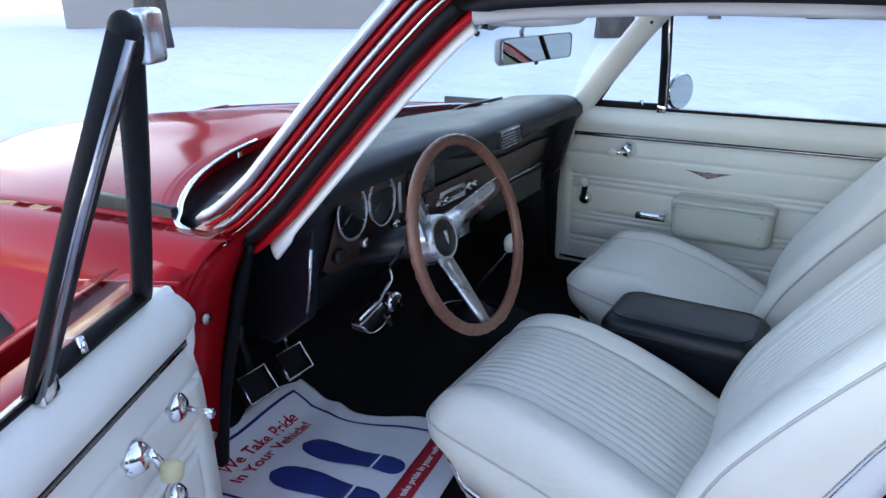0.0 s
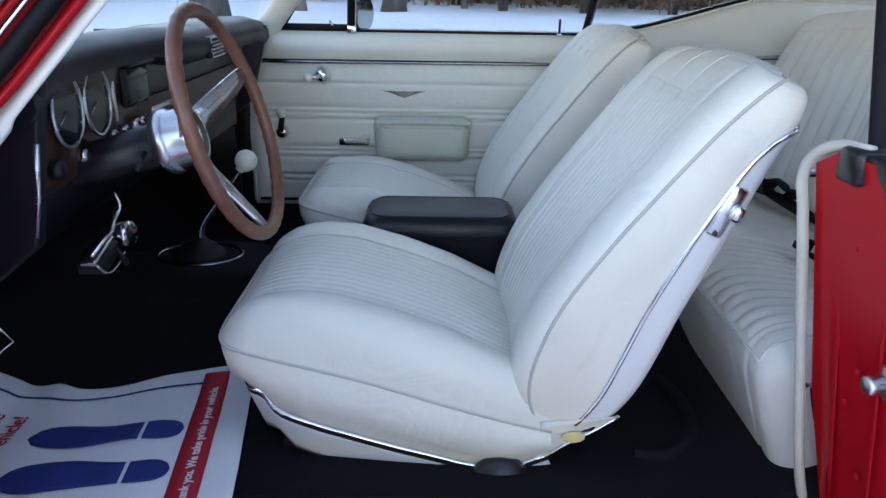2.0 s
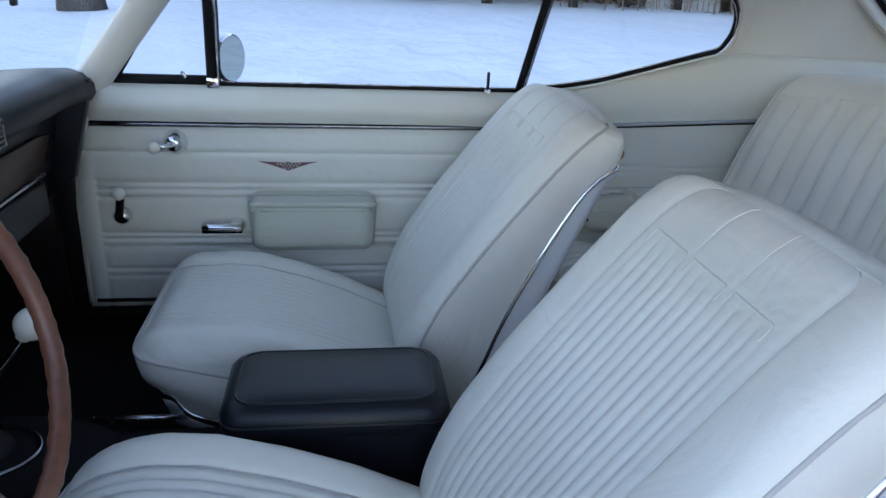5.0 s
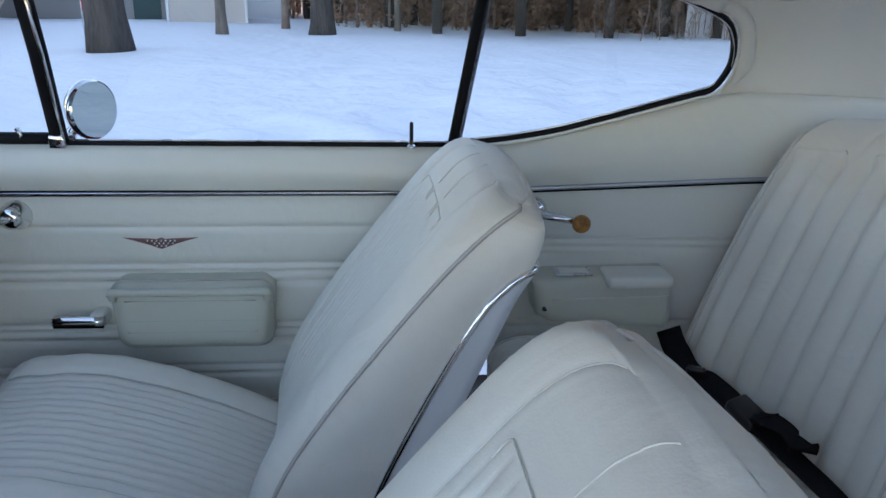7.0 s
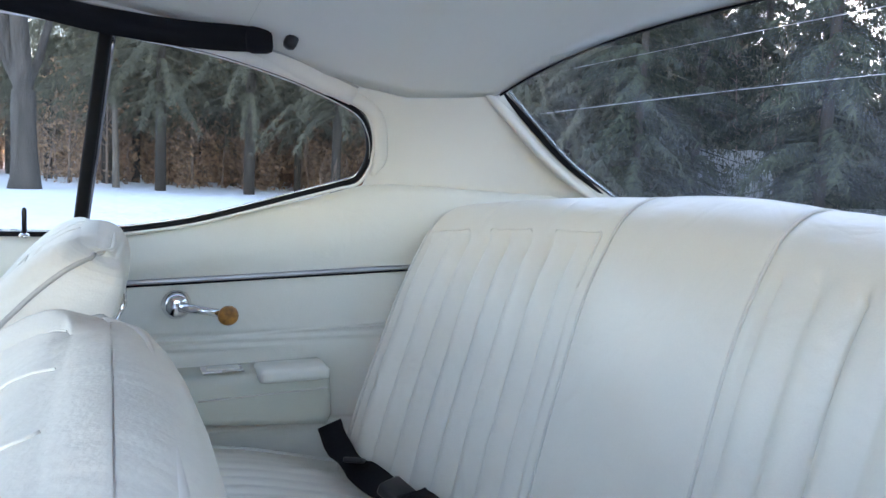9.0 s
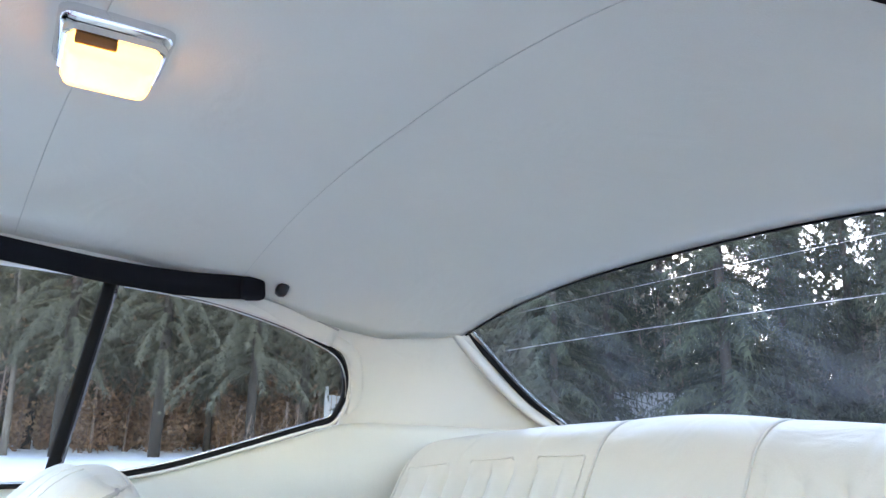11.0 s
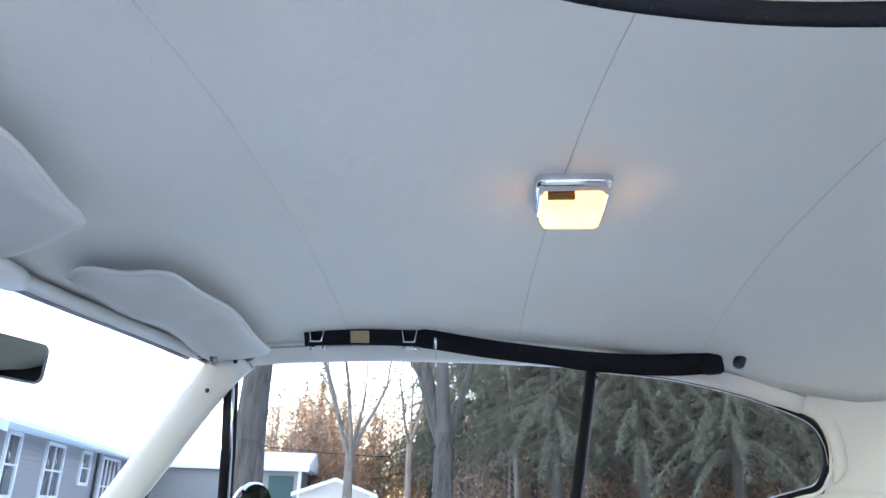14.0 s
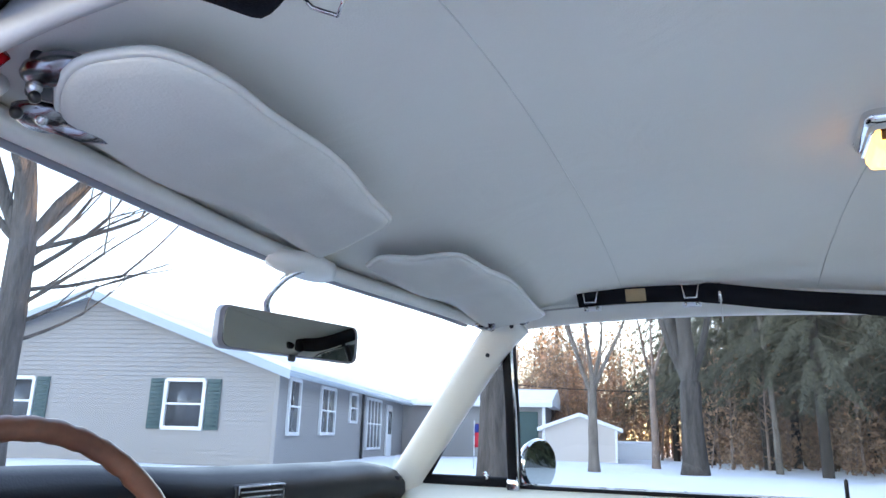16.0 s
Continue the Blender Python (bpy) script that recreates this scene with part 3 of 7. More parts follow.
shield = part("windshield", sheet(shield_at, spaced(0, 1, 12), spaced(-1, 1, 25)), SHIELD_GLASS, car, "clear curved windshield")
shield.visible_shadow = False
head = [Vector(roof_point(0, v, -0.004)) + Vector((-0.012, 0, -0.003)) for v in spaced(-1, 1, 31)]
part("windshield_header", tube(head, 0.034, 10, flat=0.4, up=(0.4, 0, 1)), HEADLINER, car, "off-white header rail")
part("windshield_seal", tube([p + Vector((-0.022, 0, -0.008)) for p in head], 0.006, 6), MIRROR_GREY, car)
for s in (-1, 1):
    path = smooth_path([(x, s * (y + (0.03 * max(0, (z - 1.0) / 0.25) if s < 0 else 0.0)), z) for x, y, z in PILLAR], 40)
    rail = smooth_path([(x, s * (y + (0.0 if s > 0 else 0.035 + 0.08 * max(0.0, x))), z + (0.0 if s > 0 else 0.008)) for x, y, z in RAIL], 40)
    off = Vector((-0.59, s * 0.39, 0.71)) if s < 0 else Vector((0.05, 0.95, 0.3))
    part("pillar_trim", tube([p + Vector((0.0, -s * (0.012 if s > 0 else 0.010), 0.0)) for p in (path if s > 0 else path[7:38])], ([0.030] * 4 + [0.040] * 36) if s > 0 else [0.024] * 5 + [0.0170] * 26, 12, flat=0.38, up=(0.45, -s * 0.85, -0.2)), CREAM_TRIM, car, "glossy off-white windshield pillar cover")
    if s < 0:
        wide = off.cross(Vector((0.55, 0.15, 0.8))).normalized()
        wide = wide if wide.y > 0 else -wide
        part("pillar_core", tube([p + off * 0.062 + wide * 0.014 for p in path[2:]], 0.046, 8, flat=0.16, up=tuple(wide)), RED_PAINT, car)
    for k in (37, 30 if s > 0 else 35):
        part("trim_screw", ball(path[k] + Vector((0.010, -s * 0.03, -0.004)), 0.005, segs=10, rings=6), BLACK_PLASTIC, car)
    # the driver's strip takes the vinyl with shade in its colour
    part("rail_trim", tube([p + Vector((0, -s * 0.002, 0.012)) for p in (rail if s > 0 else rail[:18])], 0.030, 10, flat=0.35, up=(0, -s, -0.3)), CREAM_TRIM if s > 0 else RAIL_SHADED, car, "off-white roof rail strip")
    part("rail_bead", tube([p + Vector((0, -s * 0.014, 0.016)) for p in (rail if s > 0 else rail[:18])], 0.0022, 6), PIPING, car)
    roof_off = Vector((0.0, s * 0.85, 0.35))
    if s < 0:
        strips = (("pillar_flange", 0.010, 0.011, RED_PAINT, 2), ("door_weatherstrip", 0.035, 0.018, RUBBER, 2), ("drip_molding", 0.057, 0.005, CHROME, 2), ("drip_channel", 0.067, 0.0065, RED_PAINT, 1),
                  ("pillar_molding", 0.080, 0.009, SATIN, 1), ("outer_pillar", 0.093, 0.007, RED_PAINT, 0), ("windshield_molding", 0.111, 0.015, SATIN, 0))
    else:
        strips = (("pillar_flange", 0.020, 0.016, BLACK_PLASTIC, 3), ("door_weatherstrip", 0.040, 0.020, RUBBER, 3), ("drip_molding", 0.056, 0.007, CHROME, 3), ("outer_pillar", 0.068, 0.014, RED_PAINT, 4), ("windshield_molding", 0.086, 0.012, CHROME, 4))
    for name, d, r, m, first in strips:
        pts = [p + off * (d + (0.10 * d + 0.018) * max(0.0, 1 - i / 14) * (1 if s < 0 else 0)) for i, p in enumerate(path)][first:]
        if m is RUBBER:
            pts += [p + roof_off * (0.057 * 0.75) for p in rail[3:19]]
        radii = [r * min(1.0, 0.35 + 0.2 * i) for i in range(len(pts))] if s < 0 else r
        part(name, tube(pts, radii, 8, flat=0.7, up=tuple(off)), m, car)

# hood, fenders, cowl
def arch(x, axle):
    """Lower edge of a body side over a wheel."""
    return 0.33 + math.sqrt(max(0.0, 0.36 ** 2 - (x - axle) ** 2)) if abs(x - axle) < 0.36 else 0.0


def road_wheel(x, s):
    c = Vector((x, s * 0.83, 0.33))
    w = part("wheel", lathe([(0.215, -0.09), (0.29, -0.10), (0.322, -0.085), (0.33, -0.05), (0.33, 0.05), (0.322, 0.085), (0.29, 0.10), (0.215, 0.09)], c, (0, s, 0), 40), RUBBER, car, "black road tyre in snow")
    part("rim", lathe([(0.218, 0.085), (0.20, 0.06), (0.12, 0.055), (0.09, 0.085), (0.03, 0.095)], c, (0, s, 0), 32), BRUSHED, w)


for ax_ in (-1.83, 1.10):
    for s in (-1, 1):
        road_wheel(ax_, s)
for xe, zt, sx in ((-2.83, 0.735, -1), (2.50, 0.80, 1)):
    part("end_panel", box((xe, 0, 0.50), (0.05, 1.80, 2 * (zt - 0.50)), 0.02), RED_PAINT, car)
    part("bumper", box((xe + sx * 0.06, 0, 0.45), (0.09, 1.84, 0.11), 0.03), CHROME, car)

def hood_at(u, v):
    x = (-1.52 + 0.32 * v * v + 0.06 * v ** 8) * (1 - u) - (2.82 - 0.12 * v * v) * u
    y = v * 0.80
    return (x, y, 0.895 - 0.05 * u - 0.08 * u * u - 0.022 * v * v - 0.02 * abs(v) ** 6 + 0.022 * math.exp(-(v / 0.28) ** 4) * min(1, u * 5))


part("hood", sheet(hood_at, spaced(0, 1, 24), spaced(-1, 1, 40), 0.012, (0, 0, -1)), RED_PAINT, car, "glossy red hood with a raised centre")
part("cowl_vent", sheet(lambda u, v: (-1.22 - 0.34 * u + (0.16 + 0.14 * u) * v * v, v * 0.745, 0.852 - 0.022 * v * v), spaced(0, 1, 4), spaced(-1, 1, 24), 0.02, (0, 0, -1)), BLACK_PLASTIC, car, "black cowl below the windshield")
for y0 in (-0.45, 0.15):
    part("wiper_arm", tube(smooth_path([(-1.16, y0, 0.885), (-1.20, y0 + 0.25, 0.905), (-1.17, y0 + 0.5, 0.905)], 12), 0.006, 6), BLACK_PLASTIC, car)
for s in (-1, 1):
    part("fender", sheet(lambda u, k: ((-0.99 - 1.85 * u), s * (0.80 + 0.14 * math.sin(min(1, k * 3) * math.pi / 2) - 0.03 * max(0, k - 0.5)), max(arch(-0.99 - 1.85 * u, -1.83), 0.862 - 0.05 * u - 0.08 * u * u - 0.64 * max(0, k - 0.06) ** 1.3)), spaced(0, 1, 56), spaced(0, 1, 18), 0.01, (0, -s, 0)), RED_PAINT, car, "glossy red front fender")
    # chrome tube drawn for the bright reflection along the hood's rear lip
    part("hood_lip_glint", tube(smooth_path([(-1.00, s * 0.81, 0.850)] + [Vector(hood_at(0, s * v)) + Vector((0.004, 0, 0.001)) for v in (0.985, 0.93, 0.85, 0.7, 0.5, 0.3)], 24), 0.007, 8, flat=0.6), CHROME, car)
    lean = 0.09 if s < 0 else 0.0
    part("hinge_pillar", loft([[Vector((x, s * 0.93, z - 0.02)) for x, z in ((-1.10 - lean, 0.22), (-1.095 - lean * 0.2, 0.55), (-1.04, 0.76), (-0.99, 0.84), (-1.12, 0.84), (-1.15 - lean, 0.22))], [Vector((x, s * 0.753, z)) for x, z in ((-1.10 - lean, 0.22), (-1.095 - lean * 0.2, 0.55), (-1.04, 0.76), (-0.985, 0.865), (-1.12, 0.86), (-1.15 - lean, 0.22))]]), RED_PAINT, car, "red hinge pillar")
    part("pillar_weatherstrip", tube(smooth_path([(-1.095 - lean, s * 0.752, 0.22), (-1.095 - lean * 0.45, s * 0.752, 0.46), (-1.04, s * 0.758, 0.72), (-0.98, s * 0.768, 0.84)], 16), [0.017] * 11 + [0.016, 0.014, 0.012, 0.010, 0.007], 8, flat=0.7), RUBBER, car)
    for z in (0.42, 0.70):
        part("hinge_bolt", lathe([(0.012, 0), (0.012, 0.006), (0.008, 0.008)], (-1.09 + max(0, z - 0.55) * 0.25, s * 0.84, z), (1, 0, 0), 10), BRUSHED, car)
    part("kick_panel", prism([(-1.02 if s > 0 else -1.20, s * 0.745, 0.26), (-1.45, s * 0.70, 0.28), (-1.45, s * 0.70, 0.72), (-1.08 if s > 0 else -1.12, s * 0.742, 0.86), (-1.03 if s > 0 else -1.08, s * 0.745, 0.80)], (0, -s * 0.02, 0), 0.004), BLACK_PLASTIC, car)
    part("footwell_liner", box((-1.27 if s > 0 else -1.34, s * 0.758, 0.54), (0.40 if s > 0 else 0.28, 0.02, 0.68), 0.004), BLACK_PLASTIC, car)
    if s > 0:
        part("sill_cover", box((-0.36, 0.80, 0.275), (1.33, 0.17, 0.03), 0.006), BLACK_PLASTIC, car)
        part("door_gap_cover", box((-1.0, 0.748, 0.56), (0.06, 0.016, 0.62), 0.004), BLACK_PLASTIC, car)
    part("rocker_sill", box((-0.40, s * 0.83, 0.195), (1.40, 0.20, 0.10), 0.02), RED_PAINT, car)
    part("sill_carpet", box((-0.40, s * 0.745, 0.215 if s < 0 else 0.235), (1.40, 0.05, 0.07), 0.018), CARPET, car)
    # lock pillar with the striker
    jamb = [(0.175, s * 0.752, 0.825), (0.175, s * 0.80, 0.85), (0.19, s * 0.90, 0.85), (0.215, s * 0.945, 0.83), (0.245, s * 0.955, 0.60), (0.285, s * 0.945, 0.30), (0.285, s * 0.76, 0.28), (0.235, s * 0.755, 0.48)]
    part("lock_pillar", loft([[Vector(p) for p in jamb], [Vector(p) + Vector((0.10, 0, 0)) for p in jamb]]), RED_PAINT, car, "red door lock pillar", smooth=True, angle=35)
    part("jamb_bead", tube(smooth_path([(0.208, s * 0.885, 0.80), (0.226, s * 0.89, 0.66), (0.248, s * 0.89, 0.50), (0.270, s * 0.885, 0.36)], 12), 0.004, 8, flat=0.5, up=(1, 0, 0.15)), RED_PAINT, car)
    for jx, jy, jz in ((0.205, 0.835, 0.735), (0.232, 0.855, 0.565), (0.243, 0.825, 0.50), (0.262, 0.86, 0.40)):
        part("jamb_plug", ball((jx, s * jy, jz), 0.006, (0.45, 1, 1), 12, 8), RED_PAINT, car)
    part("jamb_ridge", tube(smooth_path([(0.195, s * 0.795, 0.83), (0.212, s * 0.80, 0.7), (0.245, s * 0.80, 0.48), (0.27, s * 0.80, 0.32)], 12), 0.005, 8, flat=0.5, up=(1, 0, 0.15)), RED_PAINT, car)
    part("windlace", tube(smooth_path([(0.30, s * 0.715, 0.22), (0.27, s * 0.735, 0.27), (0.245, s * 0.742, 0.36), (0.21, s * 0.745, 0.55), (0.175, s * 0.745, 0.75), (0.168, s * 0.738, 0.80), (0.172, s * 0.748, 0.835), (0.185, s * 0.785, 0.856), (0.20, s * 0.83, 0.858)], 40), 0.008, 8), WINDLACE, car, "cream cloth windlace cord")
    part("striker_plate", lathe([(0.029, 0), (0.029, -0.006), (0.023, -0.012), (0.012, -0.014)], (0.250, s * 0.905, 0.578), (1, 0, 0.1), 20), BRUSHED, car)
    part("striker_bolt", lathe([(0.010, 0), (0.009, -0.022), (0.013, -0.024), (0.013, -0.031), (0.009, -0.033)], (0.244, s * 0.905, 0.578), (1, 0, 0.1), 16), BRUSHED, car, "worn steel door striker")
    part("quarter_skin", sheet(lambda u, k: (0.285 + 2.2 * u, s * (0.84 + 0.115 * math.sin(min(1, k * 3) * math.pi / 2) - 0.04 * max(0, k - 0.5)), max(arch(0.285 + 2.2 * u, 1.10), 0.872 + 0.05 * math.sin(u * 3) - 0.66 * max(0, k - 0.06) ** 1.3)), spaced(0, 1, 64), spaced(0, 1, 14), 0.01, (0, -s, 0)), RED_PAINT, car)
    part("belt_shelf", sheet(lambda u, k: (0.34 + 1.04 * u, s * (0.755 + 0.10 * k), interp(0.34 + 1.04 * u, BELT) - 0.016 - 0.01 * k), spaced(0, 1, 14), spaced(0, 1, 4), 0.01, (0, 0, -1)), RED_PAINT, car)
    part("window_stop", box((0.200, s * 0.822, 0.838), (0.05, 0.05, 0.045), 0.008), BLACK_PLASTIC, car, "black rubber window stop block")
    part("window_bracket", prism([(0.183, s * 0.845, 0.858), (0.185, s * 0.905, 0.852), (0.20, s * 0.908, 0.80), (0.20, s * 0.868, 0.795), (0.193, s * 0.853, 0.815)], (0.05, 0, 0), 0.004), BLACK_PLASTIC, car)
    part("bracket_screw", ball((0.197, s * 0.893, 0.812), 0.006, segs=8, rings=5), BRUSHED, car)

# floor, tunnel, firewall
def floor_at(u, v):
    x = -1.45 + 2.0 * u
    y = v * 0.74
    z = 0.24
    z += 0.13 * math.exp(-(y / 0.16) ** 4) * (1 if x < 0.2 else 0.8)
    if x < -1.17:
        z += (-1.17 - x) * 0.8
    if x > 0.22:
        z += min(0.1, (x - 0.22) * 0.5)
    return (x, y, z + 0.004 * noise.noise(Vector((x * 6, y * 6, 0))))


def deck_snow(u, v):
    x, y = 1.365 + 1.17 * u, v * 0.88
    e = min(1, (1 - abs(v)) * 7, u * 25, (1 - u) * 9)
    return (x, y, 0.938 - 0.03 * u - 0.10 * u * u - 0.05 * abs(v) ** 4 + max(0, e) ** 0.5 * (0.05 - 0.03 * v + 0.05 * noise.noise(Vector((x * 2.3, y * 2.3, 1))) + 0.02 * noise.noise(Vector((x * 7, y * 7, 3)))))


solo("trunk_snow", sheet(deck_snow, spaced(0, 1, 40), spaced(-1, 1, 50), 0.012, (0, 0, -1)), SNOW, "blanket of snow lying on the trunk lid", "snow", origin=(2.0, 0, 0.95))
solo("floor", sheet(floor_at, spaced(0, 1, 50), spaced(-1, 1, 50), 0.02, (0, 0, -1)), CARPET, "deep black cut-pile carpet on the car floor", "floor", kind="structure", origin=(0, 0, 0.24))
part("firewall", box((-1.46, 0, 0.62), (0.04, 1.40, 0.40), 0.01), CARPET, car)
part("underbody", box((0.3, 0, 0.19), (2.6, 1.7, 0.03), 0.01), BLACK_PLASTIC, car)

# ---------- doors ----------
GROOVES = ((0.640, 0.009), (0.622, 0.009), (0.600, 0.011), (0.505, 0.008), (0.490, 0.009), (0.468, 0.011), (0.406, 0.009), (0.386, 0.009), (0.720, 0.006))


def door(s, label, shut):
    hinge = (-1.059, s * 0.921, 0.3) if s > 0 else (-1.091, -0.943, 0.3)
    d = thing("door_1" if s > 0 else "door_2", hinge, label, "car door", kind="structure")

    def edge_x(z):
        return interp(z, [(0.30, -0.975), (0.6, -0.972), (0.72, -0.955), (0.80, -0.93), (0.86, -0.915), (0.89, -0.90)])

    def y_at(x, z):
        if z <= 0.787:
            y = 0.735 + sum(a * math.exp(-((z - g) / 0.0045) ** 2) for g, a in GROOVES if x > -0.925 or g > 0.7)
            if z < 0.66:
                y += 0.004 * math.exp(-((x + 0.925) / 0.006) ** 2)
            y -= 0.004 * math.sin(min(1, max(0, (z - 0.64) / 0.147)) * math.pi)
        else:
            a = (z - 0.787) / (0.886 - 0.787)
            y = 0.733 - 0.028 * math.sin(min(1, a * 1.7) * math.pi / 2) + 0.034 * max(0, a - 0.45) ** 2 * 3
        return y

    zs = sorted(set(spaced(0.30, 0.886, 40) + [g + k for g, _ in GROOVES for k in (-0.008, -0.004, 0, 0.004, 0.008)]))
    us = sorted(set(spaced(0, 1, 26) + [0.03, 0.036, 0.042, 0.048, 0.054, 0.06]))
    x1 = 0.165
    part("inner_panel", sheet(lambda u, z: (edge_x(z) + (x1 - edge_x(z)) * u, s * y_at(edge_x(z) + (x1 - edge_x(z)) * u, z), z), us, zs, 0.02, (0, s, 0)), DOOR_VINYL, d, "ivory vinyl door panel with horizontal pleats")
    part("front_edge_roll", tube(smooth_path([(edge_x(z) + 0.004, s * (y_at(-0.9, z) + 0.012), z) for z in spaced(0.31, 0.88, 10)], 20), 0.013, 8), DOOR_VINYL, d)
    strip = [(x, s * (0.728), 0.789 + 0.004 * (x + 0.9)) for x in spaced(-0.925, 0.16, 12)]
    part("trim_strip", tube(strip, 0.0055, 6, flat=0.6, up=(0, 1, 0)), DARK_CHROME, d, "thin bright strip over a dark groove")
    part("strip_groove", tube([(x, y, z + 0.007) for x, y, z in strip], 0.004, 6), RUBBER, d)
    part("bottom_molding", box((-0.40, s * 0.738, 0.318), (1.12, 0.012, 0.012), 0.003), CHROME, d)
    part("door_shell", joined(sheet(lambda u, k: (-0.985 + 1.17 * u, s * (0.86 + 0.085 * math.sin(min(1, k * 3) * math.pi / 2) - 0.03 * max(0, k - 0.5)), (0.878 if s < 0 else 0.848) - 0.64 * max(0, k - 0.05) ** 1.2), spaced(0, 1, 14), spaced(0, 1, 12), 0.008, (0, -s, 0)),
                              box((-0.98, s * 0.84, 0.55), (0.016, 0.17, 0.62), 0.005), box((0.172, s * 0.84, 0.55), (0.016, 0.17, 0.62), 0.005)), RED_PAINT, d, "red outer door skin")
    part("belt_top", box((-0.38, s * 0.785, 0.868 if s < 0 else 0.858), (1.12, 0.07, 0.016), 0.005), RED_PAINT if s < 0 else RUBBER, d)

    # armrest with its recessed base
    def arm_ring(y, grow, z_off=0.0):
        c, w, h, r = (-0.391, 0.546 + z_off), 0.315 / 2 + grow, 0.140 / 2 + grow, 0.028
        pts = []
        for cx, cz, a0 in ((w - r, h - r, 0), (-w + r, h - r, 90), (-w + r, -h + r, 180), (w - r, -h + r, 270)):
            for k in range(6):
                a = radians(a0 + 18 * k)
                pts.append((c[0] + cx + r * math.cos(a) - 0.12 * (cz if cz < 0 else 0) * (1 if cx < 0 else -1), s * y, c[1] + cz + r * math.sin(a)))
        return pts

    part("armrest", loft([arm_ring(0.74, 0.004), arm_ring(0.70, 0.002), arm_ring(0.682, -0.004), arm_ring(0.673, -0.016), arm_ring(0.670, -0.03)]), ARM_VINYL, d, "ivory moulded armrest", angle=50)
    lip = [(x, s * y, z) for x, y, z in ((-0.540, 0.674, 0.590), (-0.536, 0.668, 0.603), (-0.52, 0.667, 0.606), (-0.26, 0.667, 0.606), (-0.243, 0.668, 0.603), (-0.239, 0.674, 0.590))]
    part("armrest_lip", tube(smooth_path(lip, 30), 0.0085, 8), ARM_VINYL, d, "rounded upper lip of the armrest")
    rim = [Vector(p) for p in arm_ring(0.7005, 0.0035)]
    part("armrest_edge", tube(rim, 0.0022, 6, closed=True), PIPE_FINE, d)
    part("armrest_screw", ball((-0.535, s * 0.688, 0.582), 0.0035, segs=8, rings=5), BLACK_PLASTIC, d)
    for z in (0.596, 0.553, 0.528):
        part("armrest_groove", tube([(x, s * 0.6715, z - 0.01) for x in spaced(-0.518, -0.262, 8)], 0.0018, 6), PIPING if z > 0.59 else PIPE_FINE, d)
    # pull handle
    part("handle_cup", box((-0.585, s * 0.715, 0.535), (0.03, 0.05, 0.03), 0.008), DOOR_VINYL, d)
    pull = part("door_handle", loft([[(x, s * (0.70 - b), 0.534 + a) for a, b in ((0.011, 0), (0.011, 0.014), (-0.011, 0.016), (-0.011, 0))] for x in spaced(-0.668, -0.570, 6)]), CHROME, d, "chrome pull handle")
    for dz in (-0.004, 0.003):
        part("handle_line", tube([(x, s * 0.6845, 0.534 + dz) for x in (-0.67, -0.585)], 0.0012, 5), BLACK_PLASTIC, pull)
    # window crank
    cx, cz = (-0.868, 0.555) if s > 0 else (-0.82, 0.59)
    vx, vz_ = (-0.722, 0.747) if s > 0 else (-0.76, 0.712)
    up_ = 1 if s > 0 else -1
    crank = part("window_crank", lathe([(0.024, 0), (0.022, 0.012), (0.015, 0.02), (0.006, 0.022)], (cx, s * 0.735, cz), (0, -s, 0), 20), CHROME, d, "chrome window crank")
    part("crank_arm", loft([[(cx + 0.004 * k + a, s * (0.712 - 0.004 * k), cz + up_ * (0.005 + 0.022 * k)) for a in (0.009, -0.009)] + [(cx + 0.004 * k + a, s * (0.702 - 0.004 * k), cz + up_ * (0.005 + 0.022 * k)) for a in (-0.009, 0.009)] for k in range(4)]), BLACK_PLASTIC if s > 0 else CHROME, crank)
    part("knob", ball((cx + 0.012, s * 0.680, cz + up_ * 0.073), 0.016), IVORY, crank)
    # vent window crank
    if s > 0:
        vc = part("vent_crank", lathe([(0.030, 0), (0.029, 0.008), (0.022, 0.024), (0.020, 0.034), (0.009, 0.038)], (vx, s * 0.735, vz_), (0, -s, 0), 20), CHROME, d, "chrome vent window crank")
        part("crank_arm", tube([(vx, s * 0.70, vz_), (vx - 0.020, s * 0.690, vz_ - 0.003), (vx - 0.035, s * 0.688, vz_ - 0.005)], 0.007, 8), CHROME, vc)
        part("knob", ball((vx - 0.042, s * 0.683, vz_ - 0.005), 0.015), IVORY, vc)
    else:
        vc = part("vent_crank", lathe([(0.027, 0), (0.026, 0.006), (0.019, 0.016), (0.014, 0.022), (0.006, 0.024)], (vx + 0.010, s * 0.735, vz_), (0, -s, 0), 20), CHROME, d, "chrome vent window crank")
        part("crank_arm", tube([(vx + 0.010, s * 0.712, vz_ + 0.012), (vx + 0.006, s * 0.704, vz_ - 0.004), (vx, s * 0.700, vz_ - 0.022)], 0.007, 8), CHROME, vc)
        part("knob", lathe([(0.009, -0.002), (0.015, 0.002), (0.016, 0.014), (0.013, 0.022), (0.005, 0.024)], (vx, s * 0.700, vz_ - 0.026), (0, -s, 0), 16), YELLOW_KNOB, vc)
    if s < 0:
        mc = part("mirror_control", lathe([(0.024, 0), (0.022, 0.010), (0.014, 0.018), (0.008, 0.02)], (-0.868, s * 0.735, 0.712), (0, -s, 0), 18), CHROME, d, "chrome remote mirror toggle")
        part("toggle", tube([(-0.868, s * 0.715, 0.712), (-0.863, s * 0.69, 0.710), (-0.861, s * 0.672, 0.709)], [0.004, 0.005, 0.008], 8), CHROME, mc)
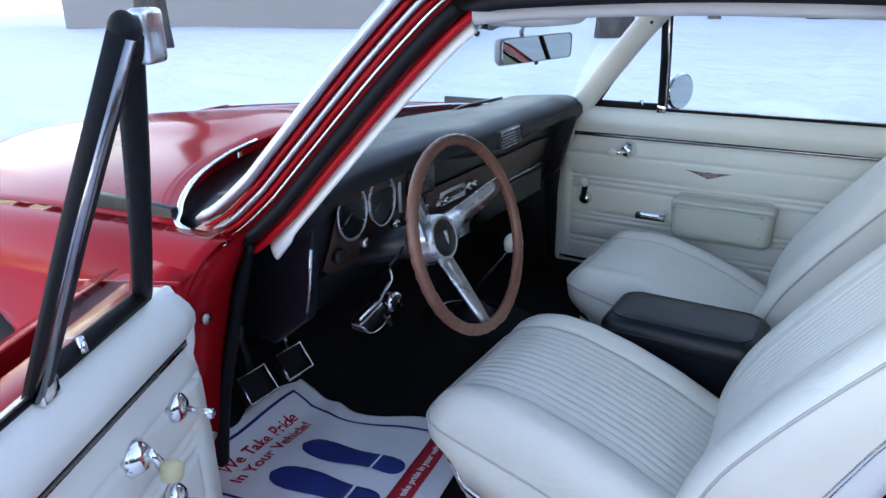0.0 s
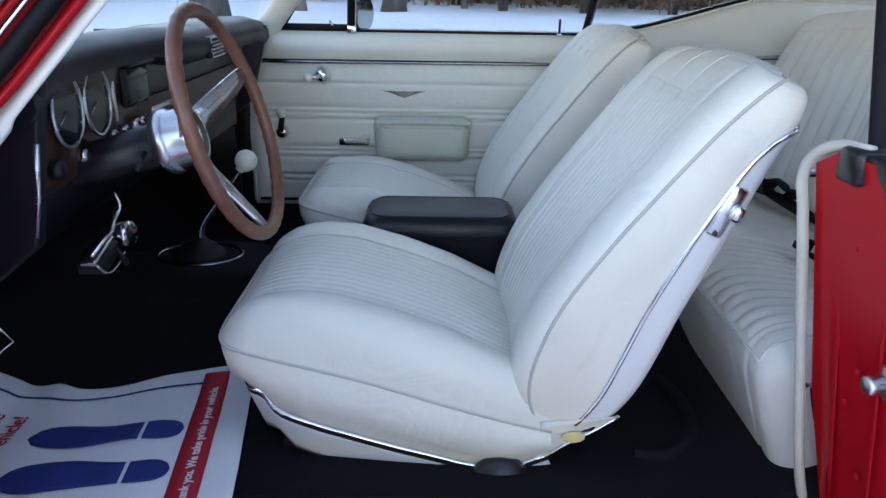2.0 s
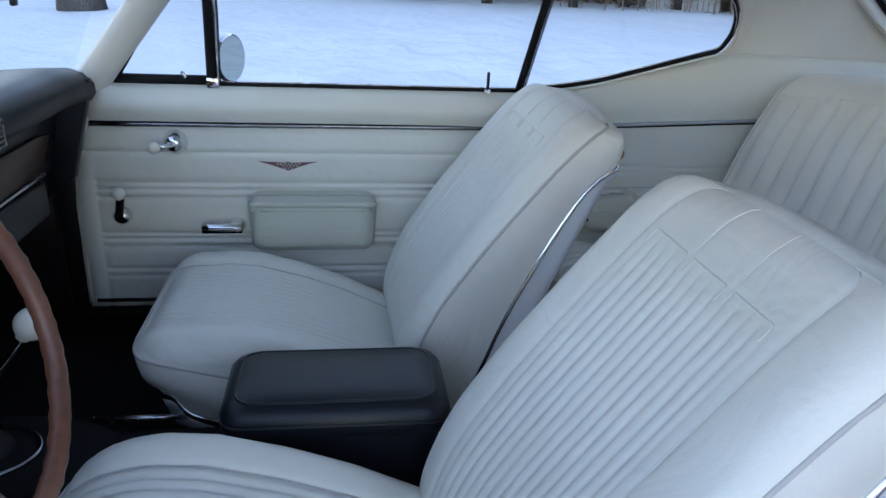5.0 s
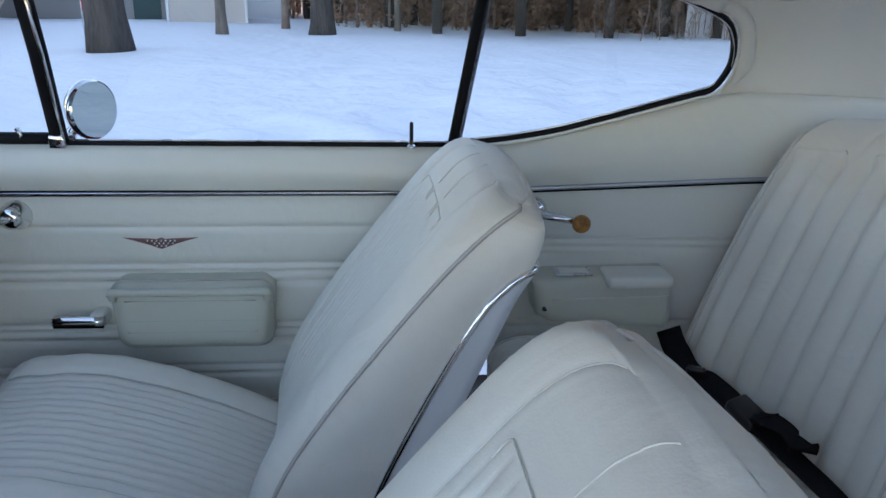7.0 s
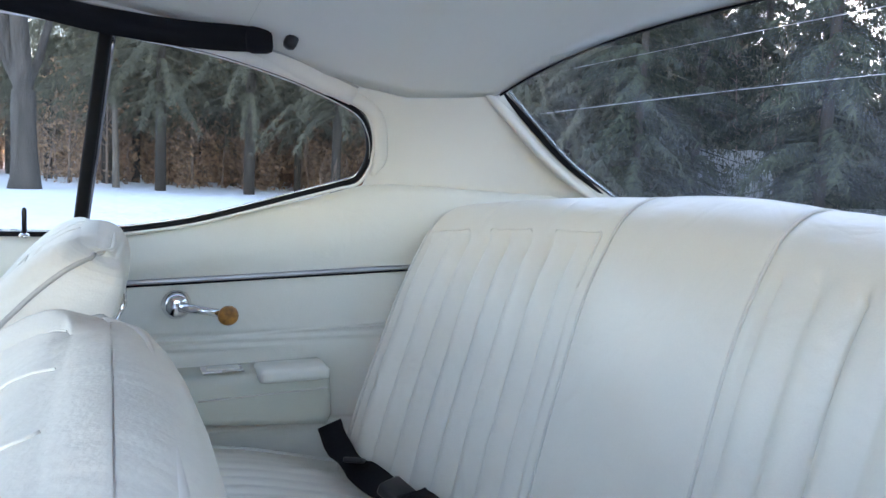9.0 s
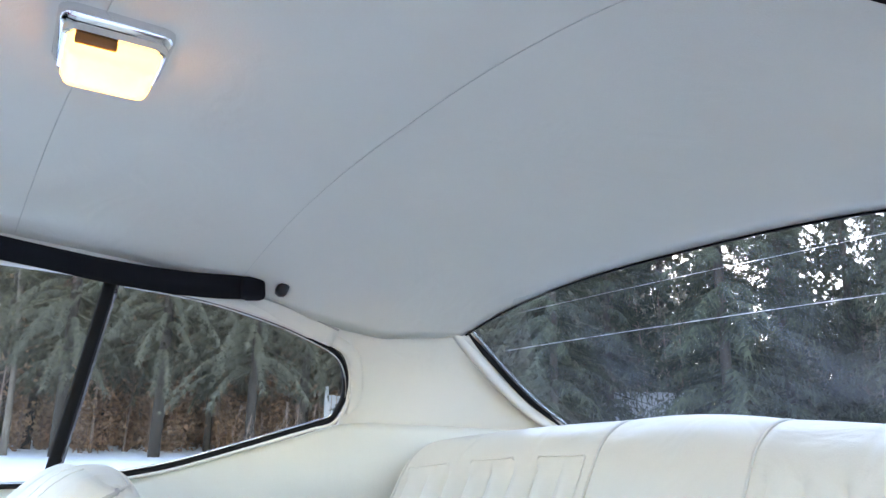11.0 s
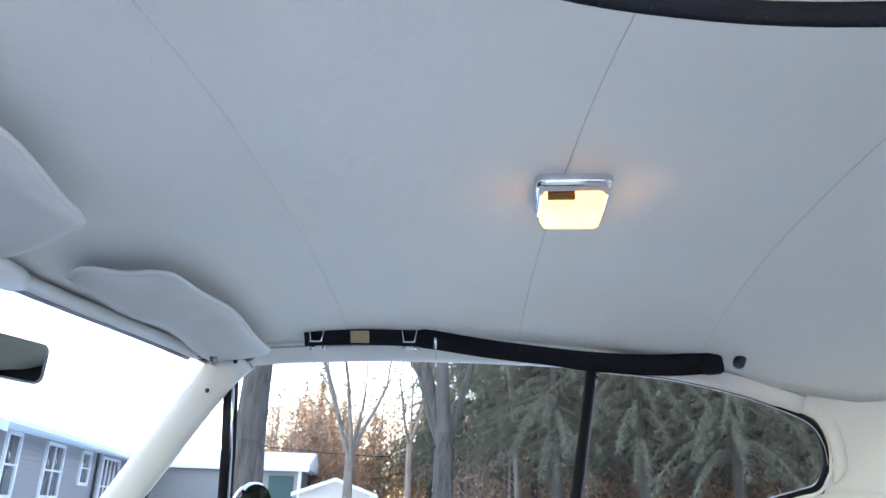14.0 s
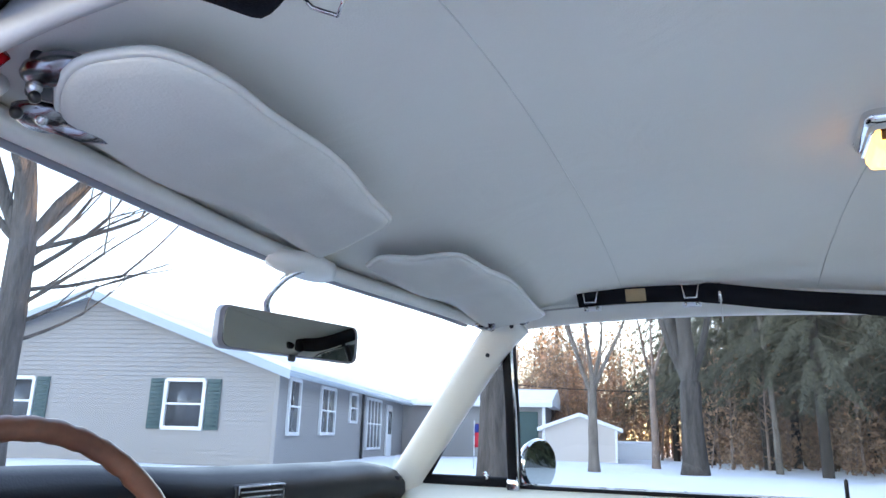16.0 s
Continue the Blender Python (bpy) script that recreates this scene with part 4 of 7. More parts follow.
    # winged emblem
    wing = [(-0.527, 0.700), (-0.46, 0.697), (-0.452, 0.700), (-0.444, 0.697), (-0.378, 0.700), (-0.40, 0.694), (-0.425, 0.686), (-0.452, 0.676), (-0.48, 0.686), (-0.505, 0.694)]
    em = part("emblem", prism([(x, s * 0.733, z) for x, z in wing], (0, -s * 0.005, 0), 0.001), EMBLEM_RED, d, "small winged metal badge")
    for i in range(7):
        for j in range(3):
            if abs(i - 3) + j < 4:
                part("emblem_check", box((-0.452 + (i - 3) * 0.009 + (0.0045 if j % 2 else 0), s * 0.7275, 0.694 - j * 0.0055), (0.0045, 0.002, 0.004)), CHROME, em)
    # lock button
    lk = part("lock_button", lathe([(0.010, 0), (0.010, 0.004), (0.0055, 0.008)], (0.05, s * 0.728, 0.884), (0, 0, 1), 14), CHROME, d)
    part("lock_stem", lathe([(0.004, 0.004), (0.004, 0.045), (0.0035, 0.05), (0.001, 0.052)], (0.05, s * 0.728, 0.884), (0, 0, 1), 10), BLACK_PLASTIC, lk)
    # vent window
    low = Vector((-0.852, s * (y_glass(0.895) - 0.0), 0.897))
    topv = Vector((-0.603, s * (y_glass(1.212) - (0.0 if s > 0 else 0.05)), 1.215 if s > 0 else 1.245))
    mid = Vector((-0.622, s * y_glass(0.897), 0.897))
    vf = part("vent_frame", joined(tube(smooth_path([low, low.lerp(topv, 0.33) + Vector((-0.004, 0, 0.002)), low.lerp(topv, 0.66) + Vector((-0.004, 0, 0.002)), topv], 16), 0.0115 if s > 0 else 0.013, 8), tube([low, low.lerp(mid, 0.5), mid], 0.012, 8), ), RUBBER, d, "black rubber vent window frame")
    part("vent_post", tube([mid + Vector((0, 0, -0.01)), mid.lerp(topv, 0.5) + Vector((0.004, 0, 0)), topv + Vector((0.004, 0, 0.005))], 0.017 if s > 0 else 0.018, 10, flat=0.7, up=(0, 1, 0)), RUBBER, vf)
    part("post_chrome", tube([mid + Vector((0.012, -s * 0.010, -0.01)), mid.lerp(topv, 0.5) + Vector((0.014, -s * 0.010, 0)), topv + Vector((0.012, -s * 0.008, 0))], 0.004 if s > 0 else 0.006, 6), CHROME if s > 0 else DARK_CHROME, vf)
    part("post_foot", box(tuple(mid + Vector((0.0, -s * 0.014, -0.004))), (0.030, 0.010, 0.026), 0.003), CHROME, vf)
    vp = part("vent_pane", Geo().add([low + Vector((0.01, 0, 0.005)), mid + Vector((-0.008, 0, 0.005)), topv + Vector((-0.008, 0, -0.01))], [(0, 1, 2)]), GLASS, d, smooth=False)
    vp.visible_shadow = False
    if s < 0:
        part("vent_cap", ball(tuple(topv + Vector((0.004, 0, 0.004))), 0.0155, (1, 0.8, 1.2), 14, 9), RUBBER, vf)
        part("vent_bracket", box(tuple(topv + Vector((-0.026, 0.004, 0.000))), (0.034, 0.018, 0.046), 0.005), BRUSHED, vf, "bright vent frame bracket")
    part("vent_latch", tube([mid + Vector((-0.07, -s * 0.012, 0.02)), mid + Vector((-0.06, -s * 0.02, 0.008))], 0.005, 6), CHROME, d)
    part("belt_seal", tube([(x, s * (y_glass(0.887) - 0.006), 0.8885) for x in spaced(-0.61, 0.165, 10)], 0.0055, 6), RUBBER, d)
    part("belt_bead", tube([(x, s * (y_glass(0.887) - 0.010), 0.896) for x in spaced(-0.61, 0.15, 10)], 0.0018, 6), BRUSHED, d)
    if s > 0:
        dg = part("door_glass", sheet(lambda u, v: (-0.61 + 0.745 * u + 0.045 * v * u, s * (y_glass(0.885 + v * 0.35) + 0.003), 0.885 + v * (0.37 - 0.02 * u)), spaced(0, 1, 8), spaced(0, 1, 8)), GLASS, d)
        dg.visible_shadow = False
        part("glass_edge", tube([(0.127 + 0.045 * k, s * (y_glass(0.885 + 0.34 * k)), 0.885 + 0.345 * k) for k in spaced(0, 1, 8)], 0.003, 6), DARK_CHROME, d)
    if not shut:
        d.rotation_euler = (0, 0, radians(-64.8))
        d.location = (-1.093, -0.9955, 0.318)
    return d


passenger_door = door(1, "closed passenger door in ivory vinyl with armrest", True)
driver_door = door(-1, "open driver's door in red with ivory panel", False)

om = thing("outside_mirror", (-0.60, 0.86, 0.875), "small round chrome outside mirror on the passenger door", "mirror")
mc = Vector((-0.592, 0.845, 0.937))
mn = Vector((0.898, -0.439, 0.0)).normalized()
part("housing", lathe([(0.060, 0.0), (0.061, -0.008), (0.055, -0.022), (0.035, -0.04), (0.012, -0.046)], mc, mn, 32), CHROME, om)
part("mirror_glass", lathe([(0.057, 0.0015), (0.056, 0.0025)], mc, mn, 32), MIRROR, om, "clean round mirror glass", smooth=False)
part("stalk", tube(smooth_path([mc - mn * 0.03, (-0.63, 0.865, 0.915), (-0.65, 0.86, 0.885), (-0.65, 0.85, 0.875)], 10), 0.011, 8), CHROME, om)

# ---------- seats ----------
def rib(dy, half, count, depth, power=0.4):
    """Pleats across a panel of the given half width: rounded rolls with sharp valleys."""
    if abs(dy) >= half:
        return 0.0
    p = (dy + half) / (2 * half) * count
    return depth * abs(math.sin(math.pi * p)) ** power - depth * 0.85


CUSH_TOP = [(0.0, 0.452), (0.012, 0.478), (0.03, 0.500), (0.055, 0.517), (0.09, 0.529), (0.13, 0.534), (0.20, 0.528), (0.30, 0.500), (0.40, 0.462), (0.50, 0.412), (0.60, 0.36)]
PIPE_Z = [(-0.715, 0.468), (-0.675, 0.466), (-0.61, 0.450), (-0.445, 0.408), (-0.30, 0.360), (-0.143, 0.316), (-0.05, 0.31)]
CHROME_Z = [(-0.715, 0.372), (-0.635, 0.362), (-0.57, 0.326), (-0.415, 0.277), (-0.264, 0.236), (-0.19, 0.232), (-0.13, 0.262), (-0.07, 0.31)]
BACK_F = [(-0.150, 0.322), (-0.186, 0.345), (-0.199, 0.395), (-0.190, 0.46), (-0.155, 0.55), (-0.092, 0.65), (-0.018, 0.75), (0.043, 0.828), (0.088, 0.882), (0.120, 0.913), (0.144, 0.929), (0.162, 0.935)]
BACK_R = [(-0.045, 0.335), (-0.025, 0.350), (0.005, 0.395), (0.030, 0.455), (0.062, 0.545), (0.102, 0.640), (0.142, 0.735), (0.173, 0.806), (0.198, 0.847), (0.209, 0.882), (0.210, 0.908), (0.202, 0.927)]


BF = smooth_path([(x, 0, z) for x, z in BACK_F], 101)
BR = smooth_path([(x, 0, z) for x, z in BACK_R], 101)


def front_seat(yc, s, label):
    """A bucket seat centred on yc; s is the side (-1 driver) its outer flank faces."""
    W = 0.248
    seat = thing("front_seat", (-0.35, yc, 0.22), label, "car seat", "front bucket seats")

    def front_x(dy):
        return -0.708 + 0.05 * (abs(dy) / W) ** 10

    def cushion(u, dy):
        xf = front_x(dy)
        d = 0.60 * u
        x = xf + (-0.10 - xf) * u
        z = interp(d, CUSH_TOP) - (0.034 * min(1, d / 0.09) if s > 0 else 0)
        a = abs(dy)
        if a > 0.152:
            z += 0.009 * math.sin(min(1, (a - 0.152) / 0.075) * math.pi) + 0.003
        drop = interp(x, PIPE_Z)
        if a > W - 0.045:
            q = (a - (W - 0.045)) / 0.045
            z = z + (drop - z) * (1 - math.sqrt(max(0, 1 - q ** 2.4)))
        fade = min(1, max(0, (d - 0.015) / 0.05))
        z += rib(dy, 0.147, 14, 0.0075) * fade
        z -= 0.004 * math.exp(-((a - 0.152) / 0.005) ** 2) * fade
        return (x, yc + dy, max(z, drop))

    us = [0, 0.01, 0.025, 0.045, 0.07, 0.1, 0.14] + spaced(0.18, 1, 22)
    dys = sorted(set([round(v, 5) for v in spaced(-0.147, 0.147, 99)] + [q * k for q in (-1, 1) for k in (0.149, 0.152, 0.155, 0.16, 0.168, 0.176, 0.185, 0.193, 0.2, 0.207, 0.215, 0.223, 0.231, 0.238, 0.243, 0.2465, W)]))
    part("seat_cushion", sheet(cushion, us, dys), VINYL, seat, "white pleated vinyl seat cushion")
    for dy in (-0.152, 0.152):
        part("cushion_seam", tube([Vector(cushion(u, dy)) + Vector((0, 0, 0.0012)) for u in spaced(0.04, 0.95, 30)], 0.0019, 5), PIPE_FINE, seat)
    # welt round the cushion, the bulging border under it, and the trim below
    rim = [(-0.13, W)] + [(x, W) for x in spaced(-0.2, -0.60, 7)] + [(-0.661, W * 0.985), (-0.688, W * 0.93), (-0.703, W * 0.8)]
    ring = [(x, yc + dy) for x, dy in rim] + [(-0.708, yc + dy) for dy in spaced(W * 0.6, -W * 0.6, 7)] + [(x, yc - dy) for x, dy in reversed(rim)]
    welt = [(x, y, interp(x, PIPE_Z) + 0.001) for x, y in ring]
    part("welt", tube(smooth_path(welt, 90), 0.0032, 6), PIPE_FINE, seat)

    def border(i, k, zt, zb, bulge, inset):
        x, y = ring[i]
        c = Vector((-0.38, yc, 0))
        o = Vector((x, y, 0)) - c
        o = Vector((o.x / 0.31 if abs(o.x) > 0.25 else 0, o.y / W if abs(o.y) > 0.18 else 0, 0))
        if o.length:
            o.normalize()
        q = bulge * math.sin(math.pi * min(1, k * 1.05)) - inset * k
        return (x + o.x * q, y + o.y * q, zt + (zb - zt) * k)

    idx = list(range(len(ring)))
    part("cushion_border", sheet(lambda i, k: border(i, k, interp(ring[i][0], PIPE_Z), interp(ring[i][0], CHROME_Z), 0.016, 0.045 if ring[i][0] < -0.655 else 0.014), idx, spaced(0, 1, 9)), VINYL, seat)
    ctrim = [Vector(border(i, 1, interp(ring[i][0], PIPE_Z), interp(ring[i][0], CHROME_Z), 0.016, 0.040 if ring[i][0] < -0.655 else 0.008)) for i in idx]
    part("cushion_molding", tube(smooth_path([p + Vector((0, 0, 0.002)) for p in ctrim], 90), 0.005, 6), CHROME, seat, "thin bright seat molding")
    part("molding_gap", tube(smooth_path([p + Vector((0, 0, -0.006)) for p in ctrim], 90), 0.0026, 6), RUBBER, seat)
    part("seat_base", sheet(lambda i, k: (lambda p: (p[0] + 0.02 * k, p[1] + (yc - p[1]) * 0.09 * k, p[2] - 0.010 - 0.075 * k + 0.03 * (k if p[0] > -0.15 else 0)))(tuple(ctrim[i])), idx, spaced(0, 1, 6), 0.004, (0, 0, -1)), SHELL, seat, "painted lower seat skirt")
    flap = [(x, 0.338 + 0.10 * (x + 0.135), interp(x, [(-0.150, 0.250), (-0.10, 0.288), (-0.05, 0.318), (-0.015, 0.345)])) for x in spaced(-0.150, -0.015, 10)]
    part("torn_skirt_end", sheet(lambda i, v: (flap[i][0], yc + s * (W + 0.004 - 0.012 * v), flap[i][1] + (flap[i][2] - flap[i][1]) * v), list(range(10)), spaced(0, 1, 6), 0.004, (0, -s, 0)), VINYL, seat, "torn vinyl flap at the seat hinge")
    part("flap_edge", tube([(x, yc + s * (W - 0.006), zb) for x, zt, zb in flap], 0.004, 6), CHROME, seat)
    part("bare_foam", ball((-0.092, yc + s * (W + 0.004), 0.308), 0.016, (1.3, 0.15, 0.7)), FOAM, seat, "yellow foam showing through a tear")

    # back
    def w_at(k):
        return W * (0.97 + 0.03 * math.sin(k * math.pi)) if k < 0.7 else W - 0.058 * (1 - math.sqrt(max(0.0, 1 - ((k - 0.7) / 0.3) ** 2.6)))

    def back_ring(k):
        f, r = BF[int(round(k * 100))], BR[int(round(k * 100))]
        d = r - f
        th = d.length
        d.normalize()
        t = (BF[min(100, int(round(k * 100)) + 1)] - BF[max(0, int(round(k * 100)) - 1)]).normalized()
        nrm = Vector((-t.z, 0, t.x)) if t.z > 0 else Vector((t.z, 0, -t.x))
        w = w_at(k)
        seam = min(0.026, th * 0.45)
        pts = []
        for dy in dys_b:
            y = dy * w / W
            a = abs(dy)
            e = 0.0
            if a > W - 0.05:
                q = (a - (W - 0.05)) / 0.05
                e = seam * (1 - math.sqrt(max(0.0, 1 - q ** 2.2)))
            crown = -0.010 * (k ** 6) * (a / W) ** 2
            fade = min(1, max(0, (0.700 - k) / 0.035))
            lift = rib(dy, 0.140, 13, 0.0072) * fade
            lift -= 0.0026 * math.exp(-((a - 0.158) / 0.005) ** 2) * min(1, max(0, (0.97 - k) / 0.05))
            if 0.70 < k < 0.9:
                lift -= 0.0008 * math.exp(-((a - 0.047) / 0.004) ** 2)
            hollow = -0.014 * (1 - (a / 0.158) ** 2) * math.sin(math.pi * min(1, k * 1.2)) if a < 0.158 else 0.005 * math.sin(math.pi * (a - 0.158) / 0.09) * min(1, k * 4)
            p = f + d * e + nrm * (lift + hollow)
            pts.append((p.x, yc + y, p.z + crown))
        rear = []
        for q in (0.25, 0.5, 0.75, 0.92):
            p = f + d * (seam + (th - seam) * q)
            rear.append((p.x, yc + w + 0.006 * math.sin(q * math.pi), p.z - 0.014 * k ** 6))
        mid = [(r.x + 0.010 * (1 - (v / 0.9) ** 2), yc + w * v, r.z - 0.014 * k ** 6 * v * v) for v in (0.9, 0.6, 0.3, 0, -0.3, -0.6, -0.9)]
        back = [(x, 2 * yc - y, z) for x, y, z in reversed(rear)]
        return pts + rear + mid + back

    def crest_rings():
        """Closes the top in a soft roll."""
        top = [Vector(p) for p in back_ring(1)]
        xc = (BF[100].x + BR[100].x) / 2
        mid = lambda p: 0.939 - 0.014 * ((p.y - yc) / w_at(1)) ** 2
        return [[Vector((xc + (p.x - xc) * q, yc + (p.y - yc) * (0.95 + 0.05 * q), p.z + (mid(p) - p.z) * (1 - q * q))) for p in top] for q in (0.93, 0.85, 0.72, 0.55, 0.35, 0.15, 0.02)]

    dys_b = sorted(set([round(v, 5) for v in spaced(-0.140, 0.140, 92)] + [q * v for q in (-1, 1) for v in (0.144, 0.149, 0.153, 0.156, 0.158, 0.16, 0.163, 0.168, 0.175, 0.182, 0.19, 0.2, 0.21, 0.22, 0.229, 0.236, 0.242, 0.246, W)]))
    ks = [0, 0.03] + spaced(0.06, 0.7, 26) + spaced(0.715, 1, 22)
    bk = part("backrest", loft([back_ring(k) for k in ks] + crest_rings()), VINYL, seat, "white pleated vinyl backrest, yellowed at the shoulder")
    bk.data.materials.append(FLANK)
    around, edge = len(back_ring(0.5)), len(dys_b)
    for f in bk.data.polygons:
        if f.index < around * (len(ks) - 1) and (edge - 1 <= f.index % around < edge + 4 or f.index % around > around - 6):
            f.material_index = 1
    nd = len(dys_b)
    for j in (0, nd - 1):
        side = [back_ring(k)[j] for k in spaced(0.02, 0.985, 40)]
        part("back_welt", tube(side, 0.003, 6), PIPE_FINE, seat)
    crest = [Vector((BR[100].x - 0.002 - 0.006 * v ** 6, yc + w_at(1) * v, BR[100].z + 0.004 - 0.013 * v * v)) for v in spaced(-0.9, 0.9, 15)]
    crest = [Vector(back_ring(0.985)[0]).lerp(crest[0], q) for q in (0, 0.33, 0.66)] + crest + [crest[-1].lerp(Vector(back_ring(0.985)[nd - 1]), q) for q in (0.33, 0.66, 1)]
    part("crest_welt", tube(smooth_path(crest, 60), 0.0028, 6), WHITE_PIPING, seat)
    # pressed ends of the pleat groups
    for g in (-0.094, 0.0, 0.094):
        def lerp_front(dy, k):
            j = max(0, min(nd - 2, sum(1 for v in dys_b if v <= dy) - 1))
            f = (dy - dys_b[j]) / (dys_b[j + 1] - dys_b[j])
            ring = back_ring(k)
            return Vector(ring[j]).lerp(Vector(ring[j + 1]), f) + Vector((-0.0016, 0, 0.0008))

        h = 0.040
        ends = [(-h, 0.690), (-h, 0.70), (-h, 0.708), (-h * 0.93, 0.718), (-h * 0.7, 0.722), (0, 0.723), (h * 0.7, 0.722), (h * 0.93, 0.718), (h, 0.708), (h, 0.70), (h, 0.690)]
        loop = [lerp_front(g + q, k) for q, k in ends]
        part("pressed_end", tube(smooth_path(loop, 30), 0.0010, 6), VINYL, seat)
    for dy in (-0.047, 0.047, -0.158, 0.158):
        j = min(range(nd), key=lambda i: abs(dys_b[i] - dy))
        part("panel_seam", tube([Vector(back_ring(k)[j]) + Vector((-0.0004, 0, 0.0004)) for k in spaced(0.3 if abs(dy) > 0.1 else 0.74, 0.99, 24)], 0.0008, 5), VINYL, seat)
    # hard shell on the rear with its bright edge
    def shell_pt(k, q):
        f, r = BF[int(round(k * 70))], BR[int(round(k * 70))]
        d = (r - f).normalized()
        w = w_at(k * 0.70) + 0.005
        c = r - d * (0.012 + (0.034 + 0.01 * math.sin(k * math.pi)) * (1 - k ** 5))
        seq = [(c.x, w, c.z), (r.x - 0.012, w, r.z), (r.x + 0.004, w * 0.97, r.z), (r.x + 0.016, w * 0.6, r.z), (r.x + 0.018, 0, r.z)]
        seq = seq + [(x, -y, z) for x, y, z in reversed(seq[:-1])]
        x, y, z = seq[q]
        return (x, yc + y, z)

    kk = spaced(0, 1, 26)
    part("back_shell", sheet(shell_pt, kk, list(range(9)), 0.004, (-0.9, 0, 0.2)), SHELL, seat, "smooth pale grey hard seat back", angle=60)
    for q in (0, 8):
        edge = [Vector(shell_pt(k, q)) for k in kk]
        r = Vector(shell_pt(1, 2 if q == 0 else 6))
        edge = edge + [r + Vector((0.002, 0, 0.010))]
        part("back_molding", tube(edge, 0.0048, 6), CHROME, seat)
    part("back_top_molding", tube([Vector(shell_pt(1, q)) + Vector((0.002, 0, 0.014)) for q in range(2, 7)], 0.0045, 6), CHROME, seat)
    # latch and hinge on the outer flank
    lx = Vector((0.110, yc + s * (W + 0.008), 0.722))
    tilt = Matrix.Rotation(radians(24), 3, "Y")
    latch = part("latch_plate", box(tuple(lx), (0.026, 0.006, 0.085), 0.004, tilt), BRUSHED, seat, "chrome seat back latch")
    part("latch_button", box(tuple(lx + Vector((0.012, s * 0.010, 0.0))), (0.022, 0.016, 0.028), 0.007, tilt), CHROME, latch)
    for dz in (-0.034, 0.034):
        part("latch_screw", ball(tuple(lx + Vector((0.015 * dz / 0.034, s * 0.004, dz))), 0.0045, segs=8, rings=5), BLACK_PLASTIC, latch)
    part("hinge", box((-0.075, yc + s * (W - 0.01), 0.335), (0.05, 0.012, 0.05), 0.005), BRUSHED, seat)
    part("hinge_cap", lathe([(0.058, 0), (0.056, 0.018), (0.03, 0.028), (0.01, 0.03)], (-0.215, yc + s * (W - 0.005), 0.205), (0, s, 0), 20), BLACK_PLASTIC, seat, "black seat hinge cover")
    part("slide_stud", lathe([(0.005, 0), (0.005, 0.02)], (-0.41, yc + s * (W - 0.03), 0.20), (0, s, 0), 8), BRUSHED, seat)
    for dy in (-0.18, 0.18):
        part("seat_rail", box((-0.40, yc + dy, 0.235), (0.42, 0.035, 0.05), 0.006), BLACK_PLASTIC, seat)
    return seat


front_seat(-0.392, -1, "white pleated vinyl driver's bucket seat, torn at hinge")
passenger_seat = front_seat(0.395, 1, "white pleated vinyl passenger bucket seat with bright edges")
passenger_seat.location.x -= 0.012

# rear bench
RB = smooth_path([(0.700, 0, 0.41), (0.716, 0, 0.49), (0.738, 0, 0.61), (0.768, 0, 0.735), (0.800, 0, 0.855), (0.835, 0, 0.935), (0.865, 0, 0.982), (0.905, 0, 1.008), (0.945, 0, 1.012), (0.985, 0, 1.002)], 101)
RC = smooth_path([(0.285, 0, 0.20), (0.245, 0, 0.30), (0.212, 0, 0.40), (0.205, 0, 0.445), (0.215, 0, 0.480), (0.245, 0, 0.503), (0.30, 0, 0.510), (0.40, 0, 0.498), (0.50, 0, 0.474), (0.60, 0, 0.447), (0.69, 0, 0.425), (0.76, 0, 0.41)], 101)
rear = thing("rear_bench", (0.5, 0, 0.2), "white pleated vinyl rear bench seat with plain centre", "car seat")


def bench(path, k, y, half, span):
    i = int(round(k * 100))
    p = path[i]
    t = (path[min(100, i + 1)] - path[max(0, i - 1)]).normalized()
    n = Vector((-t.z, 0, t.x))
    a = abs(y)
    lift = 0.0
    if span[0] < k < span[1]:
        fade = min(1, (k - span[0]) / 0.02, (span[1] - k) / 0.02)
        lift += rib(a - 0.370, 0.214, 8 if path is RB else 12, 0.017 if path is RB else 0.007, 0.62) * fade
    lift -= 0.004 * math.exp(-((a - 0.137) / 0.006) ** 2)
    lift -= 0.004 * math.exp(-((a - 0.600) / 0.005) ** 2)
    if span[1] < k < 0.98:
        for c in (0.283, 0.457):
            lift -= 0.003 * math.exp(-((a - c) / 0.006) ** 2)
    if a < 0.137:
        lift += 0.006 * (1 - (a / 0.137) ** 2)
    e = 0.0
    if a > half - 0.06:
        q = (a - (half - 0.06)) / 0.06
        e = 0.07 * (1 - math.sqrt(max(0, 1 - q ** 2.2)))
    p = p + n * (lift - e)
    if path is RB:
        # the backrest bows rearwards in the middle and stands a little higher there
        return (p.x - (0.36 - 0.10 * min(1.0, k / 0.45)) * y * y, y, p.z - 0.12 * y * y * min(1.0, k / 0.5))
    return (p.x, y, p.z)


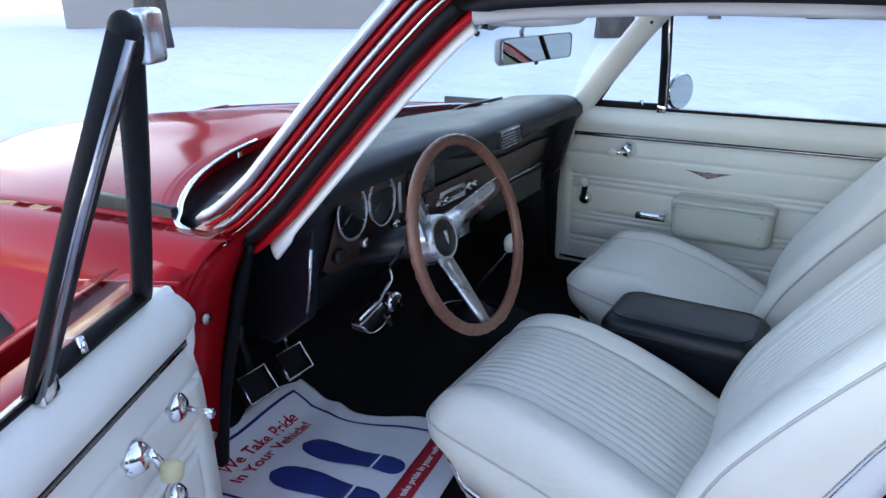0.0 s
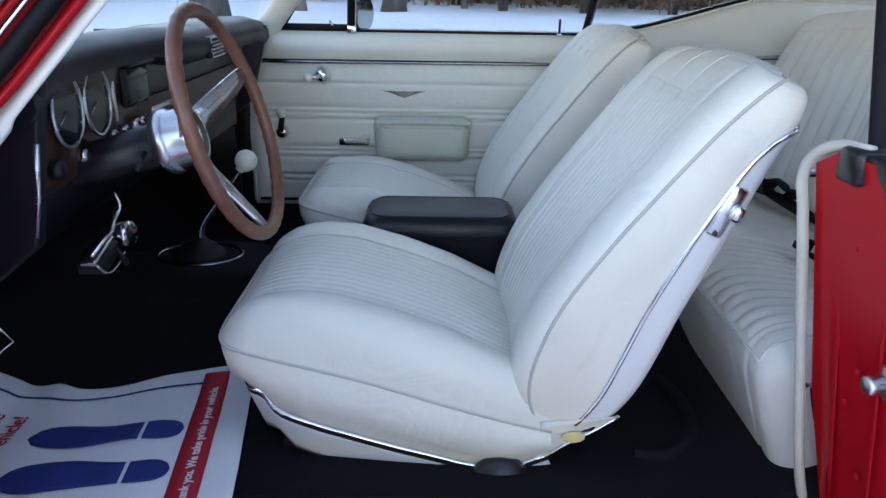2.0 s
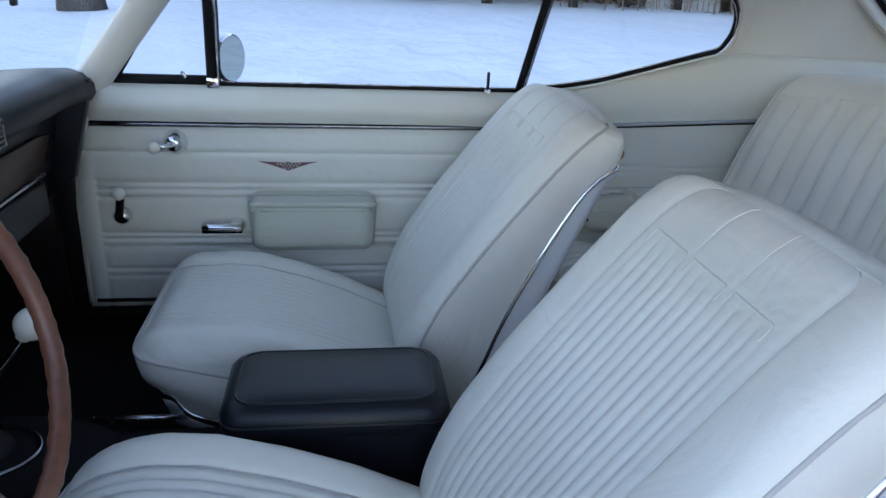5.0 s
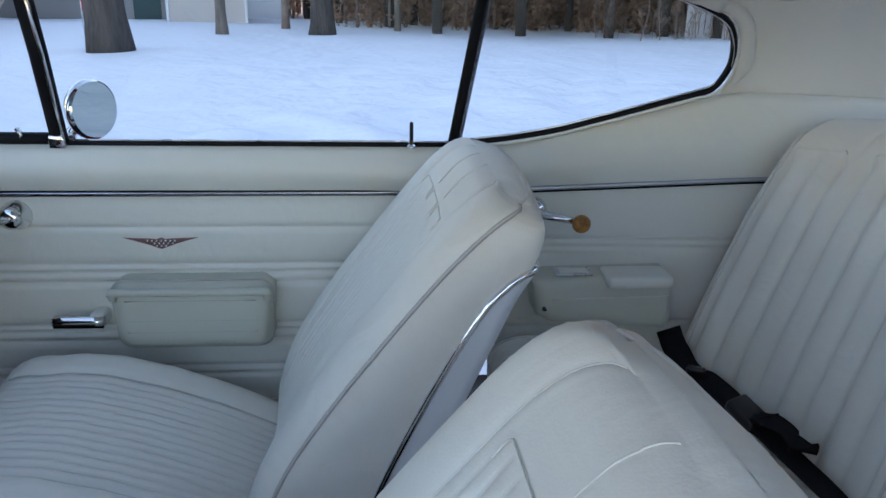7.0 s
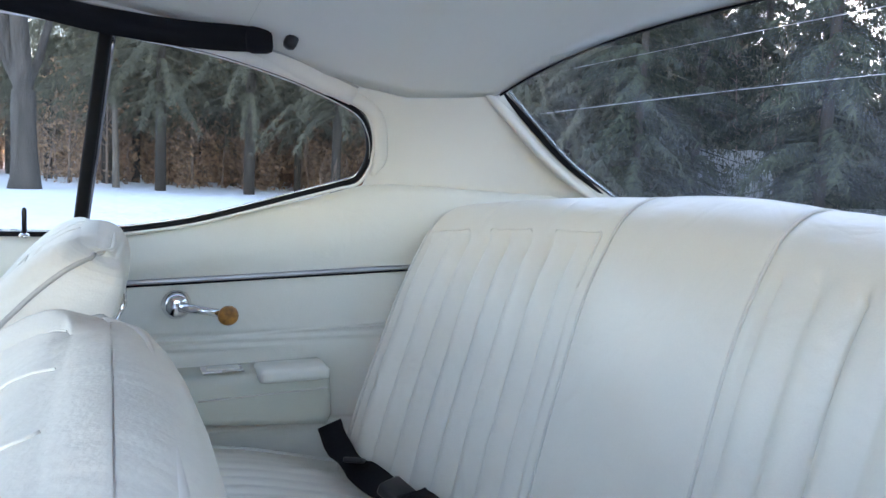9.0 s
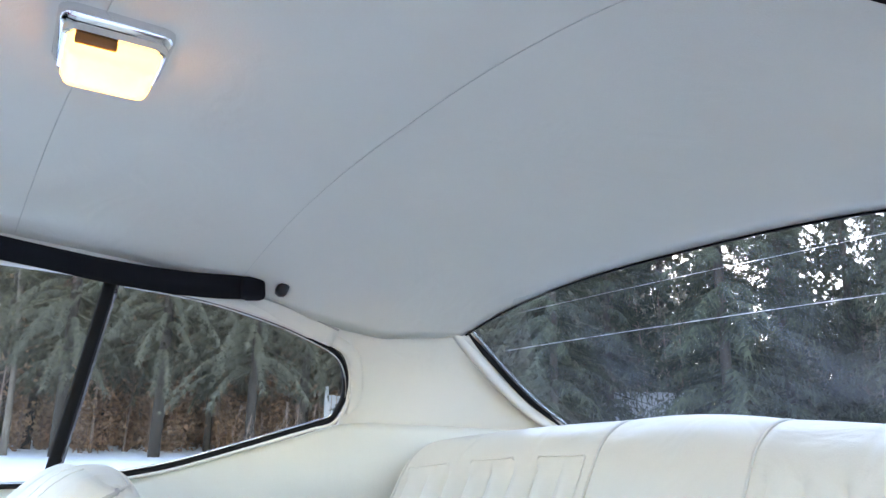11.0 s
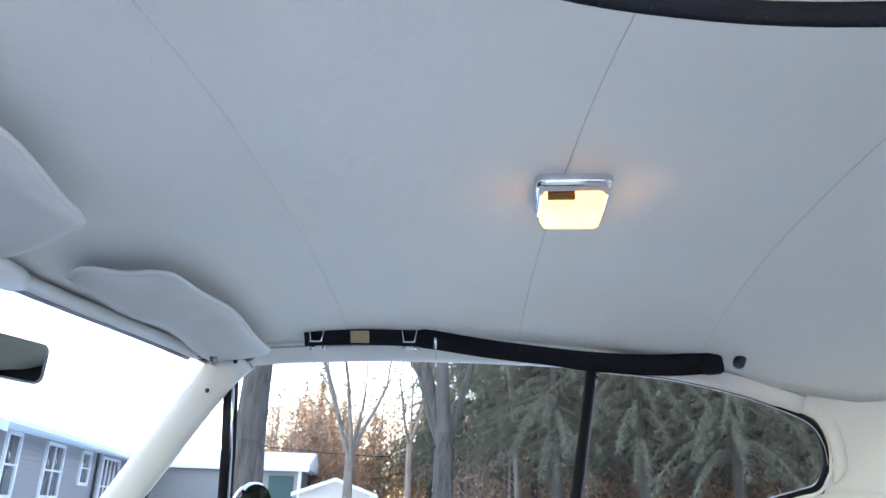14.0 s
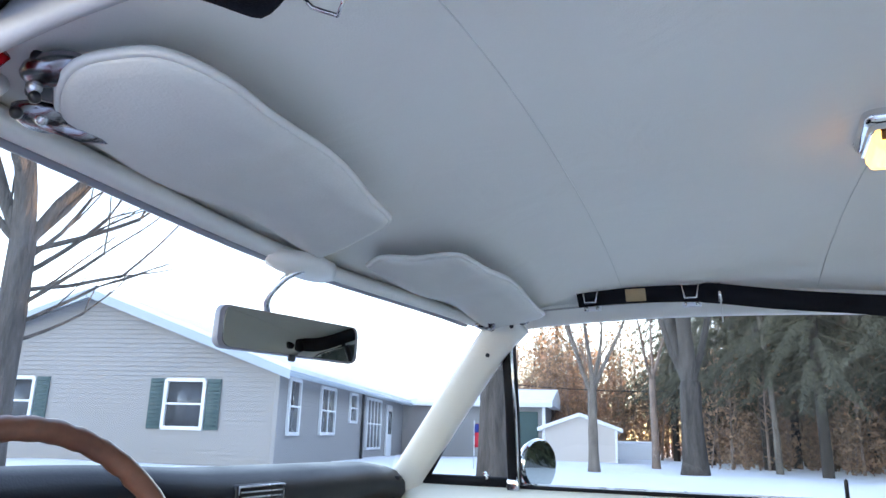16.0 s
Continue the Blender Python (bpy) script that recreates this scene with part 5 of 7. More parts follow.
ys = sorted(set([q * (0.370 + v) for q in (-1, 1) for v in spaced(-0.214, 0.214, 85)] + [q * v for q in (-1, 1) for v in (0, 0.05, 0.1, 0.125, 0.131, 0.137, 0.143, 0.15, 0.588, 0.592, 0.597, 0.602, 0.607, 0.612, 0.618, 0.62, 0.628, 0.634, 0.638, 0.64)]))
part("backrest", sheet(lambda k, y: bench(RB, k, y * (1 - 0.03 * max(0, k - 0.6)), 0.64, (0.03, 0.585)), spaced(0, 1, 51), ys), VINYL_REAR, rear, "white pleated vinyl rear backrest")
part("seat_cushion", sheet(lambda k, y: bench(RC, k, y, 0.685, (0.34, 0.97)), spaced(0, 1, 51), sorted(ys + [q * v for q in (-1, 1) for v in (0.65, 0.66, 0.67, 0.677, 0.682, 0.685)])), VINYL_REAR, rear, "white pleated vinyl rear cushion")
for a in (0.137, 0.600):
    for s in (-1, 1):
        part("seam_welt", tube([Vector(bench(RB, k, s * a, 0.64, (0.03, 0.585))) + Vector((-0.001, 0, 0.003)) for k in spaced(0.02, 0.97, 40)], 0.0024, 6), WHITE_PIPING, rear)
for s in (-1, 1):
    for c in (0.2095, 0.370, 0.5305)[0 if s > 0 else 1:]:
        loop = [Vector(bench(RB, k, s * (c + dy), 0.64, (0.03, 0.585))) + Vector((-0.001, 0, 0.001)) for dy, k in ((-0.0535, 0.47), (-0.0535, 0.52), (-0.0535, 0.57), (-0.050, 0.595), (-0.030, 0.603), (0.030, 0.603), (0.050, 0.595), (0.0535, 0.57), (0.0535, 0.52), (0.0535, 0.47))]
        part("pressed_end", tube(smooth_path(loop, 40), 0.0017, 6), VINYL_REAR, rear)
    part("cushion_welt", tube([Vector(bench(RC, k, s * 0.64, 0.685, (0.34, 0.97))) + Vector((0, 0, 0.001)) for k in spaced(0.312, 0.97, 30)], 0.0032, 6), WHITE_PIPING, rear)
part("front_welt", tube([Vector(bench(RC, 0.312, y, 0.685, (0.34, 0.97))) for y in spaced(-0.64, 0.64, 50)], 0.0032, 6), WHITE_PIPING, rear)

# lap belt on the bench
belt = thing("rear_lap_belt", (0.55, 0.4, 0.46), "black webbing lap belt lying on the rear bench", "seat belt")
bp = smooth_path([(0.572, 0.610, 0.535), (0.575, 0.570, 0.512), (0.590, 0.52, 0.492), (0.605, 0.46, 0.486), (0.622, 0.40, 0.482), (0.640, 0.31, 0.478), (0.664, 0.20, 0.468), (0.676, 0.10, 0.462)], 36)
part("webbing", band(bp, [0.048] * 12 + [0.052] * 12 + [0.032] * 12, 0.006, [(-0.4 - 0.4 * math.sin(i * 0.5), 0.25 * math.cos(i * 0.7), 1) for i in range(36)]), WEBBING, belt)
part("buckle", box((0.618, 0.355, 0.500), (0.05, 0.06, 0.022), 0.006, Matrix.Rotation(0.5, 3, "Z") @ Matrix.Rotation(0.35, 3, "X")), BLACK_PLASTIC, belt)
part("tongue", box((0.588, 0.50, 0.505), (0.035, 0.05, 0.010), 0.004, Matrix.Rotation(-0.5, 3, "Z") @ Matrix.Rotation(-0.4, 3, "X")), BLACK_PLASTIC, belt)
fold = smooth_path([(0.645, 0.38, 0.490), (0.630, 0.32, 0.510), (0.612, 0.29, 0.530), (0.632, 0.265, 0.526), (0.656, 0.245, 0.502), (0.672, 0.27, 0.484)], 24)
part("folded_end", band(fold, 0.046, 0.005, [(0.5 * math.cos(i * 0.5), 0.5 * math.sin(i * 0.4), 1) for i in range(24)]), WEBBING, belt, "crumpled loose end of the belt")
b2 = thing("rear_belt_loop", (0.42, -0.45, 0.49), "black belt loop on the rear bench cushion", "seat belt")
part("webbing", band(smooth_path([(0.523, -0.323, 0.500), (0.511, -0.266, 0.515), (0.485, -0.220, 0.525), (0.457, -0.239, 0.515), (0.484, -0.269, 0.500), (0.506, -0.342, 0.495)], 20), 0.04, 0.005, (0.2, 0.1, 1)), WEBBING, b2)

# rear side fittings: window crank, armrest with ashtray
for s in (-1, 1):
    rk = thing("rear_window_crank", (0.297, s * 0.70, 0.74), "chrome rear window crank with amber knob", "window crank", "rear window cranks")
    part("escutcheon", lathe([(0.027, 0), (0.026, 0.012), (0.02, 0.024), (0.012, 0.028)], (0.297, s * 0.702, 0.764), (0, -s, 0), 20), CHROME, rk)
    part("arm", tube([(0.30, s * 0.672, 0.764), (0.34, s * 0.664, 0.758), (0.38, s * 0.658, 0.751)], [0.010, 0.008, 0.007], 8), CHROME, rk)
    part("knob", lathe([(0.008, 0), (0.017, 0.004), (0.019, 0.012), (0.016, 0.020), (0.008, 0.022)], (0.383, s * 0.660, 0.75), (0, -s, 0), 16), AMBER, rk, "amber plastic knob")
    ar = thing("ashtray_box", (0.43, s * 0.66, 0.53), "ivory rear armrest with lidded ashtray", "ashtray", "rear ashtray boxes")

    def ar_ring(y, g):
        c = [(0.290 - g, 0.632 + g), (0.300 - g, 0.640 + g), (0.565 + g, 0.650 + g), (0.578 + g, 0.640 + g), (0.585 + g, 0.545 - g), (0.575 + g, 0.525 - g), (0.33 - g, 0.545 - g), (0.302 - g, 0.560 - g)]
        return [(x, s * y, z) for x, z in c]

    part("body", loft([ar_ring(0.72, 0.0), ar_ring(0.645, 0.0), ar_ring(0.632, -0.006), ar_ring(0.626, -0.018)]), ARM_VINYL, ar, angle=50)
    part("ashtray_lid", box((0.502, s * 0.640, 0.640), (0.135, 0.075, 0.026), 0.009), DOOR_VINYL, ar, "raised ivory ashtray lid")
    part("ashtray_slot", box((0.375, s * 0.655, 0.6475), (0.075, 0.04, 0.004), 0.001), BRUSHED, ar)
    part("slot_inset", box((0.375, s * 0.655, 0.650), (0.06, 0.026, 0.003), 0.001), DOOR_VINYL, ar)
    part("screw_hole", ball((0.317, s * 0.6275, 0.578), 0.006, (1, 0.3, 1), 10, 6), BLACK_PLASTIC, ar)
    part("armrest_line", tube([(x, s * 0.6255, 0.598 + 0.03 * (x - 0.33)) for x in spaced(0.33, 0.57, 6)], 0.002, 6), WHITE_PIPING, ar)

# ---------- dashboard ----------
dash = thing("dashboard", (-1.05, 0, 0.55), "black padded dashboard with walnut panel and round gauges", "dashboard")
PAD = [(-1.34, 0.872), (-1.33, 0.898), (-1.22, 0.912), (-1.10, 0.925), (-1.0, 0.934), (-0.94, 0.936), (-0.905, 0.926), (-0.886, 0.903), (-0.884, 0.880), (-0.896, 0.862), (-0.925, 0.852), (-0.965, 0.850), (-1.0, 0.84)]


def pad_ring(y):
    a = abs(y) / 0.70
    bow = 0.0 if a < 0.8 else 0.05 * ((a - 0.8) / 0.2) ** 2
    hood = -0.030 * math.exp(-((y + 0.36) / 0.26) ** 4)
    drop = 0.012 * max(0, a - 0.85) / 0.15
    low = 0.028 * math.exp(-((y + 0.36) / 0.26) ** 4)
    return [(x + hood * (x > -0.99) + (0.30 * a * a if x < -1.2 else 0), y, z - drop + 0.010 * math.exp(-((y + 0.33) / 0.30) ** 4) * (x > -1.05) + low * (z < 0.87) * (x > -1.0)) for x, z in PAD]


part("pad", loft([pad_ring(y) for y in spaced(-0.705, 0.705, 48)]), BLACK_VINYL, dash, "black padded dash top", angle=60)
part("end_cap", prism([(-0.884, 0.690, 0.905), (-0.893, 0.690, 0.86), (-0.945, 0.690, 0.672), (-1.03, 0.690, 0.60), (-1.15, 0.690, 0.60), (-1.15, 0.690, 0.90)], (0, -0.03, 0), 0.005), BLACK_VINYL, dash)
part("end_molding", tube([(-0.918, 0.664, 0.83), (-0.945, 0.664, 0.74), (-0.962, 0.664, 0.69)], 0.004, 6), BRUSHED, dash)
part("end_cap", prism([(-0.884, -0.690, 0.905), (-0.893, -0.690, 0.86), (-0.93, -0.690, 0.66), (-1.03, -0.690, 0.58), (-1.15, -0.690, 0.60), (-1.15, -0.690, 0.90)], (0, 0.03, 0), 0.005), BLACK_VINYL, dash)
part("side_molding", tube([(-0.900, -0.693, 0.82), (-0.912, -0.693, 0.74), (-0.925, -0.693, 0.68)], 0.0035, 6), BRUSHED, dash)


def face_x(z):
    return -0.958 - 0.16 * (0.86 - z)


def face_point(y, z, out=0.0):
    return Vector((face_x(z) + out, y, z))


part("instrument_face", sheet(lambda y, z: face_point(y, z), spaced(-0.66, 0.67, 28), spaced(0.70, 0.895, 6), 0.02, (-1, 0, 0)), BLACK_PLASTIC, dash)
part("cluster_veneer", prism([tuple(face_point(y, z, 0.004)) for y, z in ((-0.56, 0.705), (-0.58, 0.72), (-0.53, 0.89), (-0.20, 0.89), (-0.19, 0.875), (-0.19, 0.705))], (0.004, 0, 0), 0.001), WOOD_DASH, dash, "dark walnut veneer round the gauges")
part("veneer", prism([tuple(face_point(y, z, 0.004)) for y, z in ((-0.185, 0.715), (-0.185, 0.80), (0.20, 0.80), (0.54, 0.80), (0.60, 0.790), (0.565, 0.715))], (0.004, 0, 0), 0.001), WOOD_DASH, dash, "dark walnut veneer before the passenger")
part("lower_molding", tube([tuple(face_point(y, 0.709, 0.010)) for y in spaced(-0.12, 0.57, 10)], 0.0035, 6), BRUSHED, dash)
part("glove_box_door", box((-0.985, 0.36, 0.655), (0.03, 0.42, 0.085), 0.01), BLACK_PLASTIC, dash)
part("lower_panel", sheet(lambda y, k: (-0.985 + 0.02 * math.sin(k * 3) - 0.10 * k, y, 0.705 - 0.14 * k), spaced(-0.66, 0.66, 16), spaced(0, 1, 8), 0.03, (-1, 0, 0)), BLACK_VINYL, dash)
for y in (-0.500, -0.390):
    c = face_point(y, 0.832, 0.010)
    nrm = Vector((1, 0, 0.16)).normalized()
    ring = [c + Vector((0, 0.050 * math.cos(a), 0.060 * math.sin(a))) for a in [2 * math.pi * i / 36 for i in range(36)]]
    g = part("gauge_face", Geo().add([c + nrm * 0.002] + [c + (p - c) * 0.96 + nrm * 0.002 for p in ring], [(0, i + 1, (i + 1) % 36 + 1) for i in range(36)]), GAUGE, dash, "dark round gauge behind glass", smooth=False)
    part("bezel", tube([p + nrm * 0.004 for p in ring], 0.0035, 6, closed=True), BRUSHED, g)
    for i in range(9):
        a = radians(210 - 30 * i)
        part("tick", tube([c + nrm * 0.0035 + Vector((0, q * 0.052 * math.cos(a), q * 0.060 * math.sin(a))) for q in (0.78, 0.9)], 0.0011, 4), BRUSHED, g)
    part("needle", tube([c + nrm * 0.004, c + nrm * 0.004 + Vector((0, -0.028, -0.018))], 0.0009, 4), BRUSHED, g)
part("gauge_slot", box(tuple(face_point(-0.314, 0.826, 0.010)), (0.006, 0.012, 0.09), 0.002), BRUSHED, dash)
part("clock_pod", box(tuple(face_point(-0.225, 0.842, 0.012)), (0.02, 0.120, 0.085), 0.012), GAUGE, dash, "square dark dash pod")
part("pod_hood", box(tuple(face_point(-0.225, 0.886, 0.014)), (0.03, 0.13, 0.014), 0.005), BLACK_PLASTIC, dash)
for y, z, r in ((-0.540, 0.742, 0.017), (-0.450, 0.746, 0.013), (-0.330, 0.756, 0.013), (-0.282, 0.758, 0.011), (-0.225, 0.760, 0.014), (-0.200, 0.762, 0.010), (-0.130, 0.752, 0.013), (-0.100, 0.755, 0.011), (0.025, 0.762, 0.014), (0.055, 0.764, 0.011)):
    kb = part("knob", lathe([(r, 0), (r, 0.014), (r * 0.8, 0.02), (r * 0.4, 0.021)], face_point(y, z, 0.006), (1, 0, 0.1), 16), CHROME if r < 0.0145 else BLACK_PLASTIC, dash)
    part("knob_centre", lathe([(r * 0.4, 0.021), (r * 0.3, 0.024)], face_point(y, z, 0.006), (1, 0, 0.1), 10), BLACK_PLASTIC, kb)
radio = part("radio", box(tuple(face_point(-0.045, 0.756, 0.008)), (0.012, 0.135, 0.042), 0.004), BRUSHED, dash, "small bright radio face")
part("dial", box(tuple(face_point(-0.045, 0.761, 0.0155)), (0.003, 0.095, 0.014), 0.001), GAUGE, radio)
for i in range(5):
    part("push_button", box(tuple(face_point(-0.083 + 0.019 * i, 0.745, 0.017)), (0.008, 0.015, 0.009), 0.002), CHROME, radio)
vent = part("air_vent", box((-0.890, 0.140, 0.886), (0.020, 0.130, 0.050), 0.006), BLACK_PLASTIC, dash, "black louvred air vent")
part("vent_rim", tube([(-0.879, 0.140 + a * 0.062, 0.886 + b * 0.022) for a, b in ((-1, -1), (1, -1), (1, 1), (-1, 1))], 0.002, 6, closed=True), BRUSHED, vent)
for i in range(4):
    part("louvre", box((-0.880, 0.140, 0.8735 + 0.0085 * i), (0.006, 0.112, 0.0026), 0.001), BRUSHED, vent)
for i in range(5):
    part("heater_slot", box((-0.995, 0.055, 0.600 + 0.008 * i), (0.006, 0.09, 0.003)), BRUSHED, dash)

# ---------- steering ----------
wheel = thing("steering_wheel", (-0.75, -0.385, 0.6), "wood-rimmed three-spoke steering wheel with brushed metal spokes", "steering wheel")
WC = Vector((-0.701, -0.417, 0.800))
ax = Vector((0.960, 0.0, 0.28)).normalized()
vup = Vector((-0.28, 0.0, 0.960)).normalized()
vright = Vector((0, 1, 0))
R = 0.201
rim_pts = []
for i in range(120):
    a = 2 * math.pi * i / 120
    rr = R + 0.0008 * math.sin(a * 40) * (1 if 0.2 < (a % (2 * math.pi / 3)) < 1.6 else 0)
    rim_pts.append(WC + rr * (math.cos(a) * vup + math.sin(a) * vright))
rad = [0.0125 + 0.0008 * math.sin(2 * math.pi * i / 120 * 44) for i in range(120)]
part("rim", tube(rim_pts, rad, 12, closed=True), WOOD_RIM, wheel, "reddish brown wood-grain rim with finger grips")
HUB = WC - ax * 0.105
for deg in (68, 188, 308):
    a = radians(deg)
    dirv = math.cos(a) * vup + math.sin(a) * vright
    side = -math.sin(a) * vup + math.cos(a) * vright
    pts = [HUB + dirv * 0.03 + ax * 0.02, HUB + dirv * 0.10 + ax * 0.056, HUB + dirv * 0.165 + ax * 0.090, HUB + dirv * 0.194 + ax * 0.105]
    rings = []
    for p, w in zip(pts, (0.027, 0.023, 0.018, 0.013)):
        rings.append([p + side * w + ax * 0.003, p - side * w + ax * 0.003, p - side * w - ax * 0.003, p + side * w - ax * 0.003])
    sp = part("spoke", loft(rings), BRUSHED, wheel, "brushed metal spoke")
    part("spoke_rivet", lathe([(0.004, 0), (0.003, 0.003)], pts[3] + ax * 0.004, ax, 8), CHROME, sp)
hub = part("hub", lathe([(0.036, -0.040), (0.052, -0.030), (0.059, -0.022), (0.060, -0.010), (0.056, -0.004), (0.053, 0.0), (0.053, 0.028), (0.050, 0.036), (0.045, 0.038)], HUB, ax, 32), BRUSHED, wheel, "round polished horn hub")
part("hub_ring", tube([HUB + ax * 0.036 + 0.046 * (math.cos(q) * vup + math.sin(q) * vright) for q in [2 * math.pi * i / 32 for i in range(32)]], 0.0035, 6, closed=True), CHROME, hub)
part("horn_cap", lathe([(0.043, 0.030), (0.043, 0.036), (0.039, 0.040), (0.012, 0.042)], HUB, ax, 28), BLACK_PLASTIC, hub)
part("cap_badge", prism([tuple(HUB + ax * 0.0425 + q * vright + w * vup) for q, w in ((-0.007, 0.016), (0.007, 0.016), (0.004, -0.004), (0, -0.018), (-0.004, -0.004))], tuple(ax * 0.002)), CHROME, hub)
part("column", tube([HUB - ax * 0.02, HUB - ax * 0.2, HUB - ax * 0.42], [0.04, 0.038, 0.036], 16), BLACK_PLASTIC, wheel)
part("turn_lever", tube([HUB - ax * 0.05 + Vector((0, -0.03, 0)), HUB - ax * 0.035 + Vector((0, -0.11, -0.02))], [0.004, 0.003], 8), BLACK_PLASTIC, wheel)
under = thing("heater_control_bracket", (-0.97, -0.40, 0.53), "chrome under-dash gauge bracket with small dial", "gauge")
part("bracket", box((-0.96, -0.455, 0.570), (0.03, 0.09, 0.012), 0.003, Matrix.Rotation(0.25, 3, "X")), CHROME, under)
part("bar", tube([(-0.95, -0.50, 0.575), (-0.94, -0.43, 0.60), (-0.95, -0.38, 0.625)], 0.005, 6), CHROME, under)
dial = part("dial_case", lathe([(0.024, -0.03), (0.026, 0.0), (0.024, 0.006)], (-0.93, -0.385, 0.578), (1, -0.1, 0.1), 20), CHROME, under)
part("dial_face", lathe([(0.019, 0.006), (0.018, 0.0075)], (-0.93, -0.385, 0.578), (1, -0.1, 0.1), 20), GAUGE, dial)
part("case", box((-0.965, -0.445, 0.553), (0.05, 0.075, 0.030), 0.004, Matrix.Rotation(0.25, 3, "X")), BLACK_PLASTIC, under, "black switch case")
part("hanger", tube(smooth_path([(-0.955, -0.39, 0.60), (-0.945, -0.372, 0.628), (-0.955, -0.366, 0.655)], 10), 0.0035, 6), CHROME, under)
part("lower_loop", tube(smooth_path([(-0.945, -0.495, 0.555), (-0.94, -0.47, 0.530), (-0.94, -0.43, 0.528), (-0.935, -0.40, 0.548)], 14), 0.0028, 6), CHROME, under)
part("warning_light", ball((-0.918, -0.385, 0.584), 0.004, segs=8, rings=5), EMBLEM_RED, under)
part("wire", tube(smooth_path([(-0.94, -0.42, 0.56), (-0.93, -0.41, 0.53), (-0.95, -0.38, 0.52), (-0.99, -0.36, 0.58)], 12), 0.004, 6), BLACK_PLASTIC, under)

# ---------- pedals ----------
for y in (-0.612, -0.482):
    pd = thing("pedal", (-1.20, y, 0.33), "black rubber foot pedal with bright metal edge", "pedal", "foot pedals")
    tilt = Matrix.Rotation(radians(-35), 3, "Y")
    part("pad", box((-1.20, y, 0.385), (0.022, 0.088, 0.070), 0.008, tilt), RUBBER, pd)
    fr = [Vector((-1.188, y, 0.392)) + tilt @ Vector((0.004, a, b)) for a, b in ((-0.044, -0.035), (0.044, -0.035), (0.044, 0.035), (-0.044, 0.035))]
    part("edge", tube(fr, 0.004, 6, closed=True), CHROME, pd)
    part("arm", tube([(-1.21, y + 0.01, 0.40), (-1.24, y + 0.015, 0.50), (-1.21, y + 0.02, 0.62)], 0.011, 8, flat=0.6), CHROME if y > -0.5 else BLACK_PLASTIC, pd)

# ---------- shifter, console armrest ----------
sh = thing("gear_shifter", (-0.926, 0, 0.36), "chrome gear lever with white ball knob", "gear lever")
oval = [Vector((-0.931 + 0.105 * math.cos(a), 0.0 + 0.075 * math.sin(a), 0.388)) for a in [2 * math.pi * i / 36 for i in range(36)]]
part("boot_console", loft([[Vector((-0.89 + 0.20 * math.cos(a) * q, 0.125 * math.sin(a) * q, z)) for a in [2 * math.pi * i / 36 for i in range(36)]] for q, z in ((1.06, 0.26), (1.03, 0.34), (0.98, 0.372), (0.88, 0.384), (0.55, 0.386))]), CARPET, sh, "black hump round the gear lever")
part("boot_ring", tube(oval, 0.0045, 8, closed=True), DARK_CHROME, sh)
part("boot", lathe([(0.065, 0.0), (0.06, 0.012), (0.045, 0.02), (0.04, 0.03), (0.02, 0.04), (0.014, 0.05)], (-0.931, 0, 0.385), (0.1, 0, 1), 20), RUBBER, sh)
part("lever", tube(smooth_path([(-0.928, 0, 0.40), (-0.921, -0.002, 0.46), (-0.881, -0.006, 0.52), (-0.836, -0.012, 0.575), (-0.801, -0.016, 0.622)], 20), [0.008] * 12 + [0.006] * 8, 10), CHROME, sh)
part("knob", joined(ball((-0.793, -0.017, 0.636), 0.0265), lathe([(0.011, -0.03), (0.010, -0.02)], (-0.793, -0.017, 0.636), (0.6, 0, 0.8), 12)), IVORY, sh, "white ball knob")
cons = thing("console_armrest", (-0.33, -0.02, 0.25), "black padded centre console armrest between the front seats", "armrest")


def cons_ring(z, gx, gy):
    x0, x1, y0, y1, r = -0.505 - gx, -0.150 + gx, -0.115 - gy, 0.085 + gy, 0.035
    pts = []
    for cx, cy, a0 in ((x1 - r, y1 - r, 0), (x0 + r, y1 - r, 90), (x0 + r, y0 + r, 180), (x1 - r, y0 + r, 270)):
        for k in range(6):
            a = radians(a0 + 18 * k)
            pts.append((cx + r * math.cos(a), cy + r * math.sin(a), z))
    return pts


part("box", loft([cons_ring(0.26, -0.03, -0.012), cons_ring(0.436, -0.010, -0.004), cons_ring(0.478, -0.004, -0.002)]), BLACK_VINYL, cons, angle=50)
part("lid", loft([cons_ring(0.476, 0.004, 0.003), cons_ring(0.486, 0.007, 0.006), cons_ring(0.508, 0.006, 0.004), cons_ring(0.522, -0.004, -0.006), cons_ring(0.529, -0.02, -0.022), cons_ring(0.531, -0.06, -0.06)]), BLACK_VINYL, cons, "soft black lid with stitched edge", angle=50)
part("lid_seam", tube([Vector(p) for p in cons_ring(0.498, 0.0068, 0.0055)], 0.002, 6, closed=True), BLACK_PLASTIC, cons)
part("lid_crease", tube([Vector(p) + Vector((0, 0, 0)) for p in cons_ring(0.5275, -0.016, -0.018)], 0.0025, 6, closed=True), BLACK_VINYL, cons)
# sill strip of the tunnel
trim = solo("tunnel_strip", tube([(-0.80, 0.16, 0.335), (-0.60, 0.17, 0.33)], 0.006, 6), BRUSHED, "bright strip at the edge of the floor tunnel", "trim")

# ---------- paper floor mat ----------
mat_thing = thing("paper_floor_mat", (-0.95, -0.5, 0.25), "printed white paper floor mat with blue shoe prints", "floor mat")


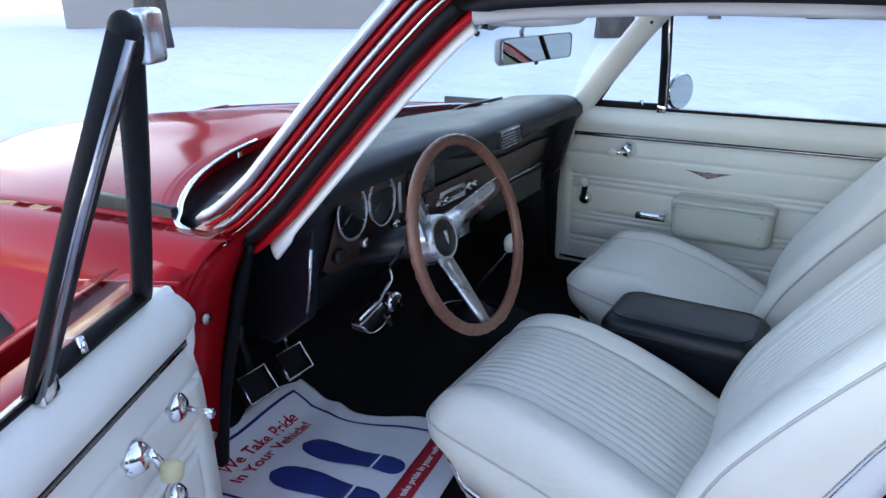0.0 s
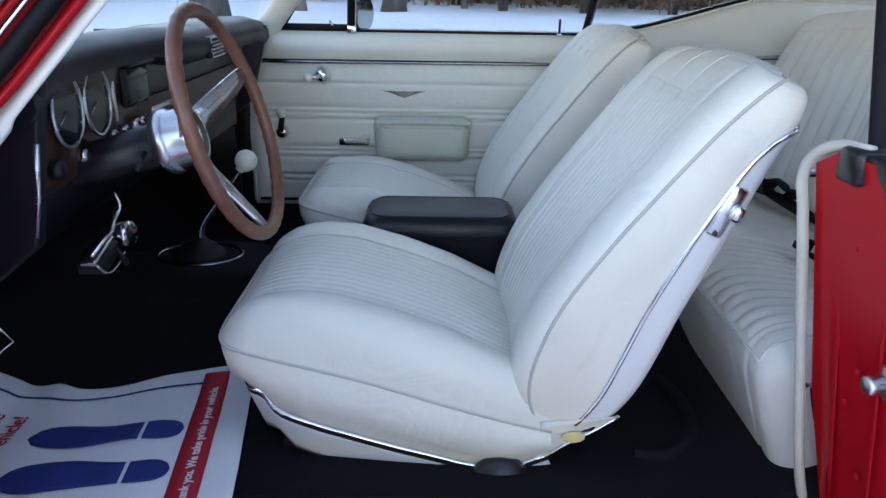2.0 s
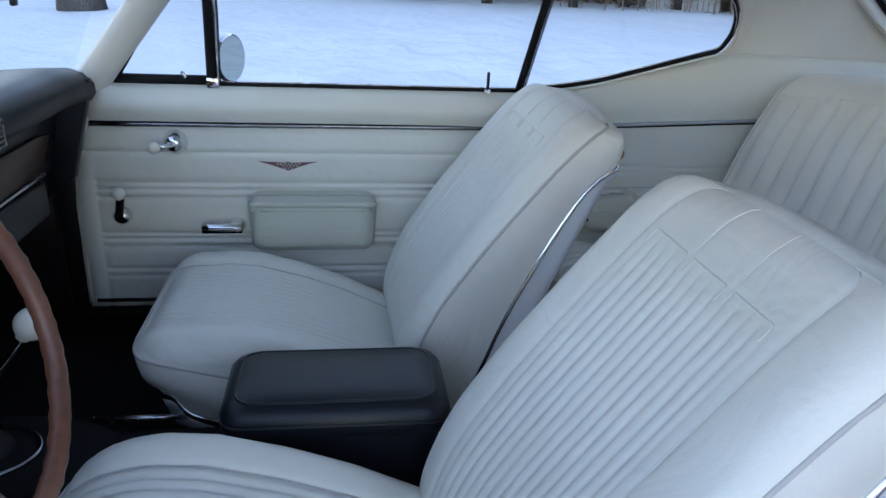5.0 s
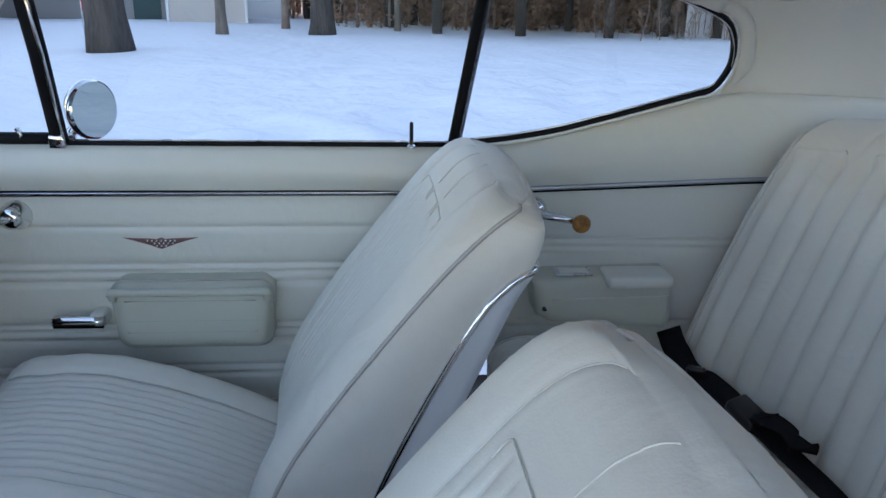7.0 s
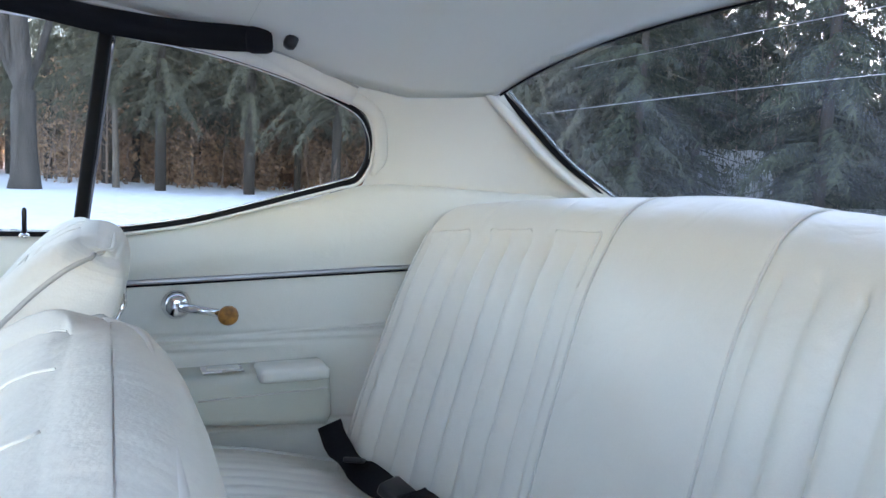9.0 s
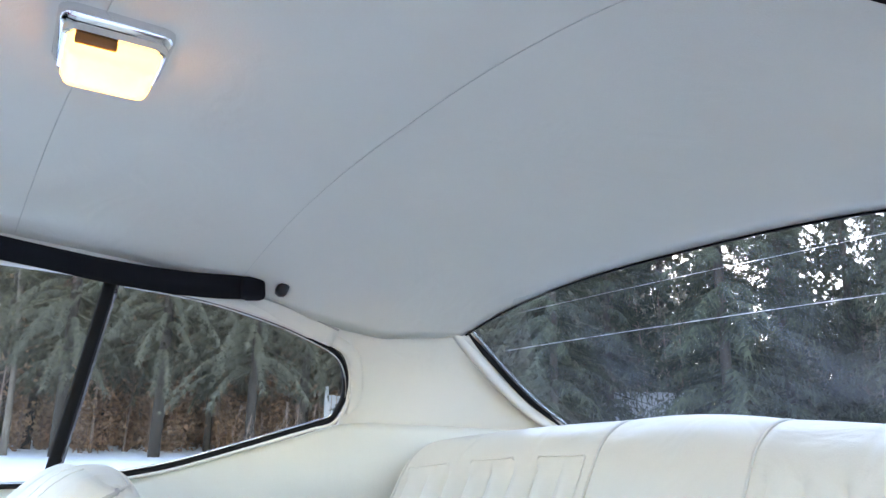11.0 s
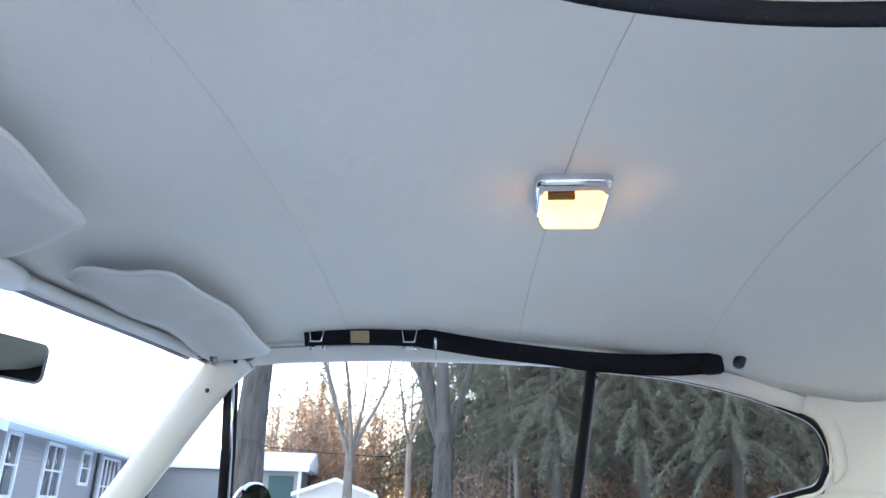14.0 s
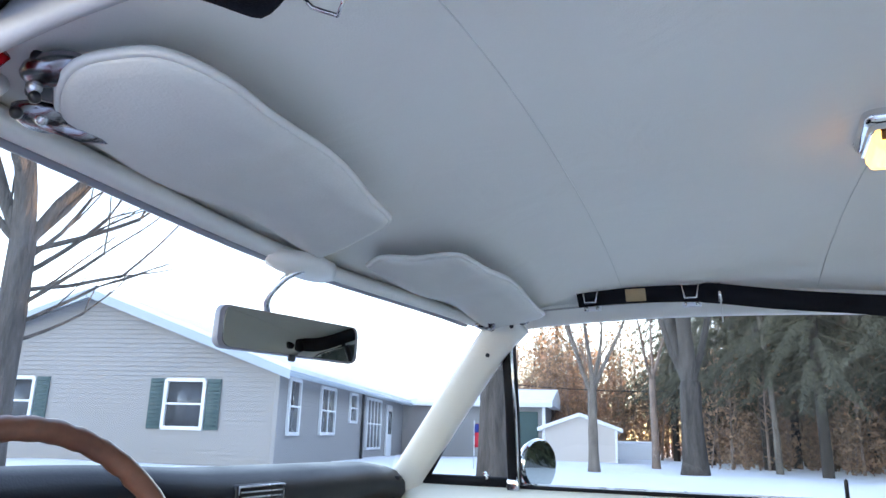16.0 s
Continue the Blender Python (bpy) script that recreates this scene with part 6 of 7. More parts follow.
def mat_z(x, y):
    z = 0.252 + 0.008 * noise.noise(Vector((x * 5, y * 5, 2))) + 0.006 * noise.noise(Vector((x * 11, y * 9, 5)))
    if x < -1.16:
        z += (-1.16 - x) * 0.55
    z += 0.035 * max(0.0, (y + 0.40) / 0.12) ** 2 * (1 if y > -0.40 else 0)
    z += 0.018 * math.exp(-((x + 1.09) / 0.03) ** 2) * max(0, min(1, (y + 0.5) / 0.12))
    return z


MX0, MX1, MY0, MY1 = -1.245, -0.690, -0.825, -0.365


def mat_point(u, v, lift=0.0):
    """u runs from the toe board to the seat, v from the sill to the tunnel."""
    y = MY0 + (MY1 - MY0) * v
    x2 = MX0 + (MX1 - MX0) * u - (0.02 + 0.13 * u) * (y + 0.58)
    far = max(0.0, v - 0.6) / 0.4
    y2 = y + 0.16 * (x2 + 0.93) + far * (-0.045 * math.exp(-((x2 + 1.04) / 0.09) ** 2) + 0.02 * max(0.0, u - 0.7))
    return (x2, y2, mat_z(x2, y2) + lift)


part("sheet", sheet(mat_point, spaced(0, 1, 50), spaced(0, 1, 40), 0.0012, (0, 0, -1)), PAPER, mat_thing, "creased white paper sheet")


def print_patch(name, material, fn, us, vs, lift=0.0025):
    return part(name, sheet(lambda a, b: mat_point(*fn(a, b), lift), us, vs, 0.0006, (0, 0, -1)), material, mat_thing)


for name, fn in (("border_line", lambda a, b: (0.055 + 0.012 * b, 0.04 + 0.85 * a)), ("border_line", lambda a, b: (0.06 + 0.80 * a, 0.876 + 0.014 * b)), ("border_line", lambda a, b: (0.06 + 0.80 * a, 0.055 + 0.014 * b))):
    print_patch(name, INK_BLUE, fn, spaced(0, 1, 40), (0, 1))
print_patch("red_band", INK_RED, lambda a, b: (0.812 + 0.093 * b, 0.0 + 0.96 * a), spaced(0, 1, 40), spaced(0, 1, 4))
SOLE = [(0.0, 0.10), (0.04, 0.55), (0.12, 0.86), (0.25, 1.0), (0.40, 0.96), (0.55, 0.78), (0.68, 0.70), (0.72, 0.70)]
HEEL = [(0.745, 0.70), (0.85, 0.74), (0.93, 0.66), (0.98, 0.45), (1.0, 0.08)]
for vc in (0.278, 0.541):
    for name, prof in (("shoe_sole", SOLE), ("shoe_heel", HEEL)):
        a0, a1 = prof[0][0], prof[-1][0]
        print_patch(name, INK_BLUE, lambda a, b: (0.322 + 0.478 * (a0 + (a1 - a0) * a), vc + 0.086 * interp(a0 + (a1 - a0) * a, prof) * b), spaced(0, 1, 16), spaced(-1, 1, 7))


def lettering(text, size, u, v, material, name):
    """Flat lettering on the mat that reads from the sill to the tunnel."""
    cu = bpy.data.curves.new(name, "FONT")
    cu.body, cu.size, cu.extrude = text, size, 0.0003
    cu.offset = 0.0004
    tmp = bpy.data.objects.new(name, cu)
    scene.collection.objects.link(tmp)
    dg = bpy.context.evaluated_depsgraph_get()
    me = bpy.data.meshes.new_from_object(tmp.evaluated_get(dg))
    bpy.data.objects.remove(tmp)
    verts = []
    for w in me.vertices:
        p = mat_point(u - w.co.y / (MX1 - MX0), v + w.co.x / (MY1 - MY0), 0.0034 + w.co.z)
        verts.append(p)
    g = Geo().add(verts, [list(p.vertices) for p in me.polygons])
    return part(name, g, material, mat_thing, smooth=False)


lettering("We Take Pride", 0.0415, 0.175, 0.19, INK_RED, "lettering")
lettering("In Your Vehicle!", 0.0415, 0.257, 0.15, INK_RED, "lettering")
lettering("Thank you. We take pride in your vehicle.", 0.0215, 0.874, 0.05, INK_WHITE, "band_lettering")

# ---------- under the roof ----------
visors = []
for s in (-1, 1):
    vis = thing("sun_visor", (-0.57, s * 0.3, 1.24), "padded off-white sun visor folded up to the headliner", "sun visor", "sun visors")
    if s < 0:
        out = [(-0.655, -0.075), (-0.60, -0.100), (-0.535, -0.140), (-0.505, -0.160), (-0.492, -0.185), (-0.487, -0.235), (-0.475, -0.303), (-0.457, -0.414), (-0.446, -0.478), (-0.438, -0.540), (-0.452, -0.588), (-0.485, -0.602), (-0.525, -0.602), (-0.575, -0.572), (-0.600, -0.535), (-0.625, -0.40), (-0.645, -0.25)]
    else:
        out = [(-0.660, 0.07), (-0.620, 0.045), (-0.575, 0.070), (-0.520, 0.07), (-0.494, 0.10), (-0.488, 0.25), (-0.490, 0.45), (-0.498, 0.545), (-0.535, 0.572), (-0.59, 0.57), (-0.625, 0.56), (-0.640, 0.30)]
    ring = smooth_path([(x, y, 0) for x, y in out + out[:1]], 61)[:-1]
    cx, cy = sum(p.x for p in ring) / 60, sum(p.y for p in ring) / 60

    def vz(x, y, side):
        under = roof_z(max(x, -0.74), y)
        t = (x + 0.66) / 0.2
        base = 1.246 + (0.008 if s > 0 else 0.0) + 0.016 * t - 0.018 * (abs(y) / 0.55) ** 2 + 0.006 * math.sin(y * 20 + x * 9)
        return min(base, under - 0.012) + side

    rings = []
    for q, dz in ((0.04, 0.010), (0.6, 0.010), (0.93, 0.008), (0.985, 0.004), (1.0, 0.0), (0.985, -0.004), (0.93, -0.008), (0.6, -0.011), (0.04, -0.011)):
        rings.append([(cx + (p.x - cx) * q, cy + (p.y - cy) * q, vz(cx + (p.x - cx) * q, cy + (p.y - cy) * q, dz)) for p in ring])
    part("pad", loft(rings), VISOR_SHADED, vis)
    part("edge_welt", tube([(p.x, p.y, vz(p.x, p.y, 0.002)) for p in ring], 0.0042, 6, closed=True), WHITE_PIPING, vis)
    hx = Vector((-0.63, s * 0.555, 1.243)) if s > 0 else Vector((-0.612, -0.556, 1.247))
    piv = part("pivot", lathe([(0.024, 0), (0.024, 0.006), (0.014, 0.012)], hx + Vector((0.0, 0, -0.006)), (0, 0, -1), 18), DARK_CHROME, vis, "chrome visor pivot")
    part("pivot_arm", tube([hx + Vector((0, 0, -0.012)), hx + Vector((0.02, -s * 0.02, -0.018)), hx + Vector((0.03, -s * 0.05, -0.010))], 0.008, 8), DARK_CHROME, piv)
    cap = hx + Vector((0.055, s * 0.036, 0.004))
    part("pivot_cap", ball(cap, 0.03, (1.1, 0.55, 0.4)), DARK_CHROME, piv)
    part("pivot_bracket", box(tuple(hx + Vector((0.03, s * 0.022, 0.008))), (0.075, 0.03, 0.01), 0.004, Matrix.Rotation(0.6 * s, 3, "Z")), BLACK_PLASTIC, piv)
    part("pivot_screw", ball(cap + Vector((-0.02, 0, -0.011)), 0.006, segs=8, rings=5), BRUSHED, piv)
    part("pivot_screw", ball(hx + Vector((0.01, s * 0.008, -0.016)), 0.006, segs=8, rings=5), BRUSHED, piv)

mir = thing("rear_view_mirror", (-0.72, -0.03, 1.13), "grey-cased rear-view mirror hanging from the header", "mirror")
ctr = Vector((-0.757, 0.018, 1.146))
along = Vector((0.265, 0.962, 0.0)).normalized()
nrm = Vector((0.955, -0.265, -0.02)).normalized()
upv = along.cross(nrm).normalized()
if upv.z < 0:
    upv = -upv


def mirror_ring(q, depth, hw=0.138, hh=0.031):
    pts = []
    r = 0.014
    for cx, cz, a0 in ((hw - r, hh - r, 0), (-hw + r, hh - r, 90), (-hw + r, -hh + r, 180), (hw - r, -hh + r, 270)):
        for k in range(5):
            a = radians(a0 + 22.5 * k)
            pts.append(ctr + along * (cx + r * math.cos(a)) * q + upv * (cz + r * math.sin(a) - 0.006 * ((cx / hw) ** 2)) * q + nrm * depth)
    return pts


part("case", loft([mirror_ring(1, 0.004), mirror_ring(1.02, -0.004), mirror_ring(0.96, -0.018), mirror_ring(0.7, -0.028)]), MIRROR_GREY, mir, angle=50)
part("mirror_glass", loft([mirror_ring(0.945, 0.0042), mirror_ring(0.94, 0.0062)]), MIRROR, mir, "rear-view mirror glass", smooth=False)
part("tab", box(tuple(ctr - upv * 0.038 + nrm * 0.002), (0.008, 0.014, 0.012), 0.003), BLACK_PLASTIC, mir)
part("stem", tube(smooth_path([ctr - nrm * 0.018 + upv * 0.01 - along * 0.03, (-0.772, -0.035, 1.190), (-0.745, -0.032, 1.222), (-0.715, -0.025, 1.238)], 14), 0.0055, 8), CHROME, mir)
part("bracket", loft([[(-0.735 + a, y, 1.240 + b) for a, b in ((0, 0.012), (-0.03 * q, 0.0), (-0.005, -0.012 * q), (0.04 * q, -0.004), (0.05 * q, 0.014))] for y, q in ((-0.085, 0.3), (-0.06, 0.9), (-0.02, 1.0), (0.02, 0.9), (0.06, 0.5))]), CREAM_TRIM, mir, "off-white mirror bracket")

lamp = thing("dome_lamp", (0.087, 0, 1.33), "lit amber dome lamp in a chrome frame on the headliner", "ceiling lamp")


def lamp_ring(q, z, hx=0.046, hy=0.049):
    pts = []
    r = 0.012
    for cx, cy, a0 in ((hx - r, hy - r, 0), (-hx + r, hy - r, 90), (-hx + r, -hy + r, 180), (hx - r, -hy + r, 270)):
        for k in range(4):
            a = radians(a0 + 30 * k)
            pts.append((0.087 + (cx + r * math.cos(a)) * q, (cy + r * math.sin(a)) * q - 0.009, z))
    return pts


part("frame", loft([lamp_ring(1.12, 1.364), lamp_ring(1.11, 1.351), lamp_ring(1.06, 1.346), lamp_ring(0.99, 1.344), lamp_ring(0.98, 1.337), lamp_ring(0.92, 1.336), lamp_ring(0.91, 1.342)]), CHROME, lamp, "polished chrome lamp frame", angle=40)
# the lens's dim end, its fall-off put in as a dark amber block
part("lens_dim_end", box((0.070, -0.053, 1.331), (0.036, 0.008, 0.010), 0.002), AMBER_LENS, lamp, "dark unlit end of the lens")
part("lens", loft([lamp_ring(0.905, 1.343), lamp_ring(0.90, 1.328), lamp_ring(0.82, 1.320), lamp_ring(0.6, 1.318)]), LAMP_GLOW, lamp, "glowing amber lens", angle=60)


def roof_belt(s, path, widths, face, label):
    b = thing("shoulder_belt", (0.0, s * 0.56, 1.2), label, "seat belt", "stowed shoulder belts")
    pts = smooth_path(path, 60)
    wd = [interp(i / 59, widths) for i in range(60)]
    part("webbing", band(pts, wd, 0.006, face), WEBBING, b)
    return b, pts


pb, pts = roof_belt(1, [(-0.425, 0.552, 1.279), (-0.36, 0.552, 1.283), (-0.28, 0.552, 1.284), (-0.19, 0.552, 1.282), (-0.15, 0.552, 1.279), (-0.04, 0.552, 1.262), (0.08, 0.552, 1.248), (0.18, 0.552, 1.237), (0.30, 0.562, 1.234), (0.40, 0.560, 1.238), (0.43, 0.558, 1.240)], [(0, 0.030), (0.3, 0.034), (0.35, 0.040), (0.6, 0.036), (0.85, 0.044), (1, 0.036)], (-0.05, -1, -0.45), "black shoulder belt stowed along the passenger roof rail")
part("sleeve", box((0.41, 0.556, 1.238), (0.045, 0.022, 0.046), 0.010, Matrix.Rotation(-0.1, 3, "Y")), WEBBING, pb)
for x in (-0.396, -0.200):
    clip = part("clip", tube([(x - 0.016, 0.537, 1.297), (x + 0.016, 0.537, 1.297), (x + 0.011, 0.533, 1.270), (x - 0.011, 0.533, 1.270)], 0.002, 6, closed=True), CHROME, pb, "chrome wire belt clip")
    part("clip_foot", box((x, 0.560, 1.262), (0.036, 0.008, 0.012), 0.003), BRUSHED, clip)
    for dx in (-0.011, 0.011):
        part("clip_screw", ball((x + dx, 0.554, 1.261), 0.004, segs=8, rings=5), CHROME, clip)
part("tag", box((-0.306, 0.5455, 1.283), (0.040, 0.002, 0.026), 0.001, Matrix.Rotation(0.42, 3, "X")), TAN_LABEL, pb, "tan sewn label")
part("ring", tube([(-0.148, 0.552, 1.300), (-0.146, 0.548, 1.262)], 0.004, 6), CHROME, pb)
part("string", tube([(-0.146, 0.552, 1.262), (-0.145, 0.565, 1.225)], 0.0015, 5), WHITE_PIPING, pb)
an = solo("belt_anchor_cover", box((0.462, 0.545, 1.243), (0.022, 0.026, 0.036), 0.009, Matrix.Rotation(0.35, 3, "Y")), BLACK_PLASTIC, "black plastic belt anchor cap on the headliner", "belt anchor", angle=60)
copy_thing(an, Matrix.Translation((an.location.x + 0.24, -an.location.y - 0.06, an.location.z - 0.01)))
db, pts = roof_belt(-1, [(-0.415, -0.605, 1.276), (-0.375, -0.580, 1.274), (-0.335, -0.590, 1.284), (-0.29, -0.578, 1.284), (-0.235, -0.560, 1.272), (-0.16, -0.565, 1.280), (-0.09, -0.565, 1.280), (-0.02, -0.545, 1.268), (0.08, -0.532, 1.250), (0.20, -0.522, 1.243), (0.36, -0.530, 1.240), (0.50, -0.57, 1.230)], [(0, 0.022), (0.08, 0.05), (0.16, 0.016), (0.35, 0.036), (0.5, 0.012), (0.7, 0.034), (0.88, 0.03), (0.95, 0.04), (1, 0.03)], (-0.05, 0.9, -0.6), "black shoulder belt hanging loosely along the driver's roof rail")
for x in (-0.345, -0.10):
    part("clip", tube([(x - 0.02, -0.588, 1.290), (x - 0.004, -0.570, 1.268), (x + 0.012, -0.564, 1.262), (x + 0.020, -0.570, 1.268), (x + 0.014, -0.586, 1.286)], 0.0018, 6), CHROME, db, "bent chrome belt clip")
part("keeper", box((0.37, -0.570, 1.240), (0.012, 0.022, 0.03), 0.004), BLACK_PLASTIC, db)

# loose hose and wire on the carpet behind the driver's seat
hose = thing("loose_hose", (0.048, -0.425, 0.235), "black corrugated hose lying on the carpet behind the seat", "hose")
hp = smooth_path([(0.048, -0.425, 0.235), (0.140, -0.317, 0.235), (0.176, -0.420, 0.235), (0.156, -0.529, 0.235), (0.093, -0.596, 0.235), (0.035, -0.590, 0.235)], 90)
part("tubing", tube(hp, [0.016 if i % 2 else 0.0125 for i in range(90)], 10), WEBBING, hose)
part("red_wire", tube(smooth_path([(-0.016, -0.613, 0.222), (0.020, -0.624, 0.222), (0.073, -0.602, 0.222), (0.126, -0.585, 0.222)], 20), 0.002, 6), RED_PAINT, hose, "thin red wire")

# ---------- the yard ----------
def snow_z(x, y):
    r = math.hypot(x, y)
    z = 0.20 * min(1.0, max(0.0, (r - 2.6) / 3.0))
    if r > 2.6:
        a = min(1, (r - 2.6) / 2.0)
        z += a * (0.10 * noise.noise(Vector((x * 0.16, y * 0.16, 3))) + 0.05 * noise.noise(Vector((x * 0.6, y * 0.6, 7))))
        if r < 14:
            z += a * (0.09 * noise.noise(Vector((x * 1.8, y * 1.8, 1))) + 0.045 * noise.noise(Vector((x * 5, y * 5, 4)))) * min(1, (14 - r) / 6)
    return z


def snow_sheet():
    radii = [0.0001] + [0.6 * i for i in range(1, 6)] + [3.15 * 1.03 ** i for i in range(122)] + [130, 180, 300, 600, 1500]
    n = 300
    V = []
    for r in radii:
        for j in range(n):
            a = 2 * math.pi * j / n
            x, y = r * math.cos(a), r * math.sin(a)
            V.append((x, y, snow_z(x, y) if r < 120 else 0.2))
    return Geo().add(V, grid_faces(len(radii), n, closed_v=True))


solo("snow_ground", snow_sheet(), SNOW, "deep blue-white snow covering the yard", "ground", kind="structure", origin=(0, 0, 0))


def at(az, dist):
    """A place by its bearing from the car (degrees right of straight across) and its distance."""
    a = radians(az)
    return (-0.1 + dist * math.sin(a), -0.9 + dist * math.cos(a))


# ---------- house ----------
def wall_siding(p, along, length, height, out, z0, course=0.115, top=None):
    """Lapped courses on one wall; top(k) gives the height allowed at k along it."""
    g = Geo()
    a, o = Vector((*along, 0)), Vector((*out, 0))
    P = Vector((*p, 0))
    n = int((height - z0) / course) + 1
    for i in range(n):
        za, zb = z0 + i * course, z0 + (i + 1) * course
        k0, k1 = 0.0, length
        if top:
            ks = [k / 200 * length for k in range(201) if top(k / 200 * length) >= zb]
            if not ks:
                continue
            k0, k1 = ks[0], ks[-1]
        v = []
        for k in (k0, k1):
            b = P + a * k
            v += [b + o * 0.035 + Vector((0, 0, za)), b + o * 0.012 + Vector((0, 0, zb)), b + o * 0.004 + Vector((0, 0, za))]
        g.add(v, [(0, 3, 4, 1), (0, 2, 5, 3)])
    return g


def window_unit(parent, p, along, out, k, z, w, h, shutters=True, sashes=1):
    a, o = Vector((*along, 0)), Vector((*out, 0))
    c = Vector((*p, 0)) + a * k + o * 0.05 + Vector((0, 0, z))
    turn = Matrix.Rotation(math.atan2(a.y, a.x), 3, "Z")
    win = part("window", joined(*[box(tuple(c + a * dx + Vector((0, 0, dz))), (sx, 0.09, sz), 0.01, turn) for dx, dz, sx, sz in ((0, h / 2, w, 0.09), (0, -h / 2, w + 0.06, 0.09), (-w / 2, 0, 0.09, h), (w / 2, 0, 0.09, h), (0, 0, w, 0.05))]), WHITE_PAINT, parent, "white double-hung window frame", smooth=False)
    for i in range(sashes):
        ww = (w - 0.09) / sashes
        part("pane", box(tuple(c + a * (-(w - 0.09) / 2 + ww * (i + 0.5)) - o * 0.02), (ww - 0.03, 0.02, h - 0.09), 0.0, turn), PANE, win)
        if sashes > 1 and i:
            part("mullion", box(tuple(c + a * (-(w - 0.09) / 2 + ww * i)), (0.05, 0.06, h), 0.0, turn), WHITE_PAINT, win)
    if shutters:
        for sd in (-1, 1):
            q = c + a * sd * (w / 2 + 0.24) + o * 0.0
            st = part("shutter", box(tuple(q), (0.36, 0.04, h + 0.06), 0.008, turn), SHUTTER_GREEN, parent, "dark green shutter")
            for i in range(12):
                part("slat", box(tuple(q + o * 0.022 + Vector((0, 0, -h / 2 + 0.06 + i * (h - 0.12) / 11))), (0.28, 0.012, 0.05), 0.0, turn), SHUTTER_GREEN, st)
    return win


house = thing("house", (-12.5, 17.0, 0.0), "single-storey taupe clapboard house with green shutters", "house")
HC = Vector((-10.7, 13.7, 0))
rd = Vector((-0.26, 0.966, 0)).normalized()
gd = Vector((-0.966, -0.26, 0)).normalized()
HW, HL, EZ, PZ = 10.0, 16.0, 2.55, 4.35
g_out, r_out = -rd, -gd


def gable_top(k):
    return EZ + (PZ - EZ) * (1 - abs(k - HW / 2) / (HW / 2))


corner = [HC, HC + gd * HW, HC + gd * HW + rd * HL, HC + rd * HL]
core = Geo()
core.add([c + Vector((0, 0, z)) for c in corner for z in (0.0, EZ)], [(0, 2, 3, 1), (2, 4, 5, 3), (4, 6, 7, 5), (6, 0, 1, 7)])
mid0, mid1 = (corner[0] + corner[1]) / 2 + Vector((0, 0, PZ)), (corner[2] + corner[3]) / 2 + Vector((0, 0, PZ))
core.add([corner[0] + Vector((0, 0, EZ)), corner[1] + Vector((0, 0, EZ)), mid0, corner[2] + Vector((0, 0, EZ)), corner[3] + Vector((0, 0, EZ)), mid1], [(0, 1, 2), (3, 4, 5)])
part("wall", core, SIDING, house, smooth=False)
part("gable_siding", wall_siding((HC.x, HC.y), (gd.x, gd.y), HW, PZ, (g_out.x, g_out.y), 0.1, top=gable_top), SIDING, house, "lapped taupe clapboard", smooth=False, fix=False)
part("side_siding", wall_siding((HC.x, HC.y), (rd.x, rd.y), HL, EZ, (r_out.x, r_out.y), 0.1), SIDING, house, "lapped taupe clapboard", smooth=False, fix=False)
part("corner_board", box(tuple(HC + (g_out + r_out) * 0.03 + Vector((0, 0, EZ / 2))), (0.12, 0.12, EZ), 0.01, Matrix.Rotation(math.atan2(rd.y, rd.x), 3, "Z")), SIDING, house)
for sd in (0, 1):
    e0 = (corner[0] if sd == 0 else corner[1]) + Vector((0, 0, EZ))
    dn = (r_out if sd == 0 else -r_out)
    slope = (e0 - mid0).normalized()
    eave0 = e0 + slope * 0.5 - rd * 0.45
    eave1 = e0 + slope * 0.5 + rd * (HL + 0.3)
    top0, top1 = mid0 - rd * 0.45, mid1 + rd * 0.3
    up = Vector((0, 0, 1))
    part("roof", loft([[eave0 + up * 0.05, eave0 + up * 0.16, top0 + up * 0.18, top0 + up * 0.06], [eave1 + up * 0.05, eave1 + up * 0.16, top1 + up * 0.18, top1 + up * 0.06]]), SNOW, house, "roof slope under a layer of snow", smooth=False)
    part("rake_board", loft([[eave0 + up * 0.06 - rd * 0.02, eave0 - up * 0.16 - rd * 0.02, eave0 - up * 0.16 + rd * 0.03, eave0 + up * 0.06 + rd * 0.03], [top0 + up * 0.06 - rd * 0.02, top0 - up * 0.16 - rd * 0.02, top0 - up * 0.16 + rd * 0.03, top0 + up * 0.06 + rd * 0.03]]), TRIM_SHADED, house, smooth=False)
    part("gutter", tube([eave0 + up * -0.02, eave1 + up * -0.02], 0.07, 8), TRIM_SHADED, house)
    part("soffit", loft([[eave0, eave0 - up * 0.02, e0 - rd * 0.45 - up * 0.02, e0 - rd * 0.45], [eave1, eave1 - up * 0.02, e0 + rd * (HL + 0.3) - up * 0.02, e0 + rd * (HL + 0.3)]]), WHITE_PAINT, house, smooth=False)
window_unit(house, (HC.x, HC.y), (gd.x, gd.y), (g_out.x, g_out.y), 2.32, 1.62, 1.0, 1.15)
window_unit(house, (HC.x, HC.y), (gd.x, gd.y), (g_out.x, g_out.y), 6.9, 1.62, 1.0, 1.15)
window_unit(house, (HC.x, HC.y), (rd.x, rd.y), (r_out.x, r_out.y), 1.15, 1.65, 0.8, 1.35, False)
window_unit(house, (HC.x, HC.y), (rd.x, rd.y), (r_out.x, r_out.y), 4.1, 1.65, 1.4, 1.3, False, 2)
window_unit(house, (HC.x, HC.y), (rd.x, rd.y), (r_out.x, r_out.y), 7.0, 1.85, 0.9, 0.9, False)
window_unit(house, (HC.x, HC.y), (rd.x, rd.y), (r_out.x, r_out.y), 10.0, 1.4, 2.2, 1.75, False, 4)
